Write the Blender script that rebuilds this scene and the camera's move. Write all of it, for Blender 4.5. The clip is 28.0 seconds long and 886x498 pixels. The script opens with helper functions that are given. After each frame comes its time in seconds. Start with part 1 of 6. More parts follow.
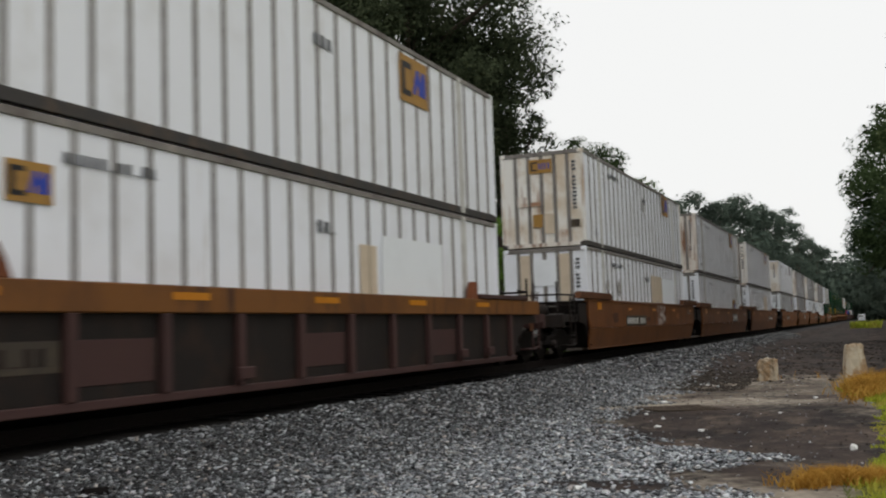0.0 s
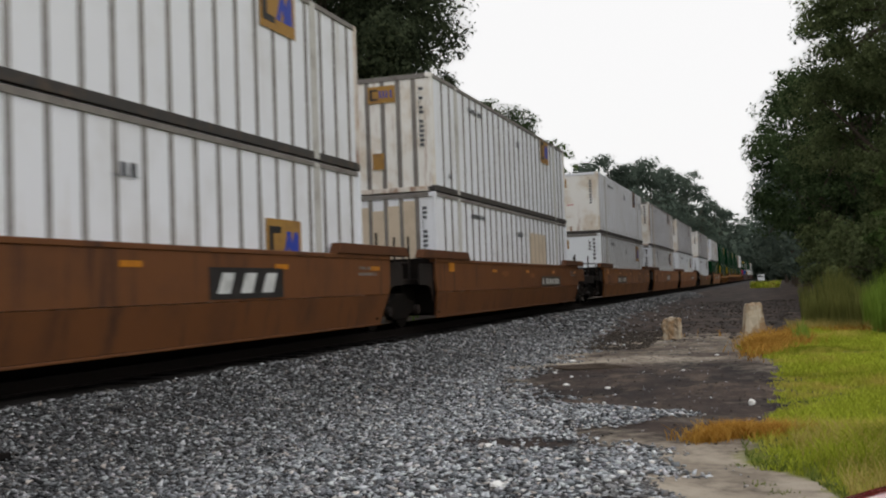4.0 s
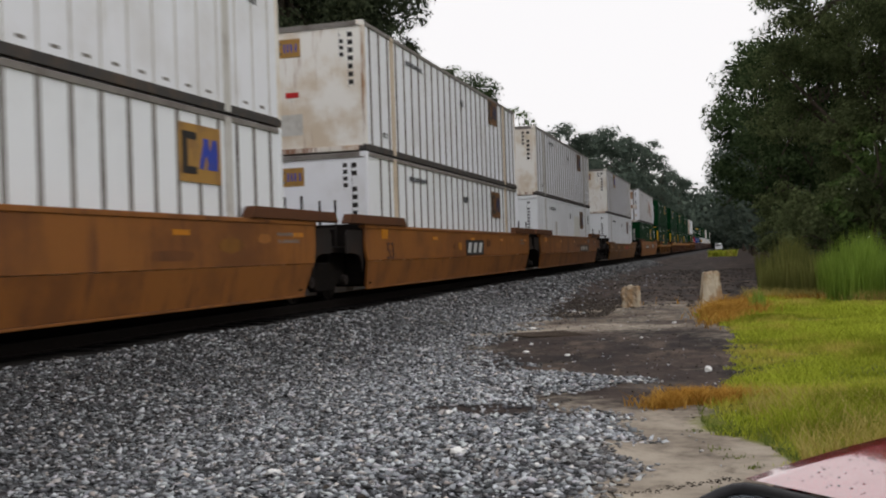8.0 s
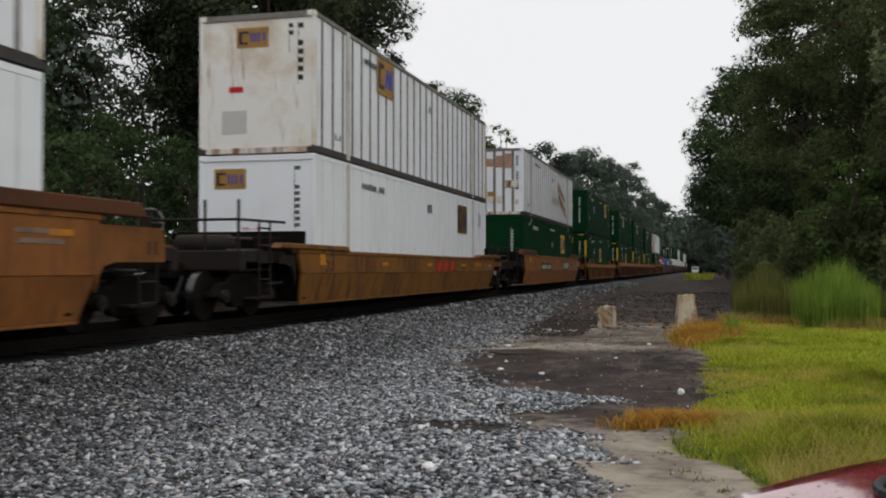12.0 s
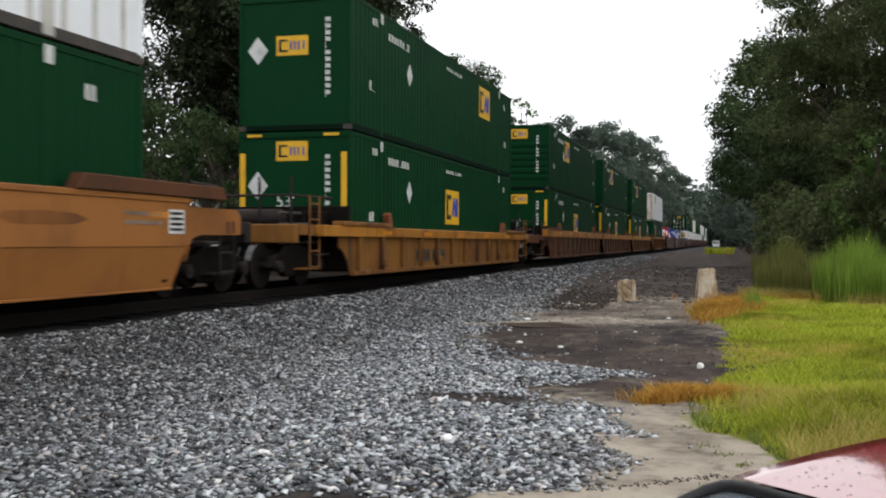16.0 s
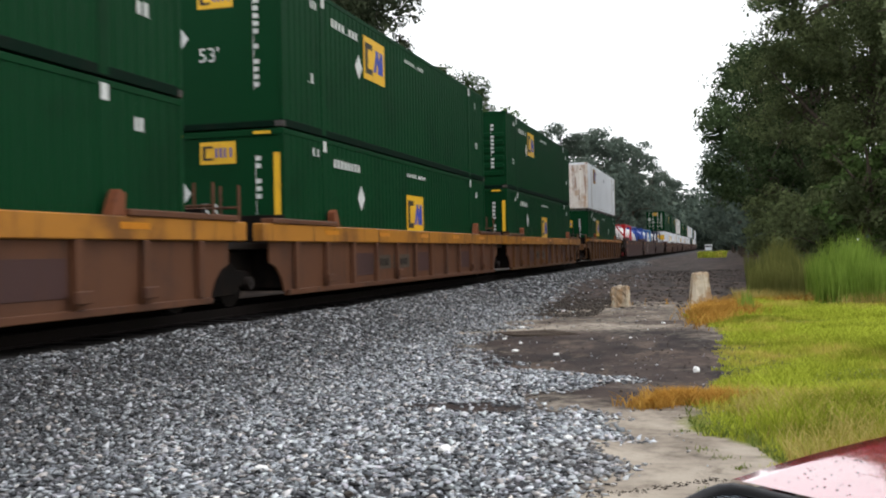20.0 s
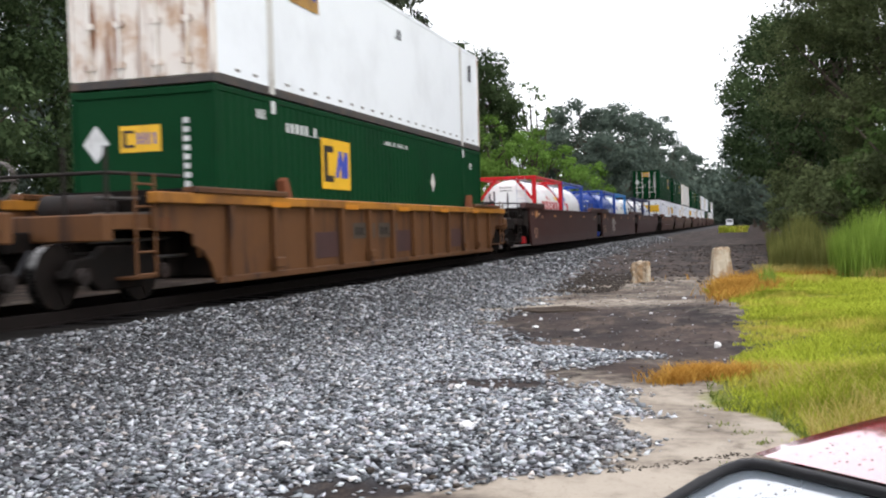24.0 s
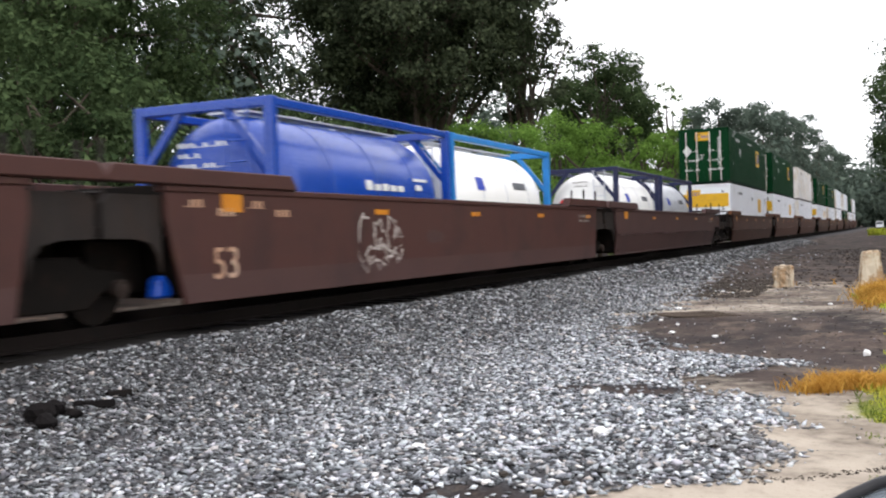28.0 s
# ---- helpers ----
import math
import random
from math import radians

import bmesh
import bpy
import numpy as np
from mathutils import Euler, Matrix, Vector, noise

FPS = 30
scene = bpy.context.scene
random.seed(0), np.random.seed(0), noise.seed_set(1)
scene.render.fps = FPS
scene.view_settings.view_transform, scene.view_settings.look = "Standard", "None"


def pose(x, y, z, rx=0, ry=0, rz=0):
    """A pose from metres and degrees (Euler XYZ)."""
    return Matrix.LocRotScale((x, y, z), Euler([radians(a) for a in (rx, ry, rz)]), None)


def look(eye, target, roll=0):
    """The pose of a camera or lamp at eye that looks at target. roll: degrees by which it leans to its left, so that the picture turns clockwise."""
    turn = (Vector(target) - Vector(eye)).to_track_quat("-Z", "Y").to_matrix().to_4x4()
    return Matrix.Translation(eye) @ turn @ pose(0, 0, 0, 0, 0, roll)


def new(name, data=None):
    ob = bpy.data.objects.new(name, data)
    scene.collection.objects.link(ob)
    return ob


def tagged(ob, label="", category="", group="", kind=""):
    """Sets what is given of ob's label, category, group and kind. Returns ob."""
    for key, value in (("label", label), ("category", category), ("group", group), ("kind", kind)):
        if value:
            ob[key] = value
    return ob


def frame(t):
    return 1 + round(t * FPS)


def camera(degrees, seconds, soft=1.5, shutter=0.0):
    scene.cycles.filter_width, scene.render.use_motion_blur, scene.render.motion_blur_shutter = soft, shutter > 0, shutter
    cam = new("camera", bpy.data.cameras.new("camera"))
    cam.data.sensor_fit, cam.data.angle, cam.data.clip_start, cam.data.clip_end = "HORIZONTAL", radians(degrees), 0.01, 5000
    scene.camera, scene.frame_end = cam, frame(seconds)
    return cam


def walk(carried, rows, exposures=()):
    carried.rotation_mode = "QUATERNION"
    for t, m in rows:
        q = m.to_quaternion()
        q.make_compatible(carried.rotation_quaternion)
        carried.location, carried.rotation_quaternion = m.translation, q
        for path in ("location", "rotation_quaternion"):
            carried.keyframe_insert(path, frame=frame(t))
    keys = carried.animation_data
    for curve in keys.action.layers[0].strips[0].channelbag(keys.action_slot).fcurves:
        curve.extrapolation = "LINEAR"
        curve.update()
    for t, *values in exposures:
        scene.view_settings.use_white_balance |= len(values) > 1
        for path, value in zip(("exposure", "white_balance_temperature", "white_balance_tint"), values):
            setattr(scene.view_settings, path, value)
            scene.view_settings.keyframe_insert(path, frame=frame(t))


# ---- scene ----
cam = camera(48.0, 28.0, 2.0, 0.3)

# ---- camera: hand-held, turning on the spot behind a parked car ----
EYE = (0.0, 0.0, 1.58)
SPEED = 11.718          # the train, metres a second towards the camera
SIDE = -9.0             # the track's centre line
RAIL = 0.70             # top of the rails
TURNS = [  # seconds, yaw, pitch, roll
    (0, 23.43, 4.67, 1.86),
    (0.5, 20.92, 4.88, 2.22),
    (1, 19.37, 3.29, 1.16),
    (1.5, 18.62, 2.71, 1.51),
    (2, 18.35, 3.10, 1.42),
    (2.5, 19.63, 2.90, 2.30),
    (4.5, 16.88, 2.07, 1.49),
    (5, 14.67, 2.07, 0.63),
    (5.5, 13.24, 0.93, 0.44),
    (6, 14.36, -0.19, 0.64),
    (6.5, 13.87, 0.35, 1.44),
    (7, 11.87, 1.24, 1.60),
    (7.5, 15.19, 1.14, 1.17),
    (8, 16.15, 0.33, 1.88),
    (8.5, 16.03, 2.21, 1.19),
    (9, 15.05, 2.29, 0.75),
    (9.5, 14.23, 2.68, 0.40),
    (10, 14.69, 2.29, 0.98),
    (10.5, 16.07, 2.09, 0.74),
    (11, 14.64, 0.90, 0.51),
    (11.5, 14.81, 1.16, 0.03),
    (13.5, 15.80, 0.97, 0.84),
    (14, 16.95, 0.53, 1.26),
    (14.5, 17.43, -0.05, 0.65),
    (15, 15.63, -1.15, -0.05),
    (15.5, 15.91, -1.39, 0.25),
    (16, 15.99, -0.40, -0.24),
    (16.5, 16.26, -1.29, -0.19),
    (17, 14.47, -0.98, 1.09),
    (17.5, 16.96, -1.80, 1.13),
    (18, 15.98, -1.24, 0.36),
    (18.5, 14.27, -1.74, 0.26),
    (19, 15.15, 0.52, -0.80),
    (19.5, 15.57, 0.58, 0.88),
    (20, 15.59, 0.19, 1.19),
    (20.5, 16.66, 0.10, 0.44),
    (21, 18.89, -0.34, 0.06),
    (21.5, 20.29, -0.26, 0.37),
    (23.5, 18.55, -1.66, 0.80),
    (24, 16.72, -1.11, 1.64),
    (24.5, 15.40, -1.15, 1.64),
    (25, 16.16, -1.67, 1.31),
    (25.5, 17.89, -2.13, 1.45),
    (26, 19.67, -1.76, 2.13),
    (26.5, 25.34, -1.07, 1.76),
    (27, 27.50, -1.54, 2.02),
    (27.5, 26.43, -0.63, 1.94),
    (28, 24.36, -0.66, 1.83)]
STOPS = [  # seconds, stops, kelvin, tint
(0, -0.88, 6500, 11), (2, -0.80, 6500, 11), (5, -0.84, 6500, 14), (8, -0.82, 6500, 15), (10, -0.98, 6500, 15), (11, -0.93, 6450, 14), (13.5, -0.98, 6400, 12), (14, -0.88, 6380, 12), (14.5, -0.5, 6350, 12), (15, -0.45, 6350, 12),
    (17, -0.22, 6300, 12), (21, 0.02, 6250, 14), (24, 0.26, 6180, 16), (25, 0.26, 6180, 16), (26, 0.24, 6250, 16), (27, 0.34, 6300, 16), (28, 0.30, 6300, 16)]
walk(cam, [(t, pose(*EYE, 90 + p, r, y)) for t, y, p, r in TURNS], STOPS)

# ---- overcast daylight ----
world = bpy.data.worlds.new("overcast_sky")
scene.world = world
world.use_nodes = True
wt = world.node_tree
wt.nodes.clear()
w_out = wt.nodes.new("ShaderNodeOutputWorld")
w_bg = wt.nodes.new("ShaderNodeBackground")
w_sky = wt.nodes.new("ShaderNodeTexSky")
w_sky.sky_type = "NISHITA"
w_sky.sun_disc = False
w_sky.sun_elevation = radians(48)
w_sky.sun_rotation = radians(60)
w_sky.dust_density = 4.0
w_mix = wt.nodes.new("ShaderNodeMixRGB")
w_mix.inputs[0].default_value = 0.93
w_mix.inputs[2].default_value = (16.9, 17.1, 16.8, 1)   # cloud cover
wt.links.new(w_sky.outputs[0], w_mix.inputs[1])
wt.links.new(w_mix.outputs[0], w_bg.inputs[0])
w_bg.inputs[1].default_value = 0.105
wt.links.new(w_bg.outputs[0], w_out.inputs[0])
sun = new("sun", bpy.data.lights.new("sun", "SUN"))
sun.data.energy = 0.55
sun.data.angle = radians(25)
sun.data.color = (1.0, 0.97, 0.92)
sun.matrix_world = look((0, 0, 40), (-22, 18, 0))


# ---- materials ----
def lin(nt, a, b, fac):
    n = nt.nodes.new("ShaderNodeMixRGB")
    for sock, v in zip((n.inputs[0], n.inputs[1], n.inputs[2]), (fac, a, b)):
        if isinstance(v, bpy.types.NodeSocket):
            nt.links.new(v, sock)
        elif isinstance(v, (int, float)):
            sock.default_value = v
        else:
            sock.default_value = (*v, 1)
    return n.outputs[0]


def ramp(nt, src, lo, hi):
    n = nt.nodes.new("ShaderNodeMapRange")
    n.interpolation_type = "SMOOTHSTEP"
    nt.links.new(src, n.inputs[0])
    n.inputs[1].default_value, n.inputs[2].default_value = lo, hi
    return n.outputs[0]


def noise_of(nt, scale, stretch=(1, 1, 1), detail=5, rough=0.6, seed=0.0):
    tc = nt.nodes.new("ShaderNodeTexCoord")
    mp = nt.nodes.new("ShaderNodeMapping")
    mp.inputs[3].default_value = stretch
    nt.links.new(tc.outputs["Object"], mp.inputs[0])
    oi = nt.nodes.new("ShaderNodeObjectInfo")
    ad = nt.nodes.new("ShaderNodeVectorMath")
    sc = nt.nodes.new("ShaderNodeMath")
    sc.operation = "MULTIPLY_ADD"
    nt.links.new(oi.outputs["Random"], sc.inputs[0])
    sc.inputs[1].default_value = 37.0
    sc.inputs[2].default_value = seed
    nt.links.new(mp.outputs[0], ad.inputs[0])
    nt.links.new(sc.outputs[0], ad.inputs[1])
    n = nt.nodes.new("ShaderNodeTexNoise")
    n.inputs["Scale"].default_value = scale
    n.inputs["Detail"].default_value = detail
    n.inputs["Roughness"].default_value = rough
    nt.links.new(ad.outputs[0], n.inputs["Vector"])
    return n.outputs[0]


def surface(name, base, worn, rough=0.5, metal=0.0, scale=1.2, wear=(0.45, 0.75), streak=None, amount=(0.55, 0.72),
            fine=None, bump=0.15, grain=40.0, coat=0.0, gloss=0.25, coat_ior=1.5):
    """A painted or raw surface: two colours in patches, streaks that run down, fine grain and relief."""
    m = bpy.data.materials.new(name)
    m.use_nodes = True
    nt = m.node_tree
    bs = nt.nodes["Principled BSDF"]
    col = lin(nt, base, worn, ramp(nt, noise_of(nt, scale, detail=7), *wear))
    if streak:
        col = lin(nt, col, streak, ramp(nt, noise_of(nt, 1.0, (3.2, 3.2, 0.35), 6, 0.65, 11.0), *amount))
    g = noise_of(nt, grain, detail=3, seed=5.0)
    if fine:
        col = lin(nt, col, fine, ramp(nt, g, 0.55, 0.75))
    nt.links.new(col, bs.inputs["Base Color"])
    bs.inputs["Metallic"].default_value = metal
    bs.inputs["Specular IOR Level"].default_value = gloss
    bs.inputs["Coat Weight"].default_value = coat
    bs.inputs["Coat IOR"].default_value = coat_ior
    r = nt.nodes.new("ShaderNodeMapRange")
    nt.links.new(g, r.inputs[0])
    r.inputs[3].default_value, r.inputs[4].default_value = max(rough - 0.12, 0.02), min(rough + 0.15, 1)
    nt.links.new(r.outputs[0], bs.inputs["Roughness"])
    if bump:
        b = nt.nodes.new("ShaderNodeBump")
        b.inputs["Strength"].default_value = bump
        b.inputs["Distance"].default_value = 0.01
        nt.links.new(g, b.inputs["Height"])
        nt.links.new(b.outputs[0], bs.inputs["Normal"])
    return m


RUST = (0.16, 0.065, 0.03)
M = dict(
    tan_orange=surface("sunlit_orange_tan_paint", (0.30, 0.118, 0.027), (0.21, 0.08, 0.022), 0.55, scale=0.7, streak=(0.17, 0.065, 0.02), amount=(0.55, 0.78)),
    plum_brown=surface("plum_brown_paint", (0.052, 0.019, 0.015), (0.034, 0.014, 0.012), 0.6, scale=0.8, streak=(0.064, 0.035, 0.02), amount=(0.6, 0.8)),
    sky_blue=surface("light_blue_frame_paint", (0.02, 0.19, 0.50), (0.02, 0.15, 0.40), 0.4, scale=2.0),
    rust_orange=surface("dull_rust_orange_paint", (0.14, 0.052, 0.016), (0.095, 0.037, 0.014), 0.6, scale=0.8, streak=(0.045, 0.020, 0.011), amount=(0.5, 0.75)),
    amber_rust=surface("rusty_amber_paint", (0.17, 0.068, 0.016), (0.10, 0.04, 0.013), 0.6, scale=0.8, streak=(0.05, 0.022, 0.012), amount=(0.5, 0.72)),
    stripe=surface("faded_brown_stripe", (0.38, 0.22, 0.14), (0.50, 0.38, 0.30), 0.6, scale=3.0),
    white=surface("white_container_paint", (0.83, 0.85, 0.90), (0.73, 0.735, 0.755), 0.45, scale=0.7, streak=(0.52, 0.48, 0.42), amount=(0.6, 0.8), bump=0.05),
    white_new=surface("bright_white_paint", (0.83, 0.86, 0.89), (0.74, 0.765, 0.79), 0.35, scale=0.5, bump=0.04),
    white_rusty=surface("rust_streaked_white_paint", (0.82, 0.80, 0.76), (0.62, 0.52, 0.40), 0.55, scale=0.9, wear=(0.42, 0.68), streak=(0.30, 0.16, 0.08), amount=(0.56, 0.72), bump=0.1),
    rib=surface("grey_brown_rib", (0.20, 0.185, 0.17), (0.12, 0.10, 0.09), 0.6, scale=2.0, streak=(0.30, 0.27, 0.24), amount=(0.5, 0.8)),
    rib_pale=surface("pale_rib", (0.55, 0.54, 0.51), (0.38, 0.36, 0.33), 0.5, scale=2.0),
    tan=surface("tan_repaint", (0.60, 0.50, 0.38), (0.50, 0.41, 0.30), 0.5, scale=2.0, bump=0.05),
    underframe=surface("dirty_underframe", (0.05, 0.046, 0.044), (0.09, 0.066, 0.05), 0.7, scale=3.0),
    green=surface("dark_green_paint", (0.0014, 0.034, 0.0098), (0.0012, 0.025, 0.0072), 0.58, scale=0.6, streak=(0.0022, 0.037, 0.011), amount=(0.55, 0.85), fine=(0.002, 0.036, 0.0105), bump=0.05, gloss=0.08),
    rusty_door=surface("rusted_white_door", (0.72, 0.67, 0.61), (0.46, 0.30, 0.19), 0.6, scale=1.4, wear=(0.48, 0.68), streak=(0.22, 0.10, 0.05), amount=(0.47, 0.62), bump=0.2),
    orange=surface("faded_orange_paint", (0.24, 0.09, 0.019), (0.135, 0.051, 0.015), 0.55, scale=0.7, wear=(0.43, 0.7), streak=(0.11, 0.04, 0.015), amount=(0.52, 0.72), fine=(0.24, 0.075, 0.013)),
    brown=surface("brown_oxide_paint", (0.066, 0.026, 0.015), (0.040, 0.017, 0.011), 0.6, scale=0.8, streak=(0.035, 0.018, 0.012), amount=(0.55, 0.75)),
    dark_brown=surface("dark_brown_paint", (0.056, 0.027, 0.024), (0.040, 0.021, 0.020), 0.6, scale=0.7, streak=(0.065, 0.026, 0.014), amount=(0.6, 0.8)),
    amber=surface("amber_paint", (0.195, 0.083, 0.014), (0.12, 0.048, 0.013), 0.6, scale=0.9, streak=(0.07, 0.03, 0.014), amount=(0.47, 0.66)),
    tawny=surface("tawny_paint", (0.105, 0.044, 0.014), (0.072, 0.031, 0.012), 0.6, scale=0.9, streak=(0.035, 0.016, 0.009), amount=(0.5, 0.68)),
    lock_rust=surface("rusty_orange_lock", (0.17, 0.055, 0.022), (0.11, 0.038, 0.018), 0.7, scale=4.0, bump=0.3),
    oxide_orange=surface("faded_oxide_orange_paint", (0.098, 0.040, 0.019), (0.058, 0.026, 0.016), 0.6, scale=0.8, streak=(0.04, 0.021, 0.014), amount=(0.52, 0.72)),
    gold_dark=surface("grimy_brown_decal", (0.15, 0.075, 0.028), (0.085, 0.042, 0.022), 0.6, scale=3.0),
    seam_grey=surface("grey_seam_paint", (0.66, 0.68, 0.70), (0.58, 0.59, 0.60), 0.5, scale=2.0, bump=0.03),
    cream=surface("yellowed_white_paint", (0.74, 0.75, 0.70), (0.66, 0.66, 0.61), 0.5, scale=1.0, bump=0.03),
    tan_dark=surface("tan_painted_rib", (0.42, 0.35, 0.26), (0.34, 0.28, 0.20), 0.5, scale=2.0),
    sill_amber=surface("bright_amber_paint", (0.37, 0.155, 0.02), (0.15, 0.062, 0.016), 0.5, scale=0.7, wear=(0.44, 0.68), streak=(0.09, 0.04, 0.014), amount=(0.55, 0.72)),
    lower_dirt=surface("road_dirt_band", (0.095, 0.035, 0.012), (0.06, 0.025, 0.012), 0.75, scale=1.0),
    # brown grime, taken darker for the shade in the gaps between cars
    grimy=surface("shaded_grimy_panel", (0.012, 0.0085, 0.007), (0.026, 0.014, 0.009), 0.7, scale=1.5, streak=(0.018, 0.013, 0.011), amount=(0.5, 0.7)),
    # steel and wheel colours lowered to hold the shade under the cars
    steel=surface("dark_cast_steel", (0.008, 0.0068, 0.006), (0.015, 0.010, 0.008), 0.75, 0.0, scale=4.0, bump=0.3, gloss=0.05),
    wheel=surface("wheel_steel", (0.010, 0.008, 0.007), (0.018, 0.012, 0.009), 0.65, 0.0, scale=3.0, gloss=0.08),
    tread=surface("bright_wheel_tread", (0.09, 0.088, 0.085), (0.05, 0.048, 0.046), 0.25, 0.9, scale=6.0, bump=0.05),
    yellow=surface("yellow_decal", (0.72, 0.42, 0.02), (0.60, 0.34, 0.03), 0.45, scale=3.0, bump=0.03),
    gold_dirty=surface("dirty_ochre_decal", (0.36, 0.20, 0.05), (0.22, 0.12, 0.05), 0.6, scale=3.0),
    reflector=surface("amber_reflector", (0.50, 0.19, 0.015), (0.36, 0.13, 0.015), 0.35, scale=4.0),
    # green rail blackened with the shade of the seam between stacked boxes
    green_black=surface("seam_shade_green_rail", (0.002, 0.011, 0.006), (0.006, 0.012, 0.008), 0.7, scale=3.0, gloss=0.05),
    black=surface("black_paint", (0.02, 0.018, 0.018), (0.035, 0.03, 0.028), 0.5, scale=3.0),
    blue_mark=surface("blue_mark", (0.03, 0.06, 0.38), (0.04, 0.06, 0.28), 0.5, scale=3.0),
    white_mark=surface("white_marking", (0.60, 0.61, 0.60), (0.42, 0.43, 0.42), 0.5, scale=4.0),
    grey_mark=surface("grey_marking", (0.085, 0.09, 0.10), (0.14, 0.145, 0.16), 0.5, scale=4.0),
    plate=surface("dark_number_plate", (0.05, 0.04, 0.03), (0.08, 0.06, 0.04), 0.55, scale=4.0),
    red=surface("red_frame_paint", (0.50, 0.012, 0.015), (0.40, 0.015, 0.015), 0.45, scale=2.0),
    blue=surface("blue_tank_paint", (0.003, 0.046, 0.31), (0.003, 0.036, 0.24), 0.28, scale=1.0, bump=0.05, gloss=0.5),
    navy=surface("navy_frame_paint", (0.015, 0.02, 0.06), (0.03, 0.03, 0.06), 0.5, scale=2.0),
    tank_white=surface("white_tank_cladding", (0.84, 0.84, 0.82), (0.76, 0.75, 0.72), 0.35, scale=0.8, bump=0.04),
    tank_silver=surface("silver_tank_cladding", (0.62, 0.64, 0.68), (0.52, 0.54, 0.58), 0.3, 0.5, scale=0.8, bump=0.04),
    graffiti=surface("pale_graffiti", (0.42, 0.38, 0.35), (0.34, 0.29, 0.26), 0.6, scale=5.0),
    # rails and ties blackened: the shade under the train is in their colours
    rail=surface("rusty_rail_in_shade", (0.011, 0.008, 0.007), (0.008, 0.007, 0.006), 0.8, 0.0, scale=5.0, gloss=0.1),
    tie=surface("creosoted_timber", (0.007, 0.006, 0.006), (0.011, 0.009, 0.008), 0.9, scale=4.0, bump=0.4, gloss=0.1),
    concrete=surface("weathered_concrete", (0.52, 0.45, 0.34), (0.34, 0.22, 0.12), 0.85, scale=3.0, wear=(0.44, 0.58), streak=(0.22, 0.16, 0.10), amount=(0.52, 0.62), fine=(0.42, 0.37, 0.30), bump=0.5),
    litter=surface("white_litter", (0.80, 0.80, 0.78), (0.68, 0.67, 0.64), 0.5, scale=8.0),
    clod=surface("dark_clod", (0.045, 0.037, 0.03), (0.08, 0.06, 0.045), 0.9, scale=6.0, bump=0.6),
    car_red=surface("wet_red_car_paint", (0.30, 0.01, 0.025), (0.26, 0.01, 0.022), 0.14, 0.0, scale=1.0, bump=0.0, coat=1.0, gloss=0.5, coat_ior=3.0),
    rubber=surface("black_rubber", (0.018, 0.018, 0.02), (0.03, 0.03, 0.03), 0.5, scale=8.0),
    # tinted glass made matt black; the dark trees it mirrors are painted in
    tinted=surface("tree_dark_tinted_glass", (0.004, 0.004, 0.005), (0.006, 0.006, 0.007), 0.6, scale=4.0, bump=0.0, gloss=0.04),
    chrome=surface("dull_chrome", (0.5, 0.5, 0.5), (0.4, 0.4, 0.4), 0.2, 1.0, scale=8.0, bump=0.0, gloss=0.5),
    # pale base colour stands in for sky reflected in the wet glass
    car_glass=surface("sky_pale_wet_glass", (0.20, 0.23, 0.26), (0.30, 0.34, 0.37), 0.14, 0.0, scale=2.0, bump=0.0, coat=1.0, gloss=0.5, coat_ior=3.6),
    drop=surface("water_drop", (0.10, 0.09, 0.09), (0.06, 0.05, 0.05), 0.03, 0.0, scale=4.0, bump=0.0, coat=1.0, gloss=0.5),
    bark=surface("grey_bark", (0.085, 0.065, 0.05), (0.05, 0.04, 0.032), 0.9, scale=5.0, bump=0.8, grain=15.0),
)


def leaf_material(name, dark, light, glow, patch=None):
    m = bpy.data.materials.new(name)
    m.use_nodes = True
    nt = m.node_tree
    nt.nodes.clear()
    out = nt.nodes.new("ShaderNodeOutputMaterial")
    geo = nt.nodes.new("ShaderNodeNewGeometry")
    col = lin(nt, dark, light, geo.outputs["Random Per Island"])
    col = lin(nt, col, tuple(c * 0.55 for c in dark), ramp(nt, noise_of(nt, 0.35, detail=3), 0.45, 0.7))
    if patch:
        col = lin(nt, col, patch, ramp(nt, noise_of(nt, 0.55, detail=5, seed=4.0), 0.5, 0.7))
    d = nt.nodes.new("ShaderNodeBsdfDiffuse")
    t = nt.nodes.new("ShaderNodeBsdfTranslucent")
    mix = nt.nodes.new("ShaderNodeMixShader")
    mix.inputs[0].default_value = glow
    for n in (d, t):
        nt.links.new(col, n.inputs[0])
    nt.links.new(d.outputs[0], mix.inputs[1])
    nt.links.new(t.outputs[0], mix.inputs[2])
    nt.links.new(mix.outputs[0], out.inputs[0])
    return m


M["oak"] = leaf_material("oak_leaves", (0.034, 0.056, 0.024), (0.095, 0.135, 0.058), 0.25)
# darker oak leaf copy, with the crowns' inner shade in its colour
M["dark_oak"] = leaf_material("shaded_oak_leaves", (0.036, 0.048, 0.028), (0.100, 0.120, 0.066), 0.3)
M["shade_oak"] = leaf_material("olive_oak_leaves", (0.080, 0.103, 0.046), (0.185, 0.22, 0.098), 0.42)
M["brush"] = leaf_material("bright_vine_leaves", (0.10, 0.19, 0.035), (0.22, 0.36, 0.075), 0.4)
M["vine"] = leaf_material("green_vine_leaves", (0.055, 0.095, 0.03), (0.13, 0.19, 0.06), 0.35)
# paler, bluer leaves: distance haze mixed into their colour
M["far_leaf"] = leaf_material("haze_tinted_leaves", (0.086, 0.116, 0.094), (0.135, 0.17, 0.132), 0.3)
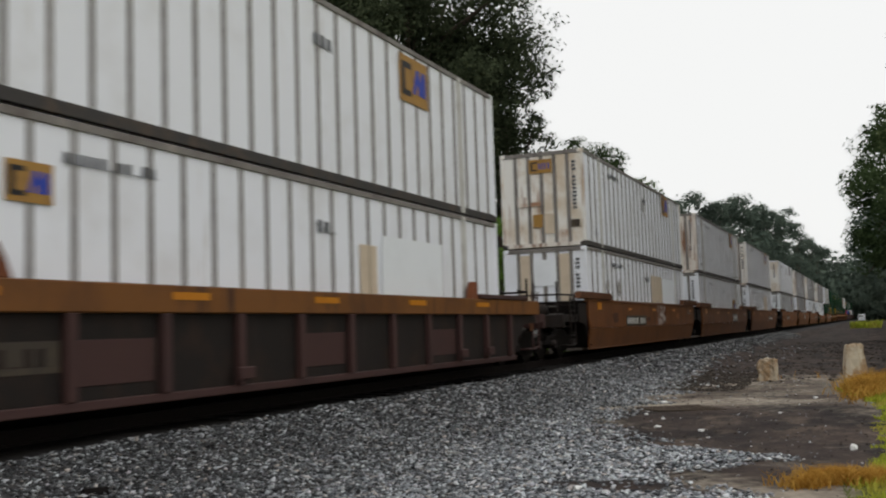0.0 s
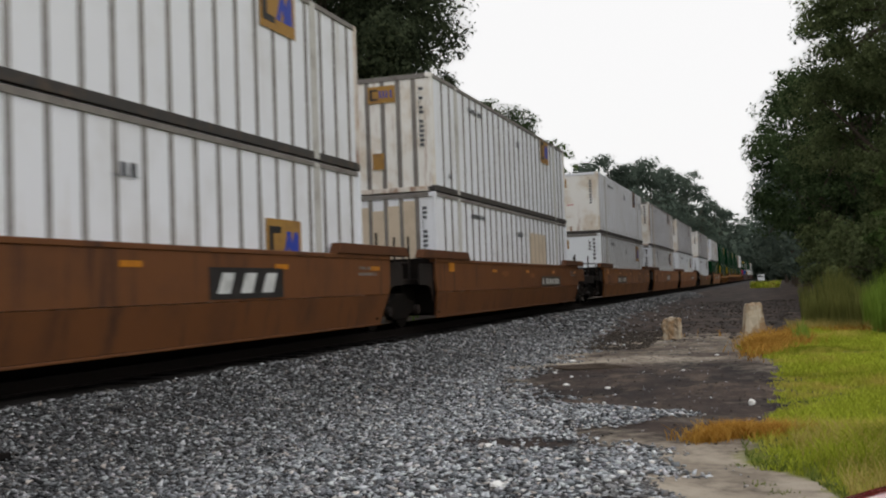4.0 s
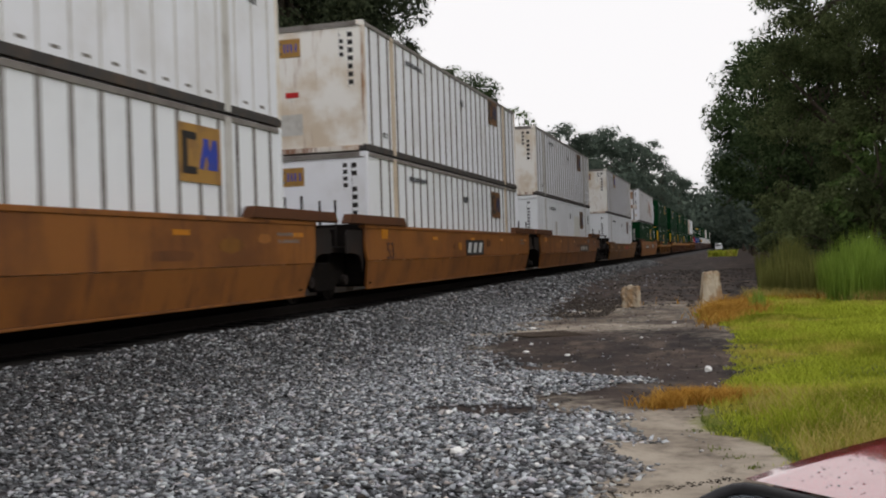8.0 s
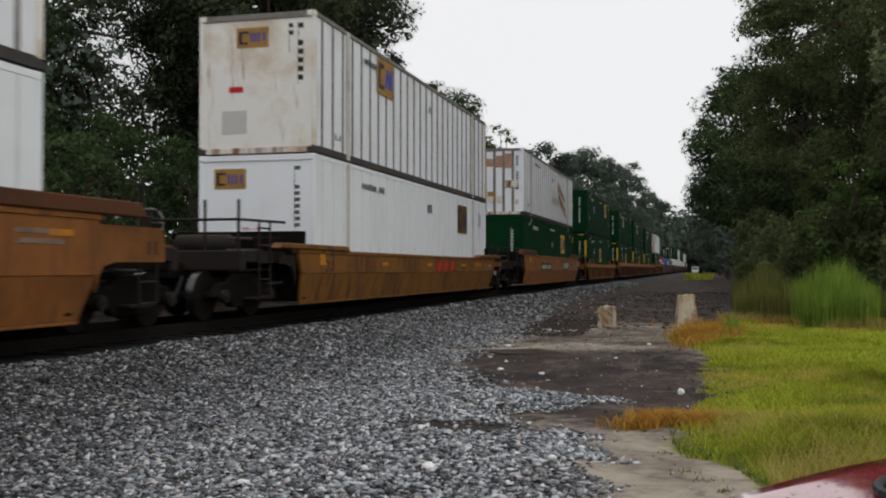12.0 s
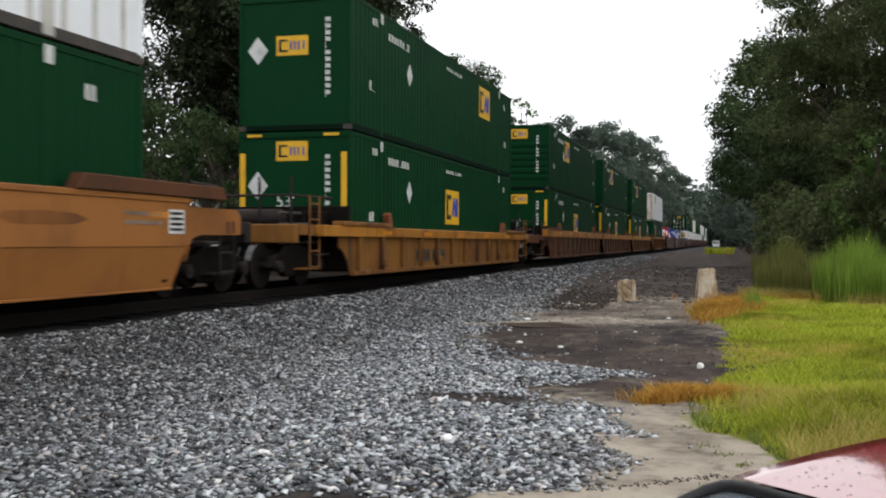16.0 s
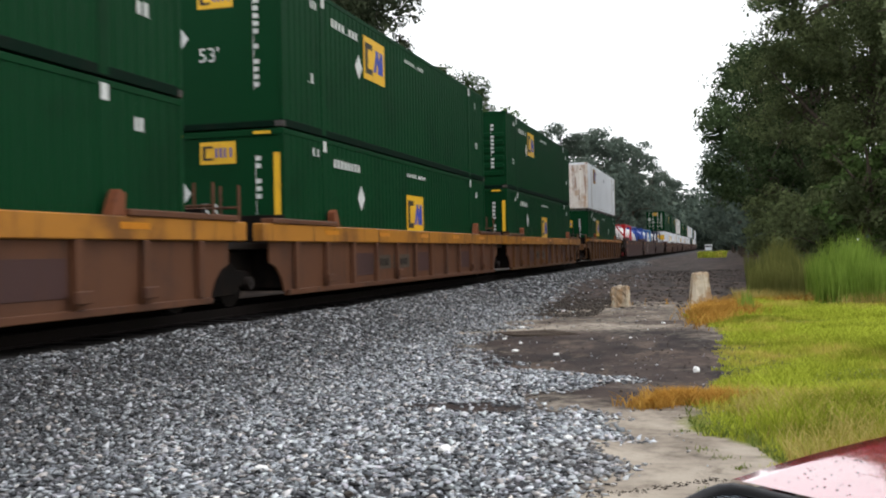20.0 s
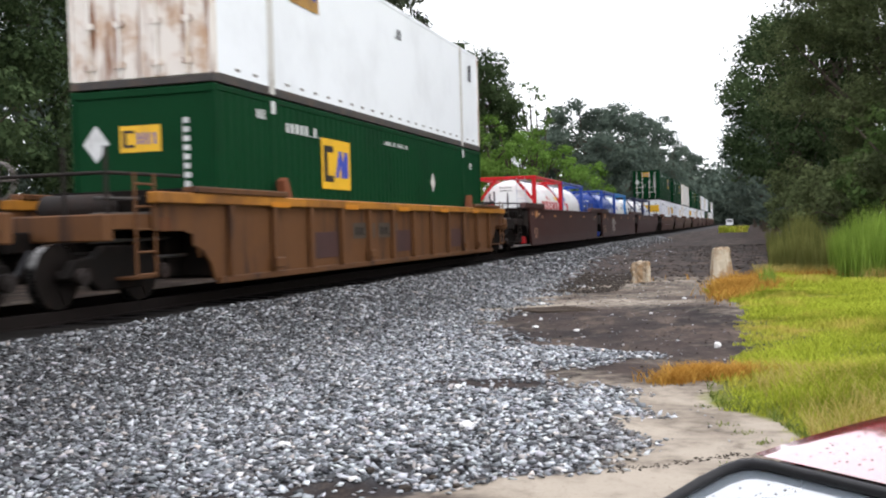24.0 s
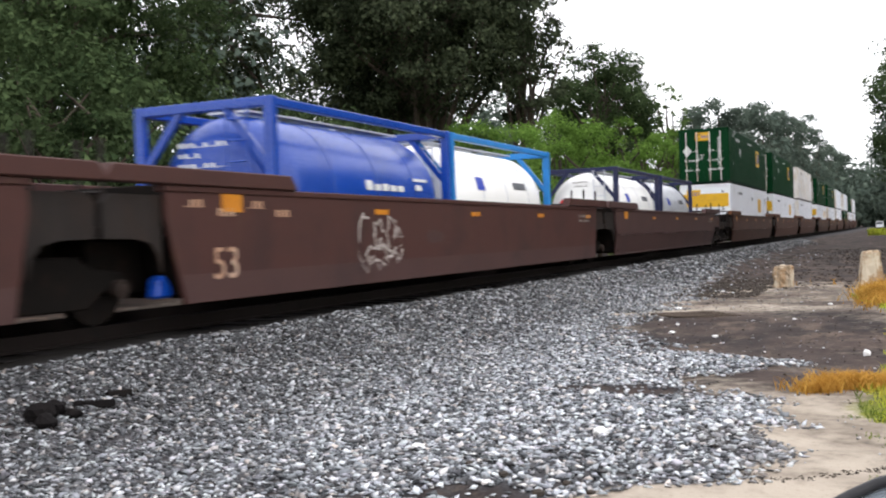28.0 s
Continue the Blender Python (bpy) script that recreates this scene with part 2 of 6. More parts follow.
M["grass"] = leaf_material("green_grass", (0.24, 0.29, 0.025), (0.56, 0.62, 0.075), 0.38, (0.55, 0.44, 0.11))
M["straw"] = leaf_material("straw_coloured_grass", (0.38, 0.30, 0.08), (0.58, 0.48, 0.17), 0.35)
M["dry_grass"] = leaf_material("dry_orange_grass", (0.40, 0.20, 0.035), (0.62, 0.38, 0.09), 0.35)
M["reed"] = leaf_material("tall_green_reeds", (0.16, 0.25, 0.035), (0.30, 0.42, 0.08), 0.4)
M["olive"] = leaf_material("olive_tall_grass", (0.16, 0.175, 0.05), (0.27, 0.27, 0.085), 0.4)
M["edge_grass"] = leaf_material("dark_edge_grass", (0.09, 0.13, 0.03), (0.22, 0.26, 0.06), 0.35)
M["moss"] = leaf_material("hanging_moss", (0.13, 0.165, 0.085), (0.22, 0.26, 0.14), 0.35)


def ballast_material():
    m = bpy.data.materials.new("crushed_granite")
    m.use_nodes = True
    nt = m.node_tree
    bs = nt.nodes["Principled BSDF"]
    geo = nt.nodes.new("ShaderNodeNewGeometry")
    cr = nt.nodes.new("ShaderNodeValToRGB")
    e = cr.color_ramp.elements
    e[0].position, e[0].color = 0.0, (0.017, 0.018, 0.019, 1)
    e[1].position, e[1].color = 1.0, (0.72, 0.73, 0.75, 1)
    for p, c in ((0.38, (0.048, 0.050, 0.053, 1)), (0.66, (0.150, 0.155, 0.163, 1)), (0.84, (0.41, 0.42, 0.43, 1))):
        k = e.new(p)
        k.color = c
    nt.links.new(geo.outputs["Random Per Island"], cr.inputs[0])
    tc = nt.nodes.new("ShaderNodeTexCoord")
    xyz = nt.nodes.new("ShaderNodeSeparateXYZ")
    nt.links.new(tc.outputs["Object"], xyz.inputs[0])
    add = nt.nodes.new("ShaderNodeMath")
    add.operation = "MULTIPLY_ADD"
    nt.links.new(noise_of(nt, 0.7, detail=4, seed=8.0), add.inputs[0])
    add.inputs[1].default_value = 2.4
    nt.links.new(xyz.outputs[0], add.inputs[2])
    cf = nt.nodes.new("ShaderNodeValToRGB")
    e = cf.color_ramp.elements
    e[0].position, e[0].color = 0.0, (0.026, 0.028, 0.031, 1)
    e[1].position, e[1].color = 1.0, (0.78, 0.79, 0.80, 1)
    for p, c in ((0.22, (0.085, 0.090, 0.098, 1)), (0.5, (0.25, 0.263, 0.284, 1)), (0.8, (0.50, 0.517, 0.545, 1))):
        k = e.new(p)
        k.color = c
    nt.links.new(geo.outputs["Random Per Island"], cf.inputs[0])
    fresh = cf.outputs[0]
    dusty = lin(nt, cr.outputs[0], (0.022, 0.021, 0.022), 0.34)   # brake dust beside the track
    col = lin(nt, dusty, fresh, ramp(nt, add.outputs[0], -5.6, -1.2))
    hue = nt.nodes.new("ShaderNodeMath")   # a second chance number for each stone
    hue.operation = "MULTIPLY"
    hue.inputs[1].default_value = 61.7
    nt.links.new(geo.outputs["Random Per Island"], hue.inputs[0])
    part_of = nt.nodes.new("ShaderNodeMath")
    part_of.operation = "FRACT"
    nt.links.new(hue.outputs[0], part_of.inputs[0])
    tints = nt.nodes.new("ShaderNodeValToRGB")
    e = tints.color_ramp.elements
    e[0].position, e[0].color = 0.0, (1.0, 0.86, 0.74, 1)
    e[1].position, e[1].color = 1.0, (1.0, 0.93, 0.97, 1)
    for p, c in ((0.12, (1.0, 0.95, 0.90, 1)), (0.35, (0.96, 0.98, 1.0, 1)), (0.6, (0.95, 1.0, 0.97, 1)), (0.85, (0.93, 0.96, 1.0, 1))):
        k = e.new(p)
        k.color = c
    nt.links.new(part_of.outputs[0], tints.inputs[0])
    mul = nt.nodes.new("ShaderNodeMixRGB")
    mul.blend_type = "MULTIPLY"
    mul.inputs[0].default_value = 1.0
    nt.links.new(col, mul.inputs[1])
    nt.links.new(tints.outputs[0], mul.inputs[2])
    col = mul.outputs[0]
    col = lin(nt, col, (0.12, 0.095, 0.075), ramp(nt, noise_of(nt, 0.5, detail=4), 0.64, 0.85))
    nt.links.new(col, bs.inputs["Base Color"])
    bs.inputs["Roughness"].default_value = 0.55
    return m


M["ballast"] = ballast_material()


def ground_material():
    """Sandy soil with gravel fines, grass soil and wet mud, laid out by the masks on the sheet."""
    m = bpy.data.materials.new("ground_soil")
    m.use_nodes = True
    nt = m.node_tree
    bs = nt.nodes["Principled BSDF"]
    bs.inputs["Specular IOR Level"].default_value = 0.06
    at = nt.nodes.new("ShaderNodeAttribute")
    at.attribute_name = "soil"
    sep = nt.nodes.new("ShaderNodeSeparateColor")
    nt.links.new(at.outputs["Color"], sep.inputs[0])
    big, mid, small = noise_of(nt, 0.8, detail=6), noise_of(nt, 6.0, detail=6, seed=3.0), noise_of(nt, 45.0, detail=4, seed=9.0)

    def edge(src, lo=1.1, hi=1.45, k=1.0):
        a = nt.nodes.new("ShaderNodeMath")
        a.operation = "MULTIPLY_ADD"
        nt.links.new(mid, a.inputs[0])
        a.inputs[1].default_value = 0.75 * k
        nt.links.new(src, a.inputs[2])
        c = nt.nodes.new("ShaderNodeMath")
        c.operation = "MULTIPLY_ADD"
        nt.links.new(big, c.inputs[0])
        c.inputs[1].default_value = 0.8 * k
        nt.links.new(a.outputs[0], c.inputs[2])
        return ramp(nt, c.outputs[0], lo, hi)
    sand = lin(nt, (0.385, 0.335, 0.272), (0.25, 0.21, 0.165), ramp(nt, big, 0.35, 0.7))
    sand = lin(nt, sand, (0.24, 0.20, 0.155), ramp(nt, small, 0.55, 0.78))
    sand = lin(nt, sand, (0.17, 0.14, 0.11), ramp(nt, noise_of(nt, 2.4, (1, 0.6, 1), 7, 0.7, 21.0), 0.56, 0.7))
    fines = lin(nt, (0.045, 0.045, 0.048), (0.10, 0.10, 0.105), ramp(nt, small, 0.4, 0.65))
    turf = lin(nt, (0.12, 0.15, 0.02), (0.20, 0.21, 0.035), ramp(nt, mid, 0.35, 0.65))
    mud = lin(nt, (0.014, 0.011, 0.011), (0.056, 0.040, 0.034), ramp(nt, noise_of(nt, 0.9, (1, 0.55, 1), 8, 0.68, 17.0), 0.36, 0.62))
    mud = lin(nt, mud, (0.150, 0.112, 0.084), ramp(nt, noise_of(nt, 1.4, (1, 0.45, 1), 8, 0.72, 31.0), 0.50, 0.72))
    mud = lin(nt, mud, (0.095, 0.08, 0.068), ramp(nt, small, 0.62, 0.8))
    col = lin(nt, sand, fines, edge(sep.outputs[0]))
    col = lin(nt, col, turf, edge(sep.outputs[1]))
    col = lin(nt, col, mud, edge(sep.outputs[2], 1.30, 2.45, 2.0))
    # near-black strip: the shade under the train, put into the soil colour
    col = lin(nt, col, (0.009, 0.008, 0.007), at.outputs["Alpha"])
    nt.links.new(col, bs.inputs["Base Color"])
    r = nt.nodes.new("ShaderNodeMapRange")
    nt.links.new(edge(sep.outputs[2], 1.30, 2.45, 2.0), r.inputs[0])
    r.inputs[3].default_value, r.inputs[4].default_value = 0.9, 0.75
    nt.links.new(r.outputs[0], bs.inputs["Roughness"])
    b = nt.nodes.new("ShaderNodeBump")
    b.inputs["Strength"].default_value = 0.6
    b.inputs["Distance"].default_value = 0.02
    nt.links.new(mid, b.inputs["Height"])
    nt.links.new(b.outputs[0], bs.inputs["Normal"])
    return m


M["ground"] = ground_material()


# ---- mesh helpers ----
class Geo:
    """Collects faces for one mesh."""

    def __init__(self):
        self.v, self.f = [], []

    def add(self, verts, faces):
        n = len(self.v)
        self.v.extend(verts)
        self.f.extend(tuple(n + i for i in f) for f in faces)
        return self

    def box(self, x0, x1, y0, y1, z0, z1):
        return self.add([(x, y, z) for z in (z0, z1) for y in (y0, y1) for x in (x0, x1)],
                        [(0, 2, 3, 1), (4, 5, 7, 6), (0, 1, 5, 4), (2, 6, 7, 3), (0, 4, 6, 2), (1, 3, 7, 5)])

    def prism_x(self, outline, x0, x1):
        """An outline in (y, z), run along x."""
        n = len(outline)
        self.add([(x, y, z) for x in (x0, x1) for y, z in outline],
                 [tuple(range(n))[::-1], tuple(range(n, 2 * n))] + [(i, (i + 1) % n, n + (i + 1) % n, n + i) for i in range(n)])
        return self

    def tube(self, a, b, r, n=10, r2=None, caps=True):
        a, b = Vector(a), Vector(b)
        r2 = r if r2 is None else r2
        q = (b - a).to_track_quat("Z", "Y").to_matrix()
        ring = [q @ Vector((math.cos(6.28318 * i / n), math.sin(6.28318 * i / n), 0)) for i in range(n)]
        self.add([tuple(a + p * r) for p in ring] + [tuple(b + p * r2) for p in ring],
                 [(i, (i + 1) % n, n + (i + 1) % n, n + i) for i in range(n)] +
                 ([tuple(range(n))[::-1], tuple(range(n, 2 * n))] if caps else []))
        return self

    def sweep(self, points, r, n=8, closed=False):
        """One round bar through many points."""
        pts = [Vector(p) for p in points]
        k = len(pts)
        v = []
        for i, p in enumerate(pts):
            a, b = (pts[i - 1], pts[(i + 1) % k]) if closed else (pts[max(i - 1, 0)], pts[min(i + 1, k - 1)])
            q = (b - a).to_track_quat("Z", "Y").to_matrix()
            v += [tuple(p + q @ Vector((r * math.cos(6.28318 * j / n), r * math.sin(6.28318 * j / n), 0))) for j in range(n)]
        f = [(i * n + j, i * n + (j + 1) % n, ((i + 1) % k) * n + (j + 1) % n, ((i + 1) % k) * n + j) for i in range(k if closed else k - 1) for j in range(n)]
        if not closed:
            f += [tuple(range(n))[::-1], tuple(range((k - 1) * n, k * n))]
        return self.add(v, f)

    def lathe_y(self, profile, n=24, centre=(0, 0)):
        """A profile of (y, radius) turned round an axis along y."""
        cx, cz = centre
        k = len(profile)
        self.add([(cx + r * math.cos(6.28318 * i / n), y, cz + r * math.sin(6.28318 * i / n)) for y, r in profile for i in range(n)],
                 [(j * n + i, (j + 1) * n + i, (j + 1) * n + (i + 1) % n, j * n + (i + 1) % n) for j in range(k - 1) for i in range(n)])
        return self

    def mesh(self, name, bevel=0.0, smooth=False):
        me = bpy.data.meshes.new(name)
        me.from_pydata(self.v, [], self.f)
        bm = bmesh.new()
        bm.from_mesh(me)
        bmesh.ops.recalc_face_normals(bm, faces=bm.faces)
        if bevel:
            bmesh.ops.bevel(bm, geom=bm.edges[:], offset=bevel, segments=1, affect="EDGES", clamp_overlap=True)
        bm.to_mesh(me)
        bm.free()
        if smooth:
            me.shade_smooth()
        me.materials.append(None)
        return me


STOCK = {}


def stock(key, build, bevel=0.0, smooth=False):
    """A mesh that alike parts share."""
    if key not in STOCK:
        STOCK[key] = build(Geo()).mesh(key, bevel, smooth)
    return STOCK[key]


def part(name, mesh, material, parent=None, label="", at=None):
    if isinstance(mesh, Geo):
        mesh = mesh.mesh(name)
    ob = new(name, mesh)
    ob.material_slots[0].link = "OBJECT"
    ob.material_slots[0].material = M[material] if isinstance(material, str) else material
    if parent:
        ob.parent = parent
    if at:
        ob.matrix_basis = at if isinstance(at, Matrix) else Matrix.Translation(at)
    return tagged(ob, label)


def thing(name, label, category, group="", kind="", m=None):
    ob = new(name)
    ob.empty_display_size = 0.3
    if m:
        ob.matrix_basis = m
    return tagged(ob, label, category, group, kind)


def lettering(name, words, size, material, parent, m, label=""):
    cu = bpy.data.curves.new(name, "FONT")
    cu.body, cu.size, cu.extrude, cu.align_x = words, size, 0.003, "CENTER"
    tmp = new(name, cu)
    bpy.context.view_layer.update()
    me = bpy.data.meshes.new_from_object(tmp.evaluated_get(bpy.context.evaluated_depsgraph_get()))
    bpy.data.objects.remove(tmp)
    me.materials.clear()
    me.materials.append(None)
    return part(name, me, material, parent, label, m)


ON_SIDE = pose(0, 0, 0, 90, 0, 90)      # writing that faces +x
ON_END = pose(0, 0, 0, 90, 0, 0)        # writing that faces -y


def bars(seed, length, height, count, upright=False):
    """A row of plain bars on one thin base line, in place of small writing, in the y-z plane, facing +x."""
    def build(g):
        rnd = random.Random(seed)
        step = length / count
        top = [(0.0, 0.006)]
        for i in range(count):
            a, b = i * step, i * step + step * 0.6
            h = 0.012 if rnd.random() < 0.12 else height * rnd.uniform(0.85, 1.0)
            top += [(a + 0.001, 0.006), (a + 0.001, h), (b, h), (b, 0.006)]
        line = [(0.0, 0.0), (length, 0.0), (length, 0.006)] + top[::-1]
        line = [p for k, p in enumerate(line) if p != line[k - 1]]
        return g.prism_x([(z, -y) for y, z in line] if upright else line, 0, 0.005)
    return stock("marking_%s_%.2f_%.2f_%d_%d" % (seed, length, height, count, upright), build)


def decal(parent, name, material, y0, y1, z0, z1, x, label="", depth=0.006):
    return part(name, stock("%s_%.3f_%.3f" % (name, y1 - y0, z1 - z0), lambda g: g.box(0, depth, 0, y1 - y0, 0, z1 - z0)), material, parent, label, (x, y0, z0))


def end_decal(parent, name, material, x0, x1, z0, z1, y, label=""):
    return part(name, stock("%s_e_%.3f_%.3f" % (name, x1 - x0, z1 - z0), lambda g: g.box(0, x1 - x0, 0, 0.006, 0, z1 - z0)), material, parent, label, (x0, y - 0.006, z0))


def emblem(parent, y, z, x, w=1.3, h=1.0, dirty=False):
    """A square yellow emblem: a heavy black bracket beside blue slanted strokes."""
    p = decal(parent, "emblem", ("yellow", "gold_dirty", "gold_dark")[int(dirty)], y, y + w, z, z + h, x, "yellow square emblem with black and blue shapes")
    g = Geo().box(0.006, 0.010, w * .07, w * .19, h * .14, h * .86)
    for k in (0.14, 0.73):
        g.box(0.006, 0.010, w * .19, w * .40, h * k, h * (k + .13))
    part("black_mark", g, "black", p)
    g = Geo()
    for k, up in ((0.45, True), (0.56, False), (0.65, True)):
        a, b = (0.0, 0.14) if up else (0.14, 0.0)
        g.prism_x([(w * (k + a), h * .24), (w * (k + a + .11), h * .24), (w * (k + b + .11), h * .78), (w * (k + b), h * .78)], 0.006, 0.010 + 0.001 * up)
    g.box(0.006, 0.010, w * .80, w * .91, h * .24, h * .72)
    part("blue_shape", g, ("blue_mark", "blue_mark", "navy")[int(dirty)], p)


def end_emblem(parent, x, z, y, w=0.72, h=0.42, dirty=False):
    p = end_decal(parent, "emblem", "gold_dirty" if dirty else "yellow", x, x + w, z, z + h, y, "yellow emblem with black and blue shapes")
    g = Geo().box(w * .08, w * .16, -0.010, -0.002, h * .18, h * .82)
    for k in (0.18, 0.72):
        g.box(w * .16, w * .36, -0.010, -0.002, h * k, h * (k + .10))
    part("black_mark", g, "black", p)
    g = Geo()
    for k in (0.44, 0.56, 0.68, 0.84):
        g.box(w * k, w * (k + .05), -0.010, -0.002, h * .28, h * .72)
    part("blue_shape", g, "blue_mark", p)


def diamond(parent, y, z, x, size, material="white_mark"):
    part("placard", stock("placard_%.2f" % size, lambda g: g.prism_x([(-size, 0), (0, -size * 1.25), (size, 0), (0, size * 1.25)], 0, 0.006)), material, parent, "", (x, y, z))


def end_diamond(parent, x, z, y, size, material="white_mark"):
    part("placard", stock("placard_%.2f" % size, lambda g: g.prism_x([(-size, 0), (0, -size * 1.25), (size, 0), (0, size * 1.25)], 0, 0.006)), material, parent, "", pose(x, y, z, 0, 0, -90))


MOVING = []      # every thing of the train, with its place along the track at the start
HALF = 8.075     # half of a 53-foot box


def on_train(ob, s, z):
    MOVING.append((ob, s, z))
    ob.matrix_basis = pose(SIDE, s, RAIL + z)
    return ob


# ---- containers: origin at the middle of the base, the near end at -y, the side towards the camera at +x ----
def box_frame(c, post, rail, low, sill=None):
    for x in (-1.3, 1.225):
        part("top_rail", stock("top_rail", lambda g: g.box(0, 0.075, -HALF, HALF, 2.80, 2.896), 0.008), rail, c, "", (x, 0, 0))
        part("bottom_rail", stock("bottom_rail", lambda g: g.box(0, 0.075, -HALF, HALF, 0.0, 0.15), 0.008), low, c, "", (x, 0, 0))
        for y in (-HALF, HALF - 0.12):
            part("corner_post", stock("corner_post", lambda g: g.box(0, 0.078, 0, 0.12, 0.12, 2.79), 0.008), post, c, "", (x, y, 0))
    for y in (-HALF - 0.004, HALF - 0.116):
        for z in (0.0, 2.775):
            part("end_sill", stock("end_sill", lambda g: g.box(-1.22, 1.22, 0, 0.12, 0, 0.12), 0.008), rail if z else (sill or low), c, "", (0, y, z))
        for x in (-1.304, 1.126):
            for z in (-0.004, 2.785):
                part("corner_casting", stock("corner_casting", lambda g: g.box(0, 0.178, 0, 0.13, 0, 0.118), 0.012), "underframe" if z < 0 else post, c, "", (x, y - 0.003 if y < 0 else y - 0.007, z))


def lifting_posts(c, material):
    """The stronger posts under the lifting points, two metres from each end."""
    for y in (-6.10, 6.10):
        for x in (-1.302, 1.266):
            part("lifting_post", stock("lifting_post", lambda g: g.box(0, 0.036, -0.11, 0.11, 0.02, 2.88), 0.008), material, c, "", (x, y, 0))


def ribbed_box(label, body="white", end="white", rib="rib", patches=(), side_emblem=12.0, emblem_z=2.0, dirty=True, seed=1, posts="rib_pale", emblem_size=(1.25, 0.88), end_patches=(), end_mark=True, end_rib=None, phase=0.0, smooth_end=False):
    """A white box with upright external ribs, and its worn markings."""
    c = thing("freight_container", label, "container", "containers on the train")
    part("body", stock("ribbed_body", lambda g: g.box(-1.27, 1.27, -8.03, 8.03, 0.10, 2.86), 0.01), body, c)
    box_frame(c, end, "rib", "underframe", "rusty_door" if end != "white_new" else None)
    lifting_posts(c, posts)
    for i in range(26):
        y = -7.62 + phase + i * 0.61
        if abs(abs(y) - 6.10) < 0.16 or y > 7.8:
            continue
        # dark rib colour includes the shadow lines along the ribs
        for x in (-1.29, 1.268):
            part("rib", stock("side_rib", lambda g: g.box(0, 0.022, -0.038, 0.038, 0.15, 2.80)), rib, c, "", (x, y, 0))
    part("end_panel", stock("end_panel", lambda g: g.box(-1.22, 1.22, -8.05, -8.03, 0.12, 2.78)), end, c)
    for x in () if smooth_end else (-0.82, -0.41, 0.0, 0.41, 0.82):
        part("end_rib", stock("end_rib", lambda g: g.box(-0.055, 0.055, -8.072, -8.05, 0.12, 2.775)), end_rib or rib, c, "", (x, 0, 0))
    if side_emblem:
        emblem(c, -HALF + side_emblem, emblem_z, 1.291, *emblem_size, dirty)
    if end_mark:
        end_emblem(c, smooth_end or -0.38, 2.2 if smooth_end else 2.25, -8.052 if smooth_end else -8.073, dirty=dirty)
    for x0, x1, z0, z1, mat in end_patches:
        end_decal(c, "end_patch", mat, x0, x1, z0, z1, -8.0735, "patch of fresh paint or rust on the end wall")
    part("marking", bars(seed, 1.5, 0.13, 11), "grey_mark", c, "", (1.291, -5.0, 2.42))
    part("marking", bars(seed + 1, 0.6, 0.2, 3), "grey_mark", c, "", (1.291, 0.2, 2.1))
    part("marking", bars(seed + 2, 0.35, 0.12, 4), "grey_mark", c, "", (1.291, -6.9, 0.4))
    if smooth_end:
        part("marking", bars(seed + 3, 1.25, 0.13, 7, True), "black", c, "", pose(0.92, -8.052, 2.66, 0, 0, -90))
        part("marking", bars(seed + 4, 0.6, 0.11, 4, True), "black", c, "", pose(0.72, -8.052, 2.66, 0, 0, -90))
        end_decal(c, "warning_label", "red", -0.62, -0.3, 1.28, 1.40, -8.052, "small red warning label")
        end_decal(c, "notice", "rib_pale", -0.78, -0.22, 0.42, 0.9, -8.052)
    else:
        part("marking", bars(seed + 3, 1.5, 0.12, 13, True), "grey_mark", c, "", pose(0.96, -8.073, 2.55, 0, 0, -90))
        end_decal(c, "notice", "gold_dirty", -0.3, 0.0, 0.6, 1.0, -8.073)
    for y0, y1, z0, z1, mat in patches:
        decal(c, "repaint_patch", mat, -HALF + y0, -HALF + y1, z0, z1, 1.2905, "fresh repaint patch")
        for i in range(26):
            y = -7.62 + phase + i * 0.61
            if mat == "tan" and -HALF + y0 + 0.05 < y < -HALF + y1 - 0.05:
                decal(c, "painted_rib", "tan_dark", y - 0.038, y + 0.038, z0 + 0.01, z1 - 0.01, 1.2965)
    return c


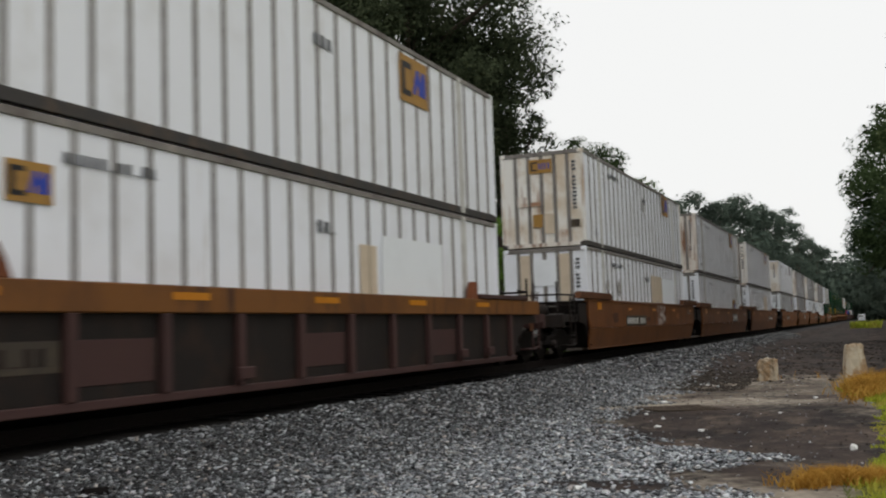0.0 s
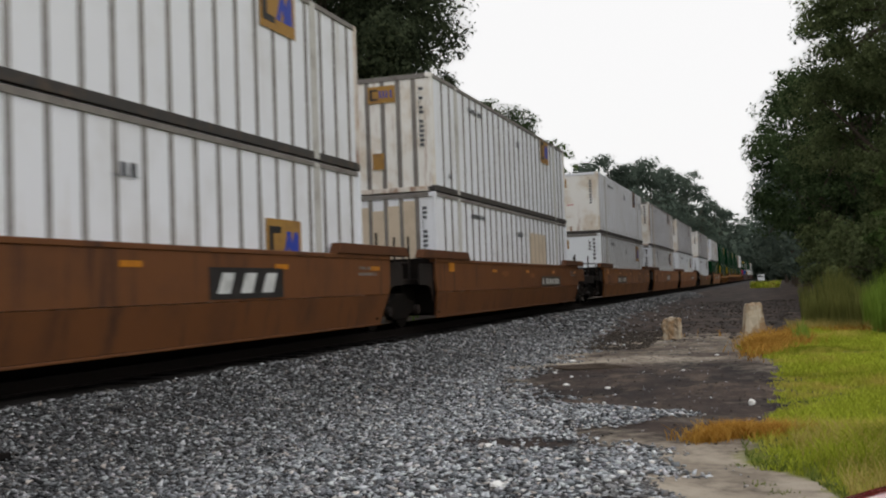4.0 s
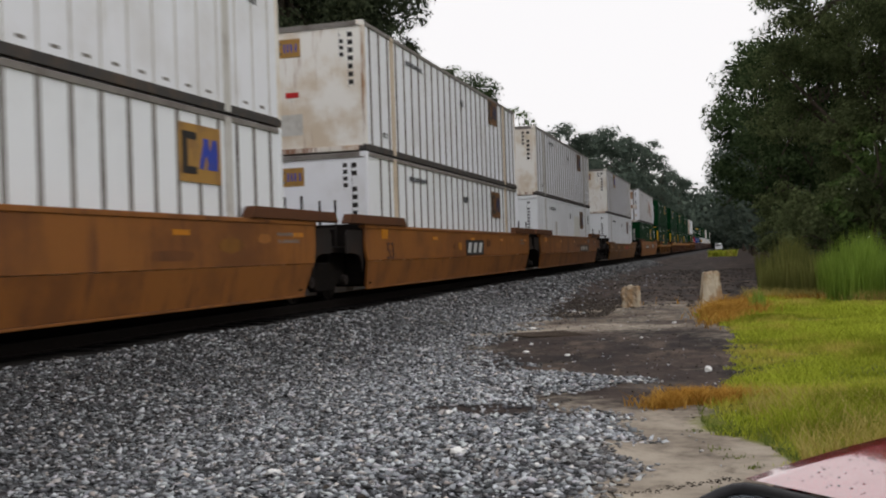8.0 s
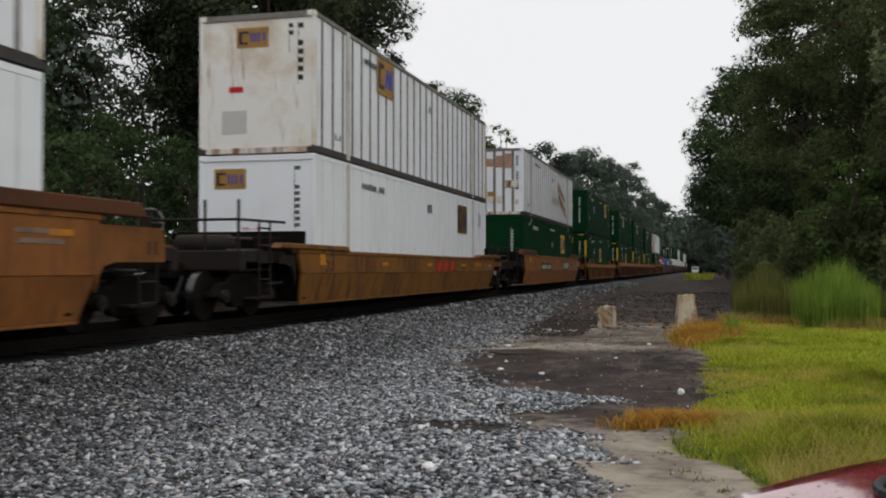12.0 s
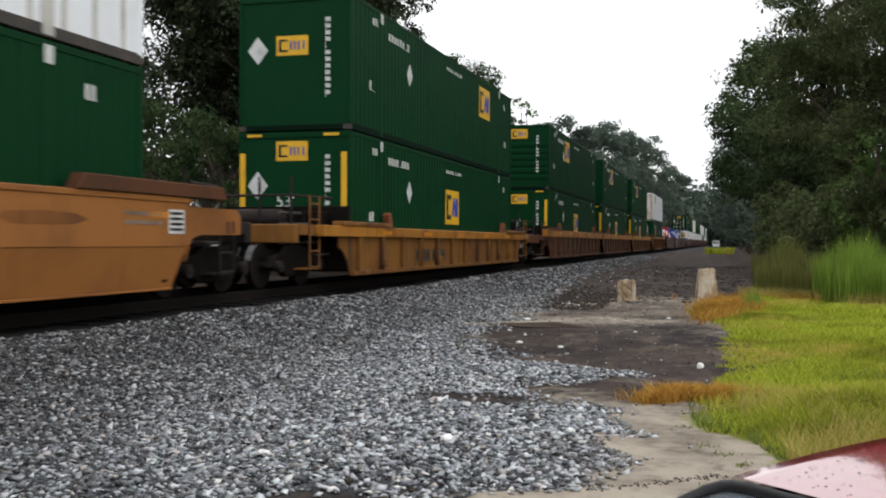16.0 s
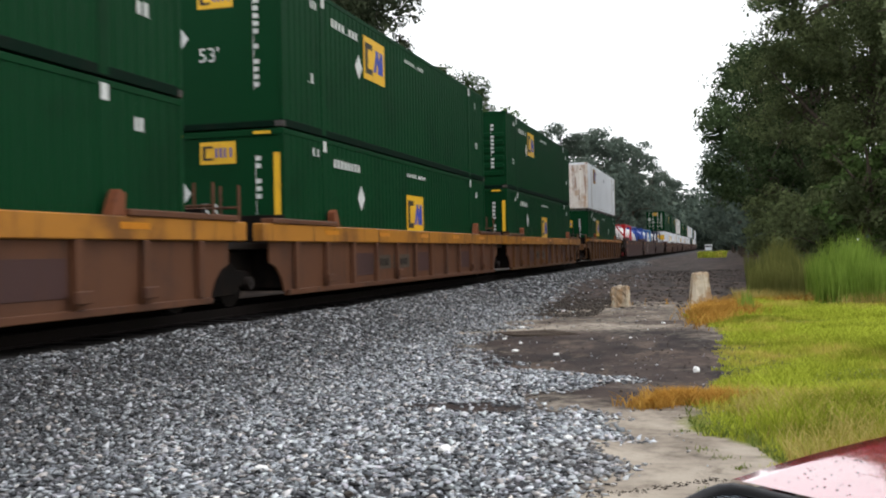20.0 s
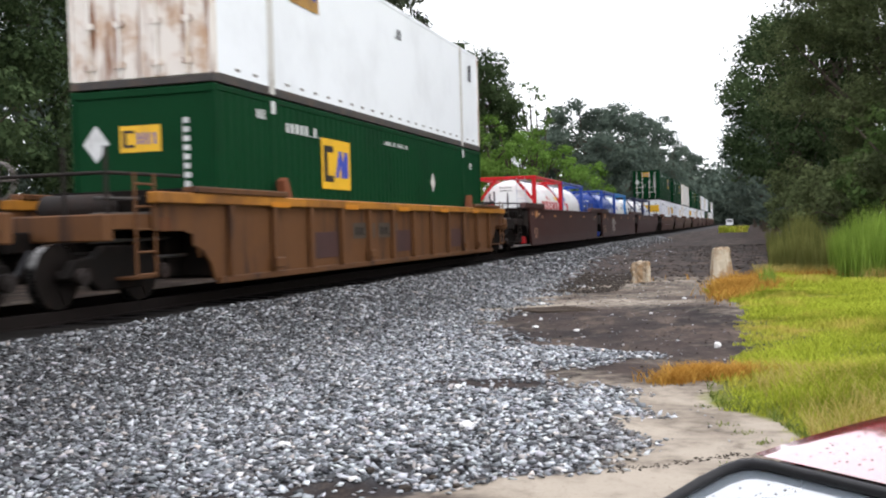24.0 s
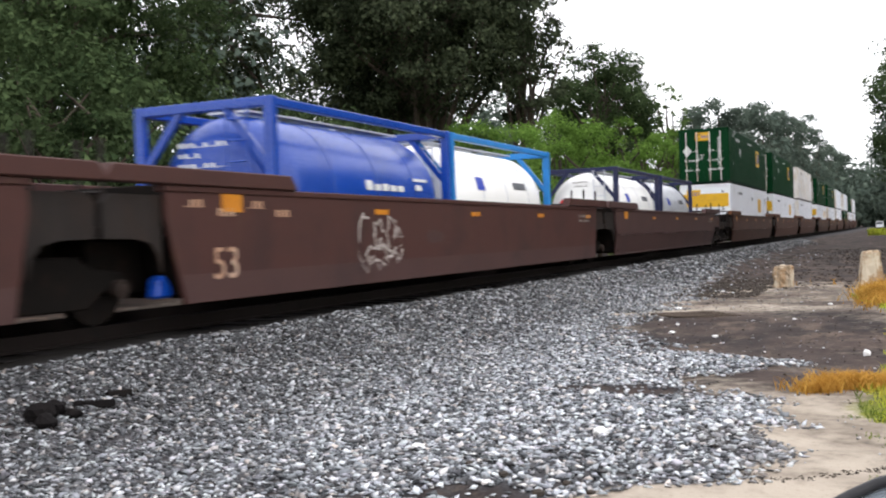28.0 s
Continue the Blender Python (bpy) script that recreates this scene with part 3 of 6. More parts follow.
def plain_box(label, body="white_new", end="white_new", studs=False, seams=True, side_emblem=12.0, emblem_z=1.6, dirty=False, seed=1, doors=False):
    """A smooth-sided white box with narrow seams."""
    c = thing("freight_container", label, "container", "containers on the train")
    part("body", stock("plain_body", lambda g: g.box(-1.29, 1.29, -8.03, 8.03, 0.10, 2.86), 0.01), body, c)
    box_frame(c, end, body, "underframe")
    lifting_posts(c, "white" if not dirty else "rib_pale")
    if seams:
        for i in range(26):
            y = -7.62 + i * 0.61
            if abs(abs(y) - 6.10) < 0.16:
                continue
            part("seam", stock("side_seam", lambda g: g.box(0, 0.012, -0.016, 0.016, 0.15, 2.80)), "seam_grey" if not studs else "rib_pale", c, "", (1.288, y, 0))
    if studs:
        for i in range(25):
            y = -7.3 + i * 0.61
            part("lashing_slot", stock("lashing_slot", lambda g: g.box(0, 0.006, -0.08, 0.08, 0.24, 0.285)), "rib", c, "", (1.289, y, 0))
    if doors:
        for x0, x1 in ((-1.21, -0.01), (0.01, 1.21)):
            part("door", stock("box_door", lambda g: g.box(0, 1.2, -8.06, -8.03, 0.13, 2.77), 0.006), end, c, "rust-streaked steel door", (x0, 0, 0))
            for k in (0.3, 0.85):
                part("locking_bar", stock("locking_bar", lambda g: g.tube((0, -8.085, 0.15), (0, -8.085, 2.75), 0.022, 8)), "white_rusty", c, "", (x0 + k, 0, 0))
                for z in (0.35, 1.0, 2.5):
                    part("bar_bracket", stock("bar_bracket", lambda g: g.box(-0.09, 0.09, -8.1, -8.06, -0.045, 0.045)), "rusty_door", c, "", (x0 + k, 0, z))
    else:
        part("end_panel", stock("end_panel", lambda g: g.box(-1.22, 1.22, -8.05, -8.03, 0.12, 2.78)), end, c)
        end_emblem(c, -0.95, 2.2, -8.052, dirty=dirty)
        part("marking", bars(seed + 3, 1.3, 0.13, 10, True), "grey_mark", c, "", pose(0.85, -8.052, 2.65, 0, 0, -90))
        end_decal(c, "notice", "white_rusty", -0.3, 0.05, 0.35, 0.75, -8.052)
        part("marking", bars(seed + 5, 0.4, 0.06, 5), "red", c, "", pose(-0.3, -8.052, 1.35, 0, 0, -90))
    if side_emblem:
        emblem(c, -HALF + side_emblem, emblem_z, 1.301, 1.25, 0.9, dirty)
    part("marking", bars(seed, 1.7, 0.14, 11), "grey_mark", c, "", (1.301, -5.2, 2.4))
    part("marking", bars(seed + 1, 0.5, 0.25, 3), "grey_mark", c, "", (1.301, 0.4, 2.15))
    part("marking", bars(seed + 2, 0.35, 0.5, 3), "grey_mark", c, "", (1.301, 6.9, 2.0))
    return c


def corrugated(g, length, x, z0, z1, pitch=0.26, depth=0.012):
    n = int(length / pitch)
    step = length / n
    pts = []
    for i in range(n):
        a = -length / 2 + i * step
        pts += [(a, 0), (a + step * .62, 0), (a + step * .72, -depth), (a + step * .9, -depth)]
    pts.append((length / 2, 0))
    s = 1 if x > 0 else -1
    v = [(x + s * d, y, z) for z in (z0, z1) for y, d in pts]
    k = len(pts)
    return g.add(v, [(i, i + 1, k + i + 1, k + i) for i in range(k - 1)])


def green_box(label, emblem_at=7.4, emblem_z=1.1, slats=False, seed=1, doors=False, yellow=True, marks=True, end_z=2.28, size=1.28, end_dz=1.75, side_dia=(-4.0, 0.22, "white_mark")):
    """A green corrugated steel box with its yellow emblem and white markings."""
    c = thing("freight_container", label, "container", "containers on the train")
    part("body", stock("green_core", lambda g: g.box(-1.262, 1.262, -8.0, 8.0, 0.10, 2.85)), "green", c)
    box_frame(c, "green", "green", "green_black")
    lifting_posts(c, "green")
    for x in (-1.29, 1.29):
        part("side_panel", stock("green_side_%d" % (x > 0), lambda g: corrugated(g, 15.9, x, 0.14, 2.81)), "green", c)
    if slats:
        part("end_panel", stock("end_panel", lambda g: g.box(-1.22, 1.22, -8.05, -8.03, 0.12, 2.78)), "green", c)
        for i in range(6):
            part("end_slat", stock("end_slat", lambda g: g.prism_x([(-8.05, -0.1), (-8.1, -0.07), (-8.1, 0.07), (-8.05, 0.1)], -1.2, 1.2)), "green", c, "", (0, 0, 0.55 + i * 0.29))
        end_y = -8.102
    elif doors:
        for x0 in (-1.21, 0.01):
            d = part("door", stock("box_door", lambda g: g.box(0, 1.2, -8.06, -8.03, 0.13, 2.77), 0.006), "green", c, "", (x0, 0, 0))
            for k in (0.3, 0.85):
                part("locking_bar", stock("green_bar", lambda g: g.tube((0, -8.085, 0.15), (0, -8.085, 2.75), 0.02, 8)), "white_rusty", c, "", (x0 + k, 0, 0))
            for z in (0.7, 1.2, 1.7):
                part("marking", bars(seed + int(z * 10), 0.8, 0.1, 7), "white_mark", c, "", pose(x0 + 0.2, -8.064, z, 0, 0, -90))
        end_y = -8.066
    else:
        part("end_panel", stock("end_panel", lambda g: g.box(-1.22, 1.22, -8.05, -8.03, 0.12, 2.78)), "green", c)
        end_y = -8.052
    end_emblem(c, -0.42, end_z, end_y, 0.74, 0.42)
    if end_dz:
        end_diamond(c, -0.86, end_dz, end_y, 0.24)
    if not slats and size:
        lettering("size_mark", "53'", 0.38, "white_mark", c, pose(-0.2, end_y - 0.002, size) @ ON_END, "white painted 53 mark")
    part("marking", bars(seed, 1.7, 0.12, 12, True), "white_mark", c, "", pose(0.72, end_y, 2.4, 0, 0, -90))
    if yellow:
        for x in (-1.27, 1.1):
            end_decal(c, "height_label", "yellow", x, x + 0.13, 1.2, 2.45, -8.082, "yellow height warning strip")
        for x in (-1.1, 0.7):
            end_decal(c, "hazard_strip", "yellow", x, x + 0.35, 2.80, 2.86, -8.083)
    emblem(c, -HALF + emblem_at, emblem_z, 1.297, 1.45, 0.98)
    if marks:
        diamond(c, side_dia[0], 1.78, 1.297, side_dia[1], side_dia[2])
        part("marking", bars(seed + 1, 1.6, 0.18, 8), "white_mark", c, "", (1.297, -5.6, 2.35))
        part("marking", bars(seed + 2, 1.7, 0.09, 12), "white_mark", c, "", (1.297, -0.6, 2.5))
        part("marking", bars(seed + 3, 0.35, 0.16, 3), "white_mark", c, "", (1.297, -6.7, 2.5))
        part("marking", bars(seed + 4, 0.35, 0.22, 2), "white_mark", c, "", (1.297, -6.9, 1.0))
        part("marking", bars(seed + 5, 0.35, 0.2, 2), "white_mark", c, "", (1.297, 6.9, 1.0))
        part("marking", bars(seed + 6, 0.25, 0.2, 2), "white_mark", c, "", (1.297, 6.8, 2.3))
        decal(c, "post_label", "white_mark", -6.18, -6.02, 2.62, 2.84, 1.306)
        decal(c, "post_label", "white_mark", 6.02, 6.18, 2.62, 2.84, 1.306)
    return c


def banded_box(label, seed=1):
    """A white box with a wide yellow panel on its end."""
    c = plain_box(label, "white", "white_new", seed=seed, side_emblem=None)
    end_decal(c, "yellow_panel", "yellow", -1.2, 1.2, 1.7, 2.4, -8.06, "wide yellow panel")
    decal(c, "yellow_panel", "yellow", 3.4, 4.9, 1.5, 2.3, 1.302, "yellow panel")
    return c


def tank_box(label, frame_mat, tank_mat, seed, red_word=False, white_word=False, ends="full"):
    """A twenty-foot tank in an open steel frame, origin at the middle of the base."""
    c = thing("tank_container", label, "tank container", "tank containers on the train")
    h = 3.03
    prof = [(-h + 0.12, 0.02), (-h + 0.14, 0.6), (-h + 0.30, 0.95), (-h + 0.55, 1.12), (-h + 0.8, 1.17), (h - 0.8, 1.17), (h - 0.55, 1.12), (h - 0.30, 0.95), (h - 0.14, 0.6), (h - 0.12, 0.02)]
    part("tank", stock("tank_shell", lambda g: g.lathe_y(prof, 40, (0, 1.30)), smooth=True), tank_mat, c, "rounded cylindrical tank")
    for y in (-1.3, 0.1, 1.5):
        part("tank_band", stock("tank_band", lambda g: g.lathe_y([(-0.02, 1.171), (-0.02, 1.176), (0.02, 1.176), (0.02, 1.171)], 40, (0, 1.30)), smooth=True), "tank_silver" if tank_mat != "blue" else "blue", c, "", (0, y, 0))
    for y in (-h, h - 0.13):
        for x in (-1.22, 1.06):
            part("frame_post", stock("tank_post", lambda g: g.box(0, 0.16, 0, 0.13, 0, 2.59), 0.012), frame_mat, c, "", (x, y, 0))
        for z in (0.0, 2.45):
            part("end_beam", stock("tank_beam", lambda g: g.box(-1.06, 1.06, 0, 0.13, 0, 0.14), 0.012), frame_mat, c, "", (0, y, z))
    for y in (-h + 0.02, h - 0.10):
        for s in (-1, 1):
            part("corner_gusset", stock("gusset_%d" % s, lambda g: g.add([(s * 1.06, 0, 1.75), (s * 1.06, 0, 1.6), (s * 0.35, 0, 2.45), (s * 0.5, 0, 2.45),
                                                                              (s * 1.06, 0.08, 1.75), (s * 1.06, 0.08, 1.6), (s * 0.35, 0.08, 2.45), (s * 0.5, 0.08, 2.45)],
                                                                             [(0, 1, 2, 3), (4, 7, 6, 5), (0, 3, 7, 4), (1, 5, 6, 2), (0, 4, 5, 1), (3, 2, 6, 7)])), frame_mat, c, "", (0, y, 0))
    for x in (-1.2, 1.08):
        for z in (0.0, 2.46):
            part("side_beam", stock("tank_side_beam", lambda g: g.box(0, 0.12, -2.9, 2.9, 0, 0.12), 0.012), frame_mat, c, "", (x, 0, z))
    for x in (-0.35, 0.1):
        part("walkway", stock("tank_walkway", lambda g: g.box(0, 0.28, -2.4, 2.4, 2.49, 2.52)), "tank_silver", c, "grated top walkway", (x, 0, 0))
    for y in (-0.9, 0.9):
        part("manhole", stock("tank_manhole", lambda g: g.tube((0, 0, 2.45), (0, 0, 2.56), 0.25, 16)), "tank_silver", c, "", (0, y, 0))
    part("ladder", stock("tank_ladder", lambda g: [g.tube((x, -h - 0.02, 0.3), (x, -h - 0.02, 2.5), 0.018, 6) for x in (0.45, 0.8)] and [g.tube((0.45, -h - 0.02, 0.5 + 0.3 * i), (0.8, -h - 0.02, 0.5 + 0.3 * i), 0.014, 6) for i in range(7)] and g), "tank_silver" if tank_mat != "blue" else "blue", c, "steel access ladder")

    # lettering on the curve: plain shapes laid on the flank
    def on_flank(name, y0, y1, ang0, ang1, material):
        g = Geo()
        k = 5
        v = []
        for r in (1.172, 1.181):
            for i in range(k + 1):
                a = radians(ang0 + (ang1 - ang0) * i / k)
                v += [(r * math.cos(a), y0, 1.30 + r * math.sin(a)), (r * math.cos(a), y1, 1.30 + r * math.sin(a))]
        n = 2 * (k + 1)
        f = []
        for i in range(k):
            a = 2 * i
            f += [(n + a, n + a + 1, n + a + 3, n + a + 2), (a, a + 2, a + 3, a + 1), (a, n + a, n + a + 2, a + 2), (a + 1, a + 3, n + a + 3, n + a + 1)]
        f += [(0, 1, n + 1, n), (n - 2, 2 * n - 2, 2 * n - 1, n - 1)]
        part(name, g.add(v, f), material, c)
    if red_word:
        for i in range(5):
            a = -1.46 + i * 0.76
            on_flank("red_shape", a, a + 0.15, -7, 15.5, "red")
            on_flank("red_shape", a + 0.36, a + 0.51, -7, 15.5, "red")
            on_flank("red_shape", a + 0.15, a + 0.36, (2, 11, -3, 2, 10)[i], (6.5, 15.5, 2, 7, 15.5)[i], "red")
        on_flank("red_emblem", -0.14, 0.1, 20, 27, "red")
        on_flank("red_notice", 0.22, 0.62, 20, 21.2, "red")
        on_flank("yellow_notice", 1.72, 1.94, 20, 28, "yellow")
        on_flank("yellow_notice", 2.08, 2.26, 19, 27, "yellow")
        on_flank("yellow_notice", 2.36, 2.44, 24, 29, "yellow")
    elif white_word:
        for i in range(5):
            a = -0.3 + i * 0.285
            on_flank("white_shape", a, a + 0.22, 3, (11, 8, 9, 8, 8)[i], "white_mark")
        on_flank("white_notice", 1.5, 2.05, 13, 15.5, "white_mark")
        on_flank("white_notice", 1.55, 1.8, 5, 10, "white_mark")
    elif frame_mat == "blue":
        on_flank("red_emblem", -2.24, -1.98, 11, 20, "red")
        on_flank("red_shape", -1.80, -1.68, -4, 15, "red")
        on_flank("red_shape", -1.52, -1.40, -4, 15, "red")
        on_flank("red_shape", -1.68, -1.52, 6, 11, "red")
        on_flank("blue_notice", -2.0, -1.62, 22, 31, "blue_mark")
        for i in range(3):
            on_flank("grey_notice", 2.0, 2.4, 2 + 5 * i, 5 + 5 * i, "grey_mark")
    else:
        on_flank("blue_emblem", -1.6, -1.2, 10, 24, "blue_mark")
        on_flank("pale_notice", 0.6, 1.4, 14, 22, "grey_mark")
    if tank_mat == "blue":
        for i, z in enumerate((1.95, 1.8, 1.65, 1.5)):
            part("marking", bars(seed + i, (0.9, 0.4, 0.8, 0.5)[i], 0.07, (8, 4, 7, 5)[i]), "white_mark", c, "", pose(-0.45, -h + 0.04, z, 0, 0, -90))
    else:
        for i, z in enumerate((2.12, 2.0)):
            part("marking", bars(seed + i, 0.5, 0.06, 6), "rib", c, "", pose(-0.25, -h + 0.05, z, 0, 0, -90))
        end_diamond(c, -0.62, 1.45, -h + 0.10, 0.15, "red")
        part("marking", bars(seed + 4, 0.55, 0.05, 4), "rib_pale", c, "", pose(-0.2, -h + 0.05, 1.42, 0, 0, -90))
    return c


# ---- well cars: origin over the middle at rail height ----
def bogie(car, y):
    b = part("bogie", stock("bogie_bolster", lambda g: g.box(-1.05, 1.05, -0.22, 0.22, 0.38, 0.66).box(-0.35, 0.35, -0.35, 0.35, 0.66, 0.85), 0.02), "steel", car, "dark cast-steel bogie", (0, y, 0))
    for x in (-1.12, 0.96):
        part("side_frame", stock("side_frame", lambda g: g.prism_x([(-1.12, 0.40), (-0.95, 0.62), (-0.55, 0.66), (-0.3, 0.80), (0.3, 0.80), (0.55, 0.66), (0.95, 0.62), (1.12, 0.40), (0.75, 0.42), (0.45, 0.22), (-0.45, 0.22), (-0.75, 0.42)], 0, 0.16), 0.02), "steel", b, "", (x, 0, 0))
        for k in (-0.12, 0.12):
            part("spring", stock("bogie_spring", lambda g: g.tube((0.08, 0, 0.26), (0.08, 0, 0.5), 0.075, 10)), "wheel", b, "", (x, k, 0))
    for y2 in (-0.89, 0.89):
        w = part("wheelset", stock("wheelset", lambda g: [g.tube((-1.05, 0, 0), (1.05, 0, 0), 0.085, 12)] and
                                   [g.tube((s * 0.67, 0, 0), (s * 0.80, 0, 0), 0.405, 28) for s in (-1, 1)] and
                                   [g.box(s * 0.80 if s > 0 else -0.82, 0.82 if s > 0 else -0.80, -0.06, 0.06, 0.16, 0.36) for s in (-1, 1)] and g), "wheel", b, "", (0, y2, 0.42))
        WHEELS.append((w, y2))
        for x in (-0.80, 0.67):
            part("wheel_tread", stock("wheel_tread", lambda g: g.tube((0, 0, 0), (0.13, 0, 0), 0.42, 32, None, False), 0, True), "tread", b, "polished running surface of a wheel", (x, y2, 0.42))
        for x in (-1.22, 1.10):
            part("bearing_cap", stock("bearing_cap", lambda g: g.tube((0, 0, 0), (0.12, 0, 0), 0.11, 14).tube((-0.02, 0, 0), (0.14, 0, 0), 0.05, 10), 0.006), "grimy", b, "", (x, y2, 0.42))
    part("brake_beam", stock("brake_beam", lambda g: g.tube((-0.85, -0.4, 0.36), (0.85, -0.4, 0.36), 0.04, 8).tube((-0.85, 0.4, 0.36), (0.85, 0.4, 0.36), 0.04, 8)), "steel", b)


WHEELS = []


def end_platform(car, s, coupled, paint, trim):
    """The open platform at one end: deck, sill, coupler, rails and brake gear. s is the end's sign."""
    reach = 11.55 if coupled else 10.2
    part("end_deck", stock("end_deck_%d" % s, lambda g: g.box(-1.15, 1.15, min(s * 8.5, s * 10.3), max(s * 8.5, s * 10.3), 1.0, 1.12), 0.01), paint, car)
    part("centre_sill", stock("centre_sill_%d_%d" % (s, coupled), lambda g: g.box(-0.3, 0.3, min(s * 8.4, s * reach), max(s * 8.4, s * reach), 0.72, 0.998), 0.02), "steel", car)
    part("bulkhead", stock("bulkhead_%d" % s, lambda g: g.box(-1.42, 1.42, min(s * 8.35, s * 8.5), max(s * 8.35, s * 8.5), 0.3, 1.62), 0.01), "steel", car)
    if coupled:
        part("coupler", stock("coupler_%d" % s, lambda g: g.box(-0.12, 0.12, min(s * 11.3, s * 11.95), max(s * 11.3, s * 11.95), 0.76, 0.95).box(-0.2, 0.1, min(s * 11.7, s * 11.98), max(s * 11.7, s * 11.98), 0.72, 0.98), 0.03), "steel", car)
        part("end_beam", stock("car_end_beam_%d" % s, lambda g: g.box(-1.4, 1.4, min(s * 10.9, s * 11.1), max(s * 10.9, s * 11.1), 0.85, 1.2), 0.02), trim, car)
        for x in (-1.4, 1.3):
            part("edge_beam", stock("edge_beam_%d" % s, lambda g: g.box(0, 0.1, min(s * 9.3, s * 10.9), max(s * 9.3, s * 10.9), 1.0, 1.2), 0.01), trim, car, "", (x, 0, 0))
        for x in (1.1, 0.45):
            part("handrail_post", stock("handrail_post", lambda g: g.tube((0, 0, 1.1), (0, 0, 2.1), 0.028, 8)), paint, car, "", (x, s * 10.6, 0))
        part("handrail", stock("handrail_%d" % s, lambda g: g.tube((-0.6, s * 10.6, 1.75), (1.1, s * 10.6, 1.75), 0.025, 8).tube((1.1, s * 10.6, 1.75), (1.35, s * 9.2, 1.75), 0.025, 8)), paint, car)
        part("corner_ladder", stock("corner_ladder_%d" % s, lambda g: [g.tube((1.42, y, 0.35), (1.42, y, 1.75), 0.022, 6) for y in (s * 10.0, s * 10.45)] and [g.tube((1.42, s * 10.0, z), (1.42, s * 10.45, z), 0.018, 6) for z in (0.4, 0.7, 1.0, 1.3, 1.6)] and g), trim, car, "welded steel ladder")
        part("air_reservoir", stock("air_reservoir_%d" % s, lambda g: g.lathe_y([(-0.62, 0.02), (-0.6, 0.12), (-0.52, 0.2), (0.52, 0.2), (0.6, 0.12), (0.62, 0.02)], 18), smooth=True), "grimy", car, "rusty air reservoir", pose(-0.1, s * 9.6, 1.33, 0, 0, 90))
        part("brake_wheel", stock("brake_wheel", lambda g: g.sweep([(0.26 * math.cos(a * .3927), 0, 0.26 * math.sin(a * .3927)) for a in range(16)], 0.02, 6, True) and [g.tube((0, 0, 0), (0.26 * math.cos(a * 1.5708), 0, 0.26 * math.sin(a * 1.5708)), 0.014, 6) for a in range(4)] and g), "rib", car, "spoked hand-brake wheel", (-0.75, s * 10.4, 1.72))
        part("brake_stand", stock("brake_stand", lambda g: g.box(-0.06, 0.06, -0.05, 0.05, 1.1, 1.95), 0.01), "grimy", car, "", (-0.75, s * 10.5, 0))
        part("valve_box", stock("valve_box", lambda g: g.box(-0.2, 0.2, -0.15, 0.15, 1.12, 1.5), 0.02), "steel", car, "", (0.6, s * 9.2, 0))
        for k, z in enumerate((0.62, 0.88, 1.24, 1.46)):
            part("brake_pipe", stock("brake_pipe_%d_%d" % (s, k), lambda g: g.tube((1.02 - 0.1 * k, s * 8.6, z), (1.06 - 0.1 * k, s * (11.0 - 0.2 * k), z - 0.03), 0.026, 8)), "underframe", car)
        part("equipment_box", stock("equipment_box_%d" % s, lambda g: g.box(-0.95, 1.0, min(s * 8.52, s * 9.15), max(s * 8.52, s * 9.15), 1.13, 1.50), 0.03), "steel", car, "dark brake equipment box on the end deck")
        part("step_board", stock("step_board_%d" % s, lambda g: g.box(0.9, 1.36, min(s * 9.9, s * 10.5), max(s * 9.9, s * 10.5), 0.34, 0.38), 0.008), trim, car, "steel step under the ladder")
        # solid dark blocks added so no light shows through under the deck
        part("brake_gear", stock("brake_gear_c%d" % s, lambda g: g.box(-0.95, 0.95, min(s * 8.55, s * 9.0), max(s * 8.55, s * 9.0), 0.3, 0.98), 0.03), "steel", car, "plain dark block added for brake gear under the deck")
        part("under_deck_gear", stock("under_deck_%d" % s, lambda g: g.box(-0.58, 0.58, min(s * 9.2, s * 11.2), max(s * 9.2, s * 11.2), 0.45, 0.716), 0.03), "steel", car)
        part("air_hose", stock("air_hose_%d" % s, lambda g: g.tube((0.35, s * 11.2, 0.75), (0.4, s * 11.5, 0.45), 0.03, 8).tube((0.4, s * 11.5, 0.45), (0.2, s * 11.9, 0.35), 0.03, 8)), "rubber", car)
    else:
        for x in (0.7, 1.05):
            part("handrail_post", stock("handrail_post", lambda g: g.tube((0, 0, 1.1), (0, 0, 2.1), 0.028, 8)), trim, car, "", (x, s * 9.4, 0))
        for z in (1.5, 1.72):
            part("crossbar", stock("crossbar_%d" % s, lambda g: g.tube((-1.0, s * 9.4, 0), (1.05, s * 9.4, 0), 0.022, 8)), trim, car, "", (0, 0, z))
        # the same added dark block at a jointed end
        part("brake_gear", stock("brake_gear_%d" % s, lambda g: g.box(-0.9, 0.9, min(s * 8.6, s * 9.5), max(s * 8.6, s * 9.5), 0.35, 0.98).box(-0.75, -0.35, min(s * 8.8, s * 9.3), max(s * 8.8, s * 9.3), 1.12, 1.5), 0.03), "steel", car, "plain dark block added for brake gear under the deck")
        part("articulation", stock("articulation", lambda g: g.box(-0.42, 0.42, -0.5, 0.5, 0.7, 1.05), 0.04), "steel", car, "", (0, s * 10.0, 0))


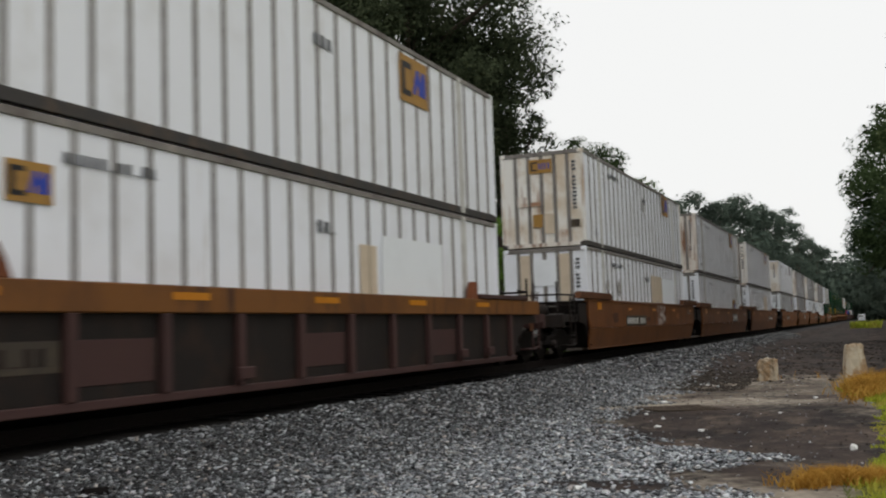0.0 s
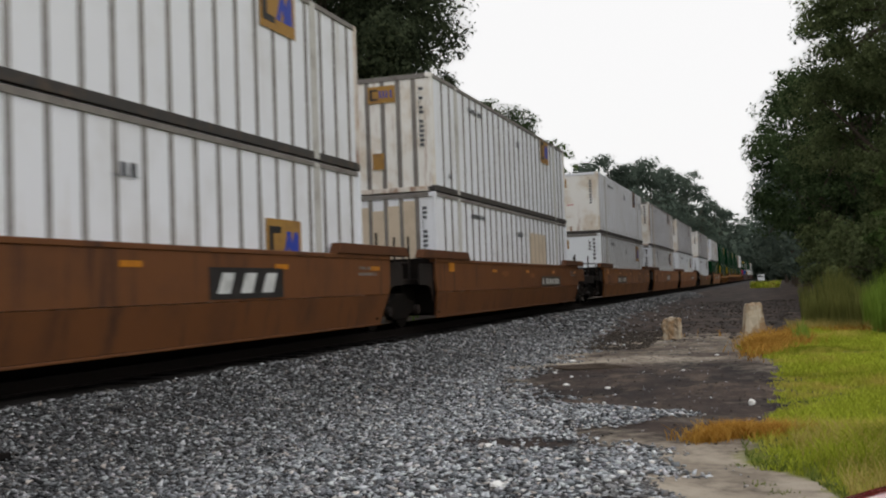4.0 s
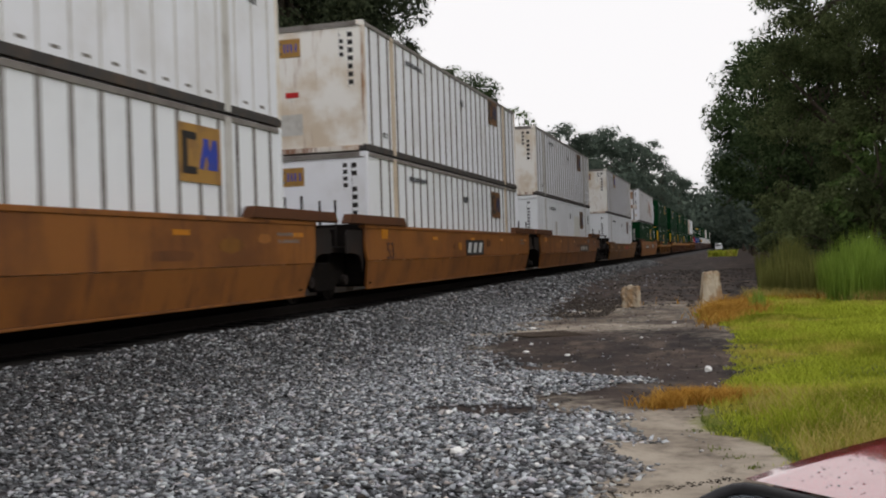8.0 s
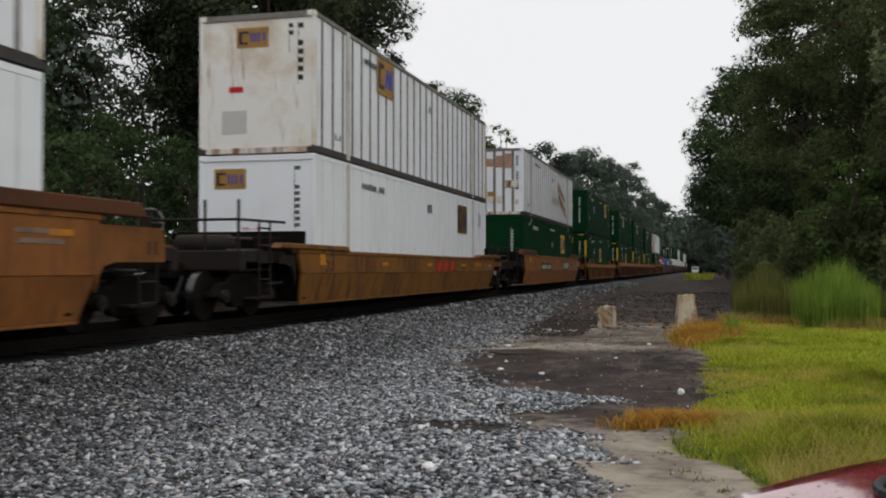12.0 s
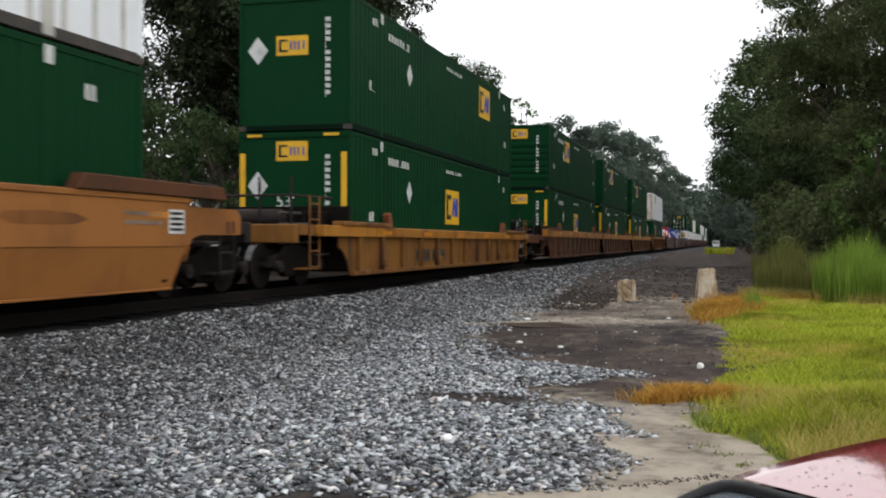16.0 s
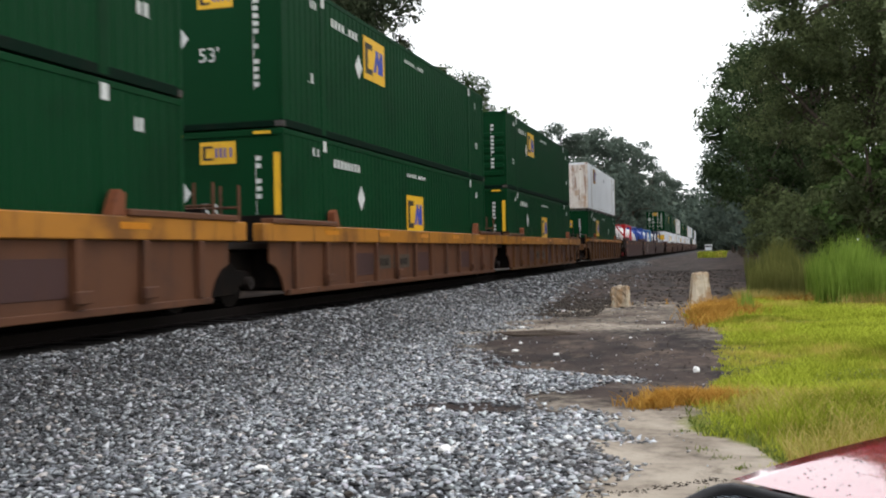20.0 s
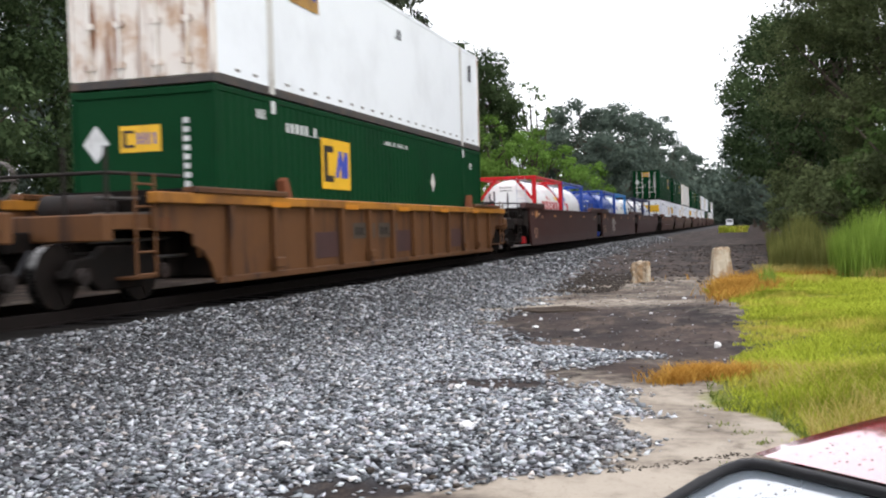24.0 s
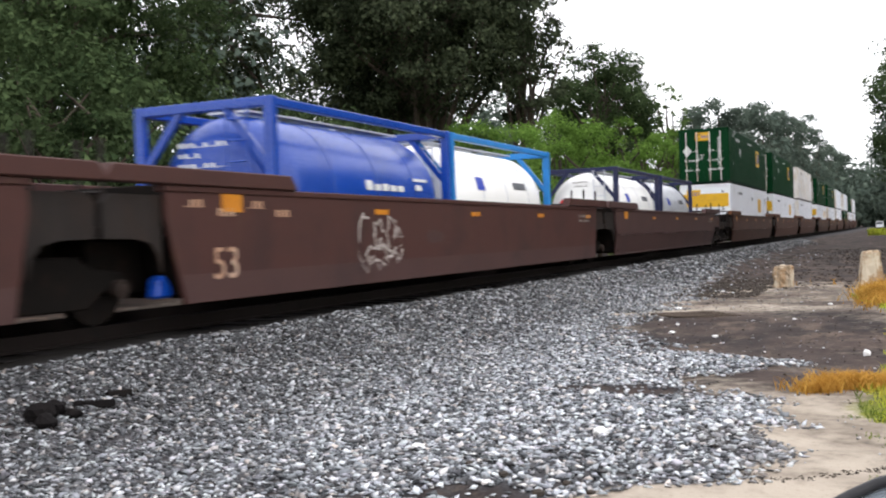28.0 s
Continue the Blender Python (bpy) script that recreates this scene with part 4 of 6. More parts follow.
def side_marks(car, plate, seed, brand, size_mark, reflectors, x, drop=0.0):
    if plate is not None:
        p = decal(car, "number_board", "plate", plate - 0.3, plate + 2.8, 0.83, 1.17, x, "dark board with pale numbers barred out")
        part("marking", bars(seed, 2.8, 0.2, 10), "rib_pale", p, "", (0.006, 0.15, 0.07))
    if brand is not None:
        p = decal(car, "emblem_board", "black", brand, brand + 2.2, 0.835, 1.295, x, "dark emblem board with white shapes")
        g = Geo()
        for k in (0.2, 0.85, 1.5):
            g.prism_x([(k, .08), (k + .34, .08), (k + .5, .38), (k + .16, .38)], 0.006, 0.011)
        part("white_shape", g, "white_mark", p)
    if size_mark:
        lettering("size_mark", "53", 0.55, "dark_brown" if size_mark == 1 else "stripe", car, pose(x + 0.010, -7.85 if size_mark == 2 else -7.35, 0.47 if size_mark == 2 else 0.82) @ ON_SIDE, "painted 53 size mark")
    for i in range(reflectors):
        y = -7.9 + i * 15.8 / max(reflectors - 1, 1)
        decal(car, "reflector", "reflector", y, y + (0.45 if i else 0.42), 1.28 + drop, (1.36 if i else 1.5) + drop, x, "amber reflector")


def tilt(g, fold, k):
    """Leans what lies under a height inwards, towards -x."""
    g.v[:] = [(x - max(fold - z, 0) * k, y, z) for x, y, z in g.v]
    return g


def aprons(car, near_coupled, far_coupled, paint, top, x=1.44, ribbed=False):
    """The side plates over the bogies, cut away below to clear the wheels."""
    for sign, coupled in ((-1, near_coupled), (1, far_coupled)):
        end = 10.1 if ribbed else (9.7 if sign < 0 else 10.6) if coupled else 9.85
        if ribbed and not coupled:
            continue
        line = [(8.93, top - 0.04), (8.93, 0.58), (9.0, 0.80), (9.12, 0.92), (9.35, 0.97), (end, 0.98), (end, top - 0.14), (end - 0.12, top - 0.04)]
        line = [(sign * p, q) for p, q in line][::sign]
        for side in (-1, 1):
            # near and inner plates get the dark colour for dirt and gap shade
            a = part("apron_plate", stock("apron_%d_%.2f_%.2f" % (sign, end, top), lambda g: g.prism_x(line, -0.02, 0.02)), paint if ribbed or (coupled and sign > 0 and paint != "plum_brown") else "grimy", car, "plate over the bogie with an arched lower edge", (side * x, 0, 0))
            if side > 0 and (ribbed or (coupled and sign > 0 and paint != "plum_brown")):
                part("marking", bars(int(end * 10) + sign, 0.34, 0.2, 2), "lower_dirt", a, "", (0.021, sign * (end - 0.3) - 0.17, top - 0.42))


def smooth_well(label, paint, near_coupled, far_coupled, seed, plate=None, brand=None, size_mark=0, band=True, top=1.5):
    """One unit of a well car with smooth steel sides."""
    car = thing("well_car", label, "rail car", "well cars of the train")
    fold = size_mark != 2
    for x in (-1.53, 1.47):
        if fold:
            part("side_plate", stock("well_side_upper_%.2f" % top, lambda g: g.prism_x([(-8.80, 0.80), (8.84, 0.80), (8.92, 1.1), (8.92, top), (-8.92, top), (-8.92, 1.1)], 0, 0.06), 0.006), paint, car, "", (x, 0, 0))
            s = 1 if x > 0 else -1
            part("lower_side_plate", stock("well_side_lower_%d" % s, lambda g: tilt(g.prism_x([(-8.6, 0.23), (8.65, 0.23), (8.84, 0.796), (-8.80, 0.796)], 0, 0.05), 0.796, 0.22 * s), 0.006), paint, car, "inward-leaning lower side plate", (x if s > 0 else x + 0.01, 0, 0))
            part("bottom_edge", stock("well_edge", lambda g: g.box(0, 0.05, -8.6, 8.65, 0.19, 0.227), 0.006), paint, car, "", (x - 0.11 if s > 0 else x + 0.12, 0, 0))
        else:
            part("side_plate", stock("well_side", lambda g: g.prism_x([(-8.62, 0.2), (8.72, 0.2), (8.92, 1.25), (8.92, 1.5), (-8.92, 1.5), (-8.92, 1.2)], 0, 0.06), 0.008), paint, car, "", (x, 0, 0))
        if band and not fold:
            part("dirt_band", stock("well_band", lambda g: g.prism_x([(-8.6, 0.206), (8.7, 0.206), (8.74, 0.54), (-8.7, 0.54)], 0, 0.006)), "lower_dirt" if paint != "plum_brown" else "dark_brown", car, "lower side dulled by road dirt", (x - 0.007 if x < 0 else x + 0.061, 0, 0))
        part("top_rail", stock("well_rail_%.2f" % top, lambda g: g.box(0, 0.16, -8.95, 8.95, top, top + 0.08), 0.012), paint, car, "", (x - 0.02 if x < 0 else x - 0.08, 0, 0))
        for y in (-9.95, 6.25):
            part("end_cap", stock("well_cap_%.2f" % top, lambda g: g.prism_x([(0, top + 0.082), (3.7, top + 0.082), (3.55, top + (0.28 if top > 1.4 else 0.18)), (0.15, top + (0.28 if top > 1.4 else 0.18))], 0, 0.2), 0.015), paint if paint in ("dark_brown", "plum_brown", "amber") else "lower_dirt", car, "raised cap over the well's end", (x - 0.06 if x < 0 else x - 0.08, y, 0))
        for y in (-4.8, -2.4, 0.0, 2.4, 4.8):
            part("stiffener", stock("well_stiffener", lambda g: g.box(0, 0.10, -0.05, 0.05, 0.84, 1.18)), paint, car, "", (x + 0.061 if x < 0 else x - 0.101, y, 0))
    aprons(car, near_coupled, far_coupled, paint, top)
    part("floor_plate", stock("well_floor", lambda g: [g.box(-1.30, 1.30, y, y + 1.1, 0.24, 0.32) for y in (-8.1, -4.0, -0.5, 3.0, 7.0)] and g.box(-1.30, -1.05, -8.1, 8.1, 0.24, 0.28).box(1.05, 1.30, -8.1, 8.1, 0.24, 0.28)), "steel", car)
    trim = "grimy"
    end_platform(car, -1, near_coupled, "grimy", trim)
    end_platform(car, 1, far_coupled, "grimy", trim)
    bogie(car, -10.35 if near_coupled else -10.2)
    if far_coupled:
        bogie(car, 10.35)
    side_marks(car, plate, seed, brand, size_mark, 5, 1.531, top - 1.5)
    if size_mark == 2:
        for i in range(4):
            part("marking", bars(seed + 10 + i, 0.36, 0.1, 4), "stripe", car, "", (1.532, -8.6 + i * 0.62, top - 0.17 - 0.1 * (i % 2)))
    for k in range(2):
        part("marking", bars(seed + 20 + k, 0.9, 0.06, 8), "rib", car, "", (1.532, 7.3, top - 0.2 - 0.12 * k))
    return car


def ribbed_well(label, paint, panel, near_coupled, far_coupled, seed, plate=None, sill=None, low=1.18, top=1.505):
    """One unit of a well car with a box top sill, upright ribs and recessed panels."""
    car = thing("well_car", label, "rail car", "well cars of the train")
    for x in (-1.48, 1.42):
        out = x > 0
        part("side_panel", stock("rib_well_panel_%.2f" % low, lambda g: g.prism_x([(-8.5, 0.22), (8.5, 0.22), (8.62, 0.48), (8.85, 0.68), (9.1, 0.76), (9.1, low), (-9.1, low), (-9.1, 0.76), (-8.85, 0.68), (-8.62, 0.48)], 0, 0.05), 0.006), panel, car, "", (x, 0, 0))
        part("top_sill", stock("rib_well_sill_%.2f_%.2f_%d_%d" % (top, low, near_coupled, far_coupled), lambda g: g.box(0, 0.2, -10.1 if near_coupled else -9.55, 10.1 if far_coupled else 9.55, low, top), 0.015), sill or paint, car, "", (x - 0.1 if not out else x - 0.05, 0, 0))
        part("bottom_sill", stock("rib_well_low", lambda g: g.box(0, 0.1, -8.45, 8.45, 0.17, 0.27), 0.01), paint, car, "", (x - 0.06 if not out else x + 0.01, 0, 0))
        for i in range(12):
            y = -8.1 + i * 16.2 / 11
            part("post", stock("rib_well_post_%.2f" % low, lambda g: g.box(0, 0.1, -0.07, 0.07, 0.271, low - 0.001), 0.01), paint, car, "", (x - 0.101 if not out else x + 0.051, y, 0))
        for y in (-9.2, 6.2):
            part("end_cap", stock("rib_well_cap", lambda g: g.box(0, 0.24, 0, 3.0, 0.001, 0.095), 0.015), paint, car, "raised cap over the well's end", (x - 0.12 if not out else x - 0.06, y, top))
        for y in (-6.05, 6.05):
            part("lock_stand", stock("lock_horn_%d" % (y > 0), lambda g: g.prism_x([(-0.16, 0.001), (0.16, 0.001), (0.14, 0.115), (0.16, 0.295), (0.02, 0.355), (-0.08, 0.195)] if y > 0 else [(0.16, 0.001), (-0.16, 0.001), (-0.14, 0.115), (-0.16, 0.295), (-0.02, 0.355), (0.08, 0.195)], 0, 0.16), 0.012), "lock_rust", car, "rusty container lock horn", (x if not out else x - 0.05, y, top))
        for i in range(5):
            y = -6.8 + i * 3.2
            if out:
                decal(car, "reflector", "reflector", y, y + 0.7, top - 0.17, top - 0.08, 1.571, "amber reflector")
    step = 16.2 / 11
    for i in (2, 5, 8) if low > 1.0 else ():
        part("recessed_plate", stock("recessed_plate", lambda g: g.box(0, 0.012, 0.14, step - 0.14, 0.42, 0.90), 0.004), "dark_brown", car, "dark brown plate between the posts", (1.4705, -8.1 + i * step, 0))
    for i in (1, 4, 9, 10):
        part("bracket", stock("post_bracket", lambda g: g.box(0, 0.07, -0.16, 0.16, 0.34, 0.50), 0.012), paint, car, "", (1.572, -8.1 + i * step, 0))
    part("floor_plate", stock("well_floor", lambda g: g), "steel", car)
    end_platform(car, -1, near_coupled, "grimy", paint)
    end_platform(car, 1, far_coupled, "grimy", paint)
    bogie(car, -10.35 if near_coupled else -10.2)
    if far_coupled:
        bogie(car, 10.35)
    if low > 1.1:
        aprons(car, near_coupled, far_coupled, panel, low + 0.04, 1.445, True)
    if plate is not None:
        for k in (0, 1.45):
            p = decal(car, "number_board", "plate", plate + k, plate + k + 1.25, low - 0.60, low - 0.28, 1.471, "dark board with pale numbers barred out")
            part("marking", bars(seed, 1.0, 0.18, 6), "grimy", p, "", (0.006, 0.12, 0.07))
    return car


# ---- the train, from the head end; s is the near end of each box at the start ----
stock("well_floor", lambda g: [g.box(-1.30, 1.30, y, y + 1.1, 0.24, 0.32) for y in (-8.1, -4.0, -0.5, 3.0, 7.0)] and g.box(-1.30, -1.05, -8.1, 8.1, 0.24, 0.28).box(1.05, 1.30, -8.1, 8.1, 0.24, 0.28))
LOW, HIGH = 0.34, 3.27


def load(s, lower, upper):
    on_train(lower, s + HALF, LOW)
    if upper:
        on_train(upper, s + HALF, HIGH)


W1 = "white ribbed freight container with rust stains"
on_train(ribbed_well("dark ribbed well car with a brown top sill", "dark_brown", "grimy", True, True, 5, -6.5, "amber_rust"), 4.85 + HALF, 0)
load(4.85, ribbed_box(W1 + " and faded patches", seed=11, phase=0.34, side_emblem=2.3, emblem_z=1.95, emblem_size=(0.62, 0.42), patches=((9.6, 10.2, 1.0, 2.0, "tan"), (10.4, 13.0, 0.9, 2.2, "white_new"))),
     ribbed_box(W1, seed=12, side_emblem=11.3, emblem_z=1.85))
on_train(smooth_well("rusty orange well car with smooth sides", "rust_orange", True, False, 20, plate=-4.0, band=False, top=1.56), 28.6 + HALF, 0)
load(28.6, ribbed_box("white ribbed container with tan and white repaint", seed=21, phase=0.19, side_emblem=None, end="white", end_mark=False, end_patches=((-0.36, 0.36, 1.75, 2.55, "white_new"), (-0.77, -0.46, 0.9, 2.7, "tan"), (0.46, 0.77, 0.9, 2.7, "tan")), patches=((9.2, 11.2, 1.2, 2.35, "tan"), (11.25, 13.8, 1.2, 2.3, "white_new"))),
     ribbed_box("white ribbed container with a rusty end wall", seed=22, phase=0.33, end="white_rusty", side_emblem=12.0, end_patches=((-0.78, -0.45, 1.25, 1.55, "rusty_door"), (-0.36, -0.05, 1.25, 1.38, "stripe"), (0.05, 0.36, 0.4, 1.0, "tan"), (0.46, 0.78, 0.15, 0.5, "rusty_door"), (0.88, 1.15, 0.55, 0.78, "plate")), emblem_z=2.0))
on_train(smooth_well("rusty brown-orange well car with a white emblem", "rust_orange", False, False, 30, brand=2.0, band=False), 48.95 + HALF, 0)
load(48.95, ribbed_box("white ribbed container, plain and weathered", seed=31, side_emblem=12.2, emblem_z=0.9),
     ribbed_box("white ribbed container with heavily rusted end wall", seed=32, end="rusty_door", side_emblem=12.2, emblem_z=2.0))
on_train(smooth_well("faded orange well car with smooth sides", "rust_orange", False, True, 40, plate=2.5), 69.7 + HALF, 0)
load(69.7, ribbed_box("white ribbed container with a tan repaint band", seed=41, phase=0.30, end="white", end_mark=False, side_emblem=None, end_patches=((-0.36, -0.05, 0.5, 2.5, "tan"), (-0.77, -0.46, 0.5, 2.6, "tan"), (0.05, 0.36, 0.7, 2.6, "tan"), (0.46, 0.77, 0.5, 2.7, "tan")), patches=((9.8, 12.2, 1.0, 2.3, "tan"),)),
     ribbed_box("white ribbed container with rusty end ribs", seed=42, phase=0.36, end="white_rusty", side_emblem=12.0, emblem_z=2.0))
on_train(smooth_well("orange well car with number board and size mark", "orange", True, False, 50, plate=-4.3, size_mark=1), 94.0 + HALF, 0)
load(94.0, ribbed_box("bright white ribbed container with a clean emblem", body="white_new", end="white_new", seed=51, smooth_end=-0.95, side_emblem=12.65, emblem_z=1.75, dirty=True, posts="rib_pale"),
     plain_box("white container with fine seams and lower slots", "white", "white_rusty", studs=True, seed=52, side_emblem=12.0, emblem_z=2.0, dirty=2))
on_train(smooth_well("faded orange well car with an emblem board", "orange", False, False, 60, brand=-0.6, size_mark=1), 114.5 + HALF, 0)
load(114.5, ribbed_box("white ribbed container with a tan lifting post", body="white_new", end="white", seed=61, smooth_end=-0.95, phase=0.50, side_emblem=12.0, emblem_z=1.75, dirty=2, posts="tan"),
     ribbed_box("white ribbed container with brown stained end", seed=62, smooth_end=-0.95, end="white_rusty", side_emblem=11.9, emblem_z=2.0, dirty=2, posts="tan"))
on_train(smooth_well("orange well car with long number board", "orange", False, True, 70, plate=2.5), 134.75 + HALF, 0)
load(134.75, plain_box("smooth white container with a pale patch", "white_new", "white_new", seed=71, side_emblem=12.0, emblem_z=1.7, dirty=2),
     ribbed_box("white ribbed container with rust-brown end", seed=72, smooth_end=-0.95, end="white_rusty", side_emblem=11.7, emblem_z=1.85, dirty=2))
on_train(smooth_well("amber well car with red lettering band", "amber", True, True, 80, size_mark=1, top=1.18), 159.0 + HALF, 0)
load(159.45, plain_box("smooth clean white container", "white_new", "white_new", seed=81, side_emblem=12.0, emblem_z=1.7, dirty=2),
     ribbed_box("white ribbed container with rust-run end and side", seed=82, smooth_end=-0.45, body="white", end="white_rusty", side_emblem=4.0, emblem_z=1.9, dirty=True))
on_train(smooth_well("orange-tan well car with two dark boards", "tan_orange", True, True, 90, plate=-4.4, brand=2.5, top=1.42), 183.3 + HALF, 0)
load(183.3, green_box("dark green container under a white one", 11.25, 1.4, seed=91, yellow=False, end_z=0.85, size=0, end_dz=0, side_dia=(0.2, 0.15, "rib_pale")),
     ribbed_box("white ribbed container with brown slanted stripes", seed=92, end="white", rib="rib_pale", side_emblem=None, end_mark=False, end_rib="rib"))
on_train(ribbed_well("amber ribbed well car with upright posts", "amber", "amber", True, True, 100, -4.0, "sill_amber", 0.98, 1.20), 207.2 + HALF, 0)
load(207.2, green_box("dark green container with placards and yellow strips", 7.4, 1.05, seed=101), green_box("dark green container with flat end wall", 11.3, 1.65, seed=102, yellow=False, end_z=1.62, size=0))
for k, (s, nc, fc) in enumerate(((231.5, True, False), (251.2, False, False), (271.1, False, True))):
    on_train(ribbed_well("dirty brown ribbed well car with amber sill", ("oxide_orange", "oxide_orange", "tawny")[k], "oxide_orange", nc, fc, 110 + k, -3.8, "sill_amber", 1.13, 1.44), s + HALF, 0)
    load(s, green_box("dark green container with yellow height strips", 7.4, 1.05, seed=120 + 8 * k), green_box("dark green container with a slatted end wall", 4.4, 1.6, slats=k != 1, seed=150 + 8 * k, yellow=False))
on_train(ribbed_well("amber-brown ribbed well car", "tawny", "tawny", True, True, 180, -3.0, "sill_amber", 1.35), 294.9 + HALF, 0)
load(294.9, green_box("dark green container under a rusty white one", 4.0, 1.4, seed=181, yellow=False, end_z=1.9, size=1.02, end_dz=2.06, side_dia=(3.1, 0.2, "rib_pale")),
     plain_box("white container with rust-eaten doors", "white_new", "rusty_door", studs=True, seams=False, seed=182, side_emblem=2.8, emblem_z=1.8, dirty=True, doors=True))
for k, s in enumerate((318.1, 337.9, 357.9)):
    on_train(smooth_well("dark brown well car with smooth sides", ("plum_brown", "plum_brown", "dark_brown")[k], k == 0, k == 2, 190 + k, size_mark=2 if k < 2 else 0), s + HALF, 0)
for s, f, tm, lab, a, b in ((320.05, "red", "tank_white", "white tank in a red frame with red shapes", True, False), (326.2, "blue", "tank_white", "white tank in a blue frame", False, False),
                            (339.7, "blue", "blue", "blue tank in a blue frame with white shapes", False, True), (345.85, "sky_blue", "tank_white", "white tank in a blue frame, open at the end", False, False),
                            (358.6, "navy", "tank_white", "pale tank in a dark navy frame", False, False), (365.1, "navy", "tank_silver", "silver tank in a dark navy frame", False, False)):
    on_train(tank_box(lab, f, tm, int(s), a, b), s + 3.03, LOW)
def graffiti(car, y, z, x):
    """A pale sprayed tag: loops and strokes, no words."""
    for k, (dy, dz, w, h) in enumerate(((0, 0, 0.42, 0.85), (0.5, 0.32, 0.3, 0.42), (0.52, 0.02, 0.34, 0.4), (0.95, 0.2, 0.3, 0.6), (0.2, 0.1, 0.9, 0.25), (1.2, 0.1, 0.25, 0.5))):
        g = Geo().sweep([(x + 0.001, y + dy + w / 2 + w / 2 * math.cos(a * .3927) + 0.05 * math.sin(a * 2.7 + k), z + dz + h / 2 + h / 2 * math.sin(a * .3927) + 0.06 * math.sin(a * 4.1 + 2 * k)) for a in range(3 if k == 0 else 0, 16)], 0.02, 6)
        part("sprayed_stroke", g.mesh("sprayed_stroke", 0, True), "graffiti", car, "pale sprayed paint stroke")


for ob, s, z in MOVING:
    # two coloured spots of unknown nature, built as small added blocks
    for near, paint, words in ((318.1, "red", "small unidentified red piece at the well's corner"), (337.9, "blue", "small unidentified blue piece at the well's corner")):
        if abs(s - near - HALF) < 0.01 and z == 0:
            part("corner_cover", Geo().prism_x([(-8.88, 0.28), (-8.58, 0.28), (-8.60, 0.42), (-8.72, 0.56), (-8.84, 0.50)], 1.14, 1.32).mesh("corner_cover", 0.03), paint, ob, words)
    if abs(s - 337.9 - HALF) < 0.01 and z == 0:
        graffiti(ob, -4.5, 0.42, 1.52)
    if abs(s - 28.6 - HALF) < 0.01 and z == 0:
        graffiti(ob, 0.9, 0.85, 1.52)
    if abs(s - 183.3 - HALF) < 0.01 and z == HIGH:
        for i, (y, h, hi) in enumerate(((2.3, 0.5, 2.3), (2.5, 0.28, 1.7), (2.9, 0.2, 1.35))):
            part("brown_stripe", Geo().prism_x([(y, hi), (y + 2.6, hi - 0.75), (y + 2.6, hi - 0.75 - h * 0.5), (y, hi - h)], 1.2915, 1.2955), "stripe", ob, "faded brown slanted stripe")
        for i in range(4):
            decal(ob, "grey_shape", "rib_pale", 0.2 + 0.6 * i, 0.55 + 0.6 * i, 1.0, 1.35, 1.2915)
        for x, z0, z1 in ((-0.76, 2.16, 2.30), (-0.35, 2.10, 2.45), (0.06, 2.06, 2.58), (0.47, 2.02, 2.66)):
            end_decal(ob, "brown_stripe", "stripe", x, x + 0.29, z0, z1, -8.052, "faded brown stripe")
        for x, z, w, h in ((-0.76, 1.28, 0.3, 0.3), (0.47, 1.18, 0.62, 0.3), (-0.3, 0.5, 0.25, 0.3), (0.08, 0.5, 0.25, 0.3), (0.86, 0.45, 0.22, 0.2)):
            end_decal(ob, "rust_patch", "rusty_door", x, x + w, z, z + h, -8.074, "rusty square patch")
    if abs(s - 183.3 - HALF) < 0.01 and z == 0:
        p = decal(ob, "placard", "white_mark", 8.35, 8.75, 0.98, 1.32, 1.531, "white placard with dark bars")
        for k in range(4):
            part("marking", Geo().box(0.006, 0.009, 0.04, 0.36, 0.04 + 0.075 * k, 0.08 + 0.075 * k), "black", p)
    if abs(s - 28.6 - HALF) < 0.01 and z == LOW:
        for y in (-5.6, -4.1):
            diamond(ob, y, 1.75, 1.2915, 0.24, "rib")
            diamond(ob, y, 1.75, 1.2975, 0.12, "rib_pale")
    if abs(s - 28.6 - HALF) < 0.01 and z == HIGH:
        diamond(ob, 0.3, 1.95, 1.2915, 0.17, "rib")
        diamond(ob, 0.3, 1.95, 1.2975, 0.11, "white")
    if abs(s - 134.75 - HALF) < 0.01 and z == LOW:
        decal(ob, "repaint_patch", "rib_pale", -3.72, -3.32, 1.2, 1.9, 1.3005, "grey patch of repaint", 0.003)
        decal(ob, "repaint_patch", "cream", 1.9, 3.75, 0.25, 2.3, 1.3005, "yellowed repainted panel", 0.003)
    if abs(s - 159.0 - HALF) < 0.01 and z == 0:
        g = Geo()
        for k in (0.0, 0.75):
            g.prism_x([(1.0 + k, .82), (1.34 + k, .82), (1.5 + k, 1.1), (1.16 + k, 1.1)], 1.531, 1.537)
        part("red_shape", g.prism_x([(2.5, .82), (2.84, .82), (3.0, 1.1), (2.66, 1.1)], 1.531, 1.537), "red", ob, "faded red painted shapes")
def paint_patch(car, y, z, w, h, material, seed, top_x=1.531):
    """An uneven patch of touched-up or worn paint."""
    r = random.Random(seed)
    line = [(y + w * (0.5 + 0.5 * math.cos(a * 0.7854) * r.uniform(0.7, 1.1)), z + h * (0.5 + 0.5 * math.sin(a * 0.7854) * r.uniform(0.7, 1.1))) for a in range(8)]
    part("paint_patch", Geo().prism_x(line, top_x, top_x + 0.003), material, car, "uneven patch of worn paint")


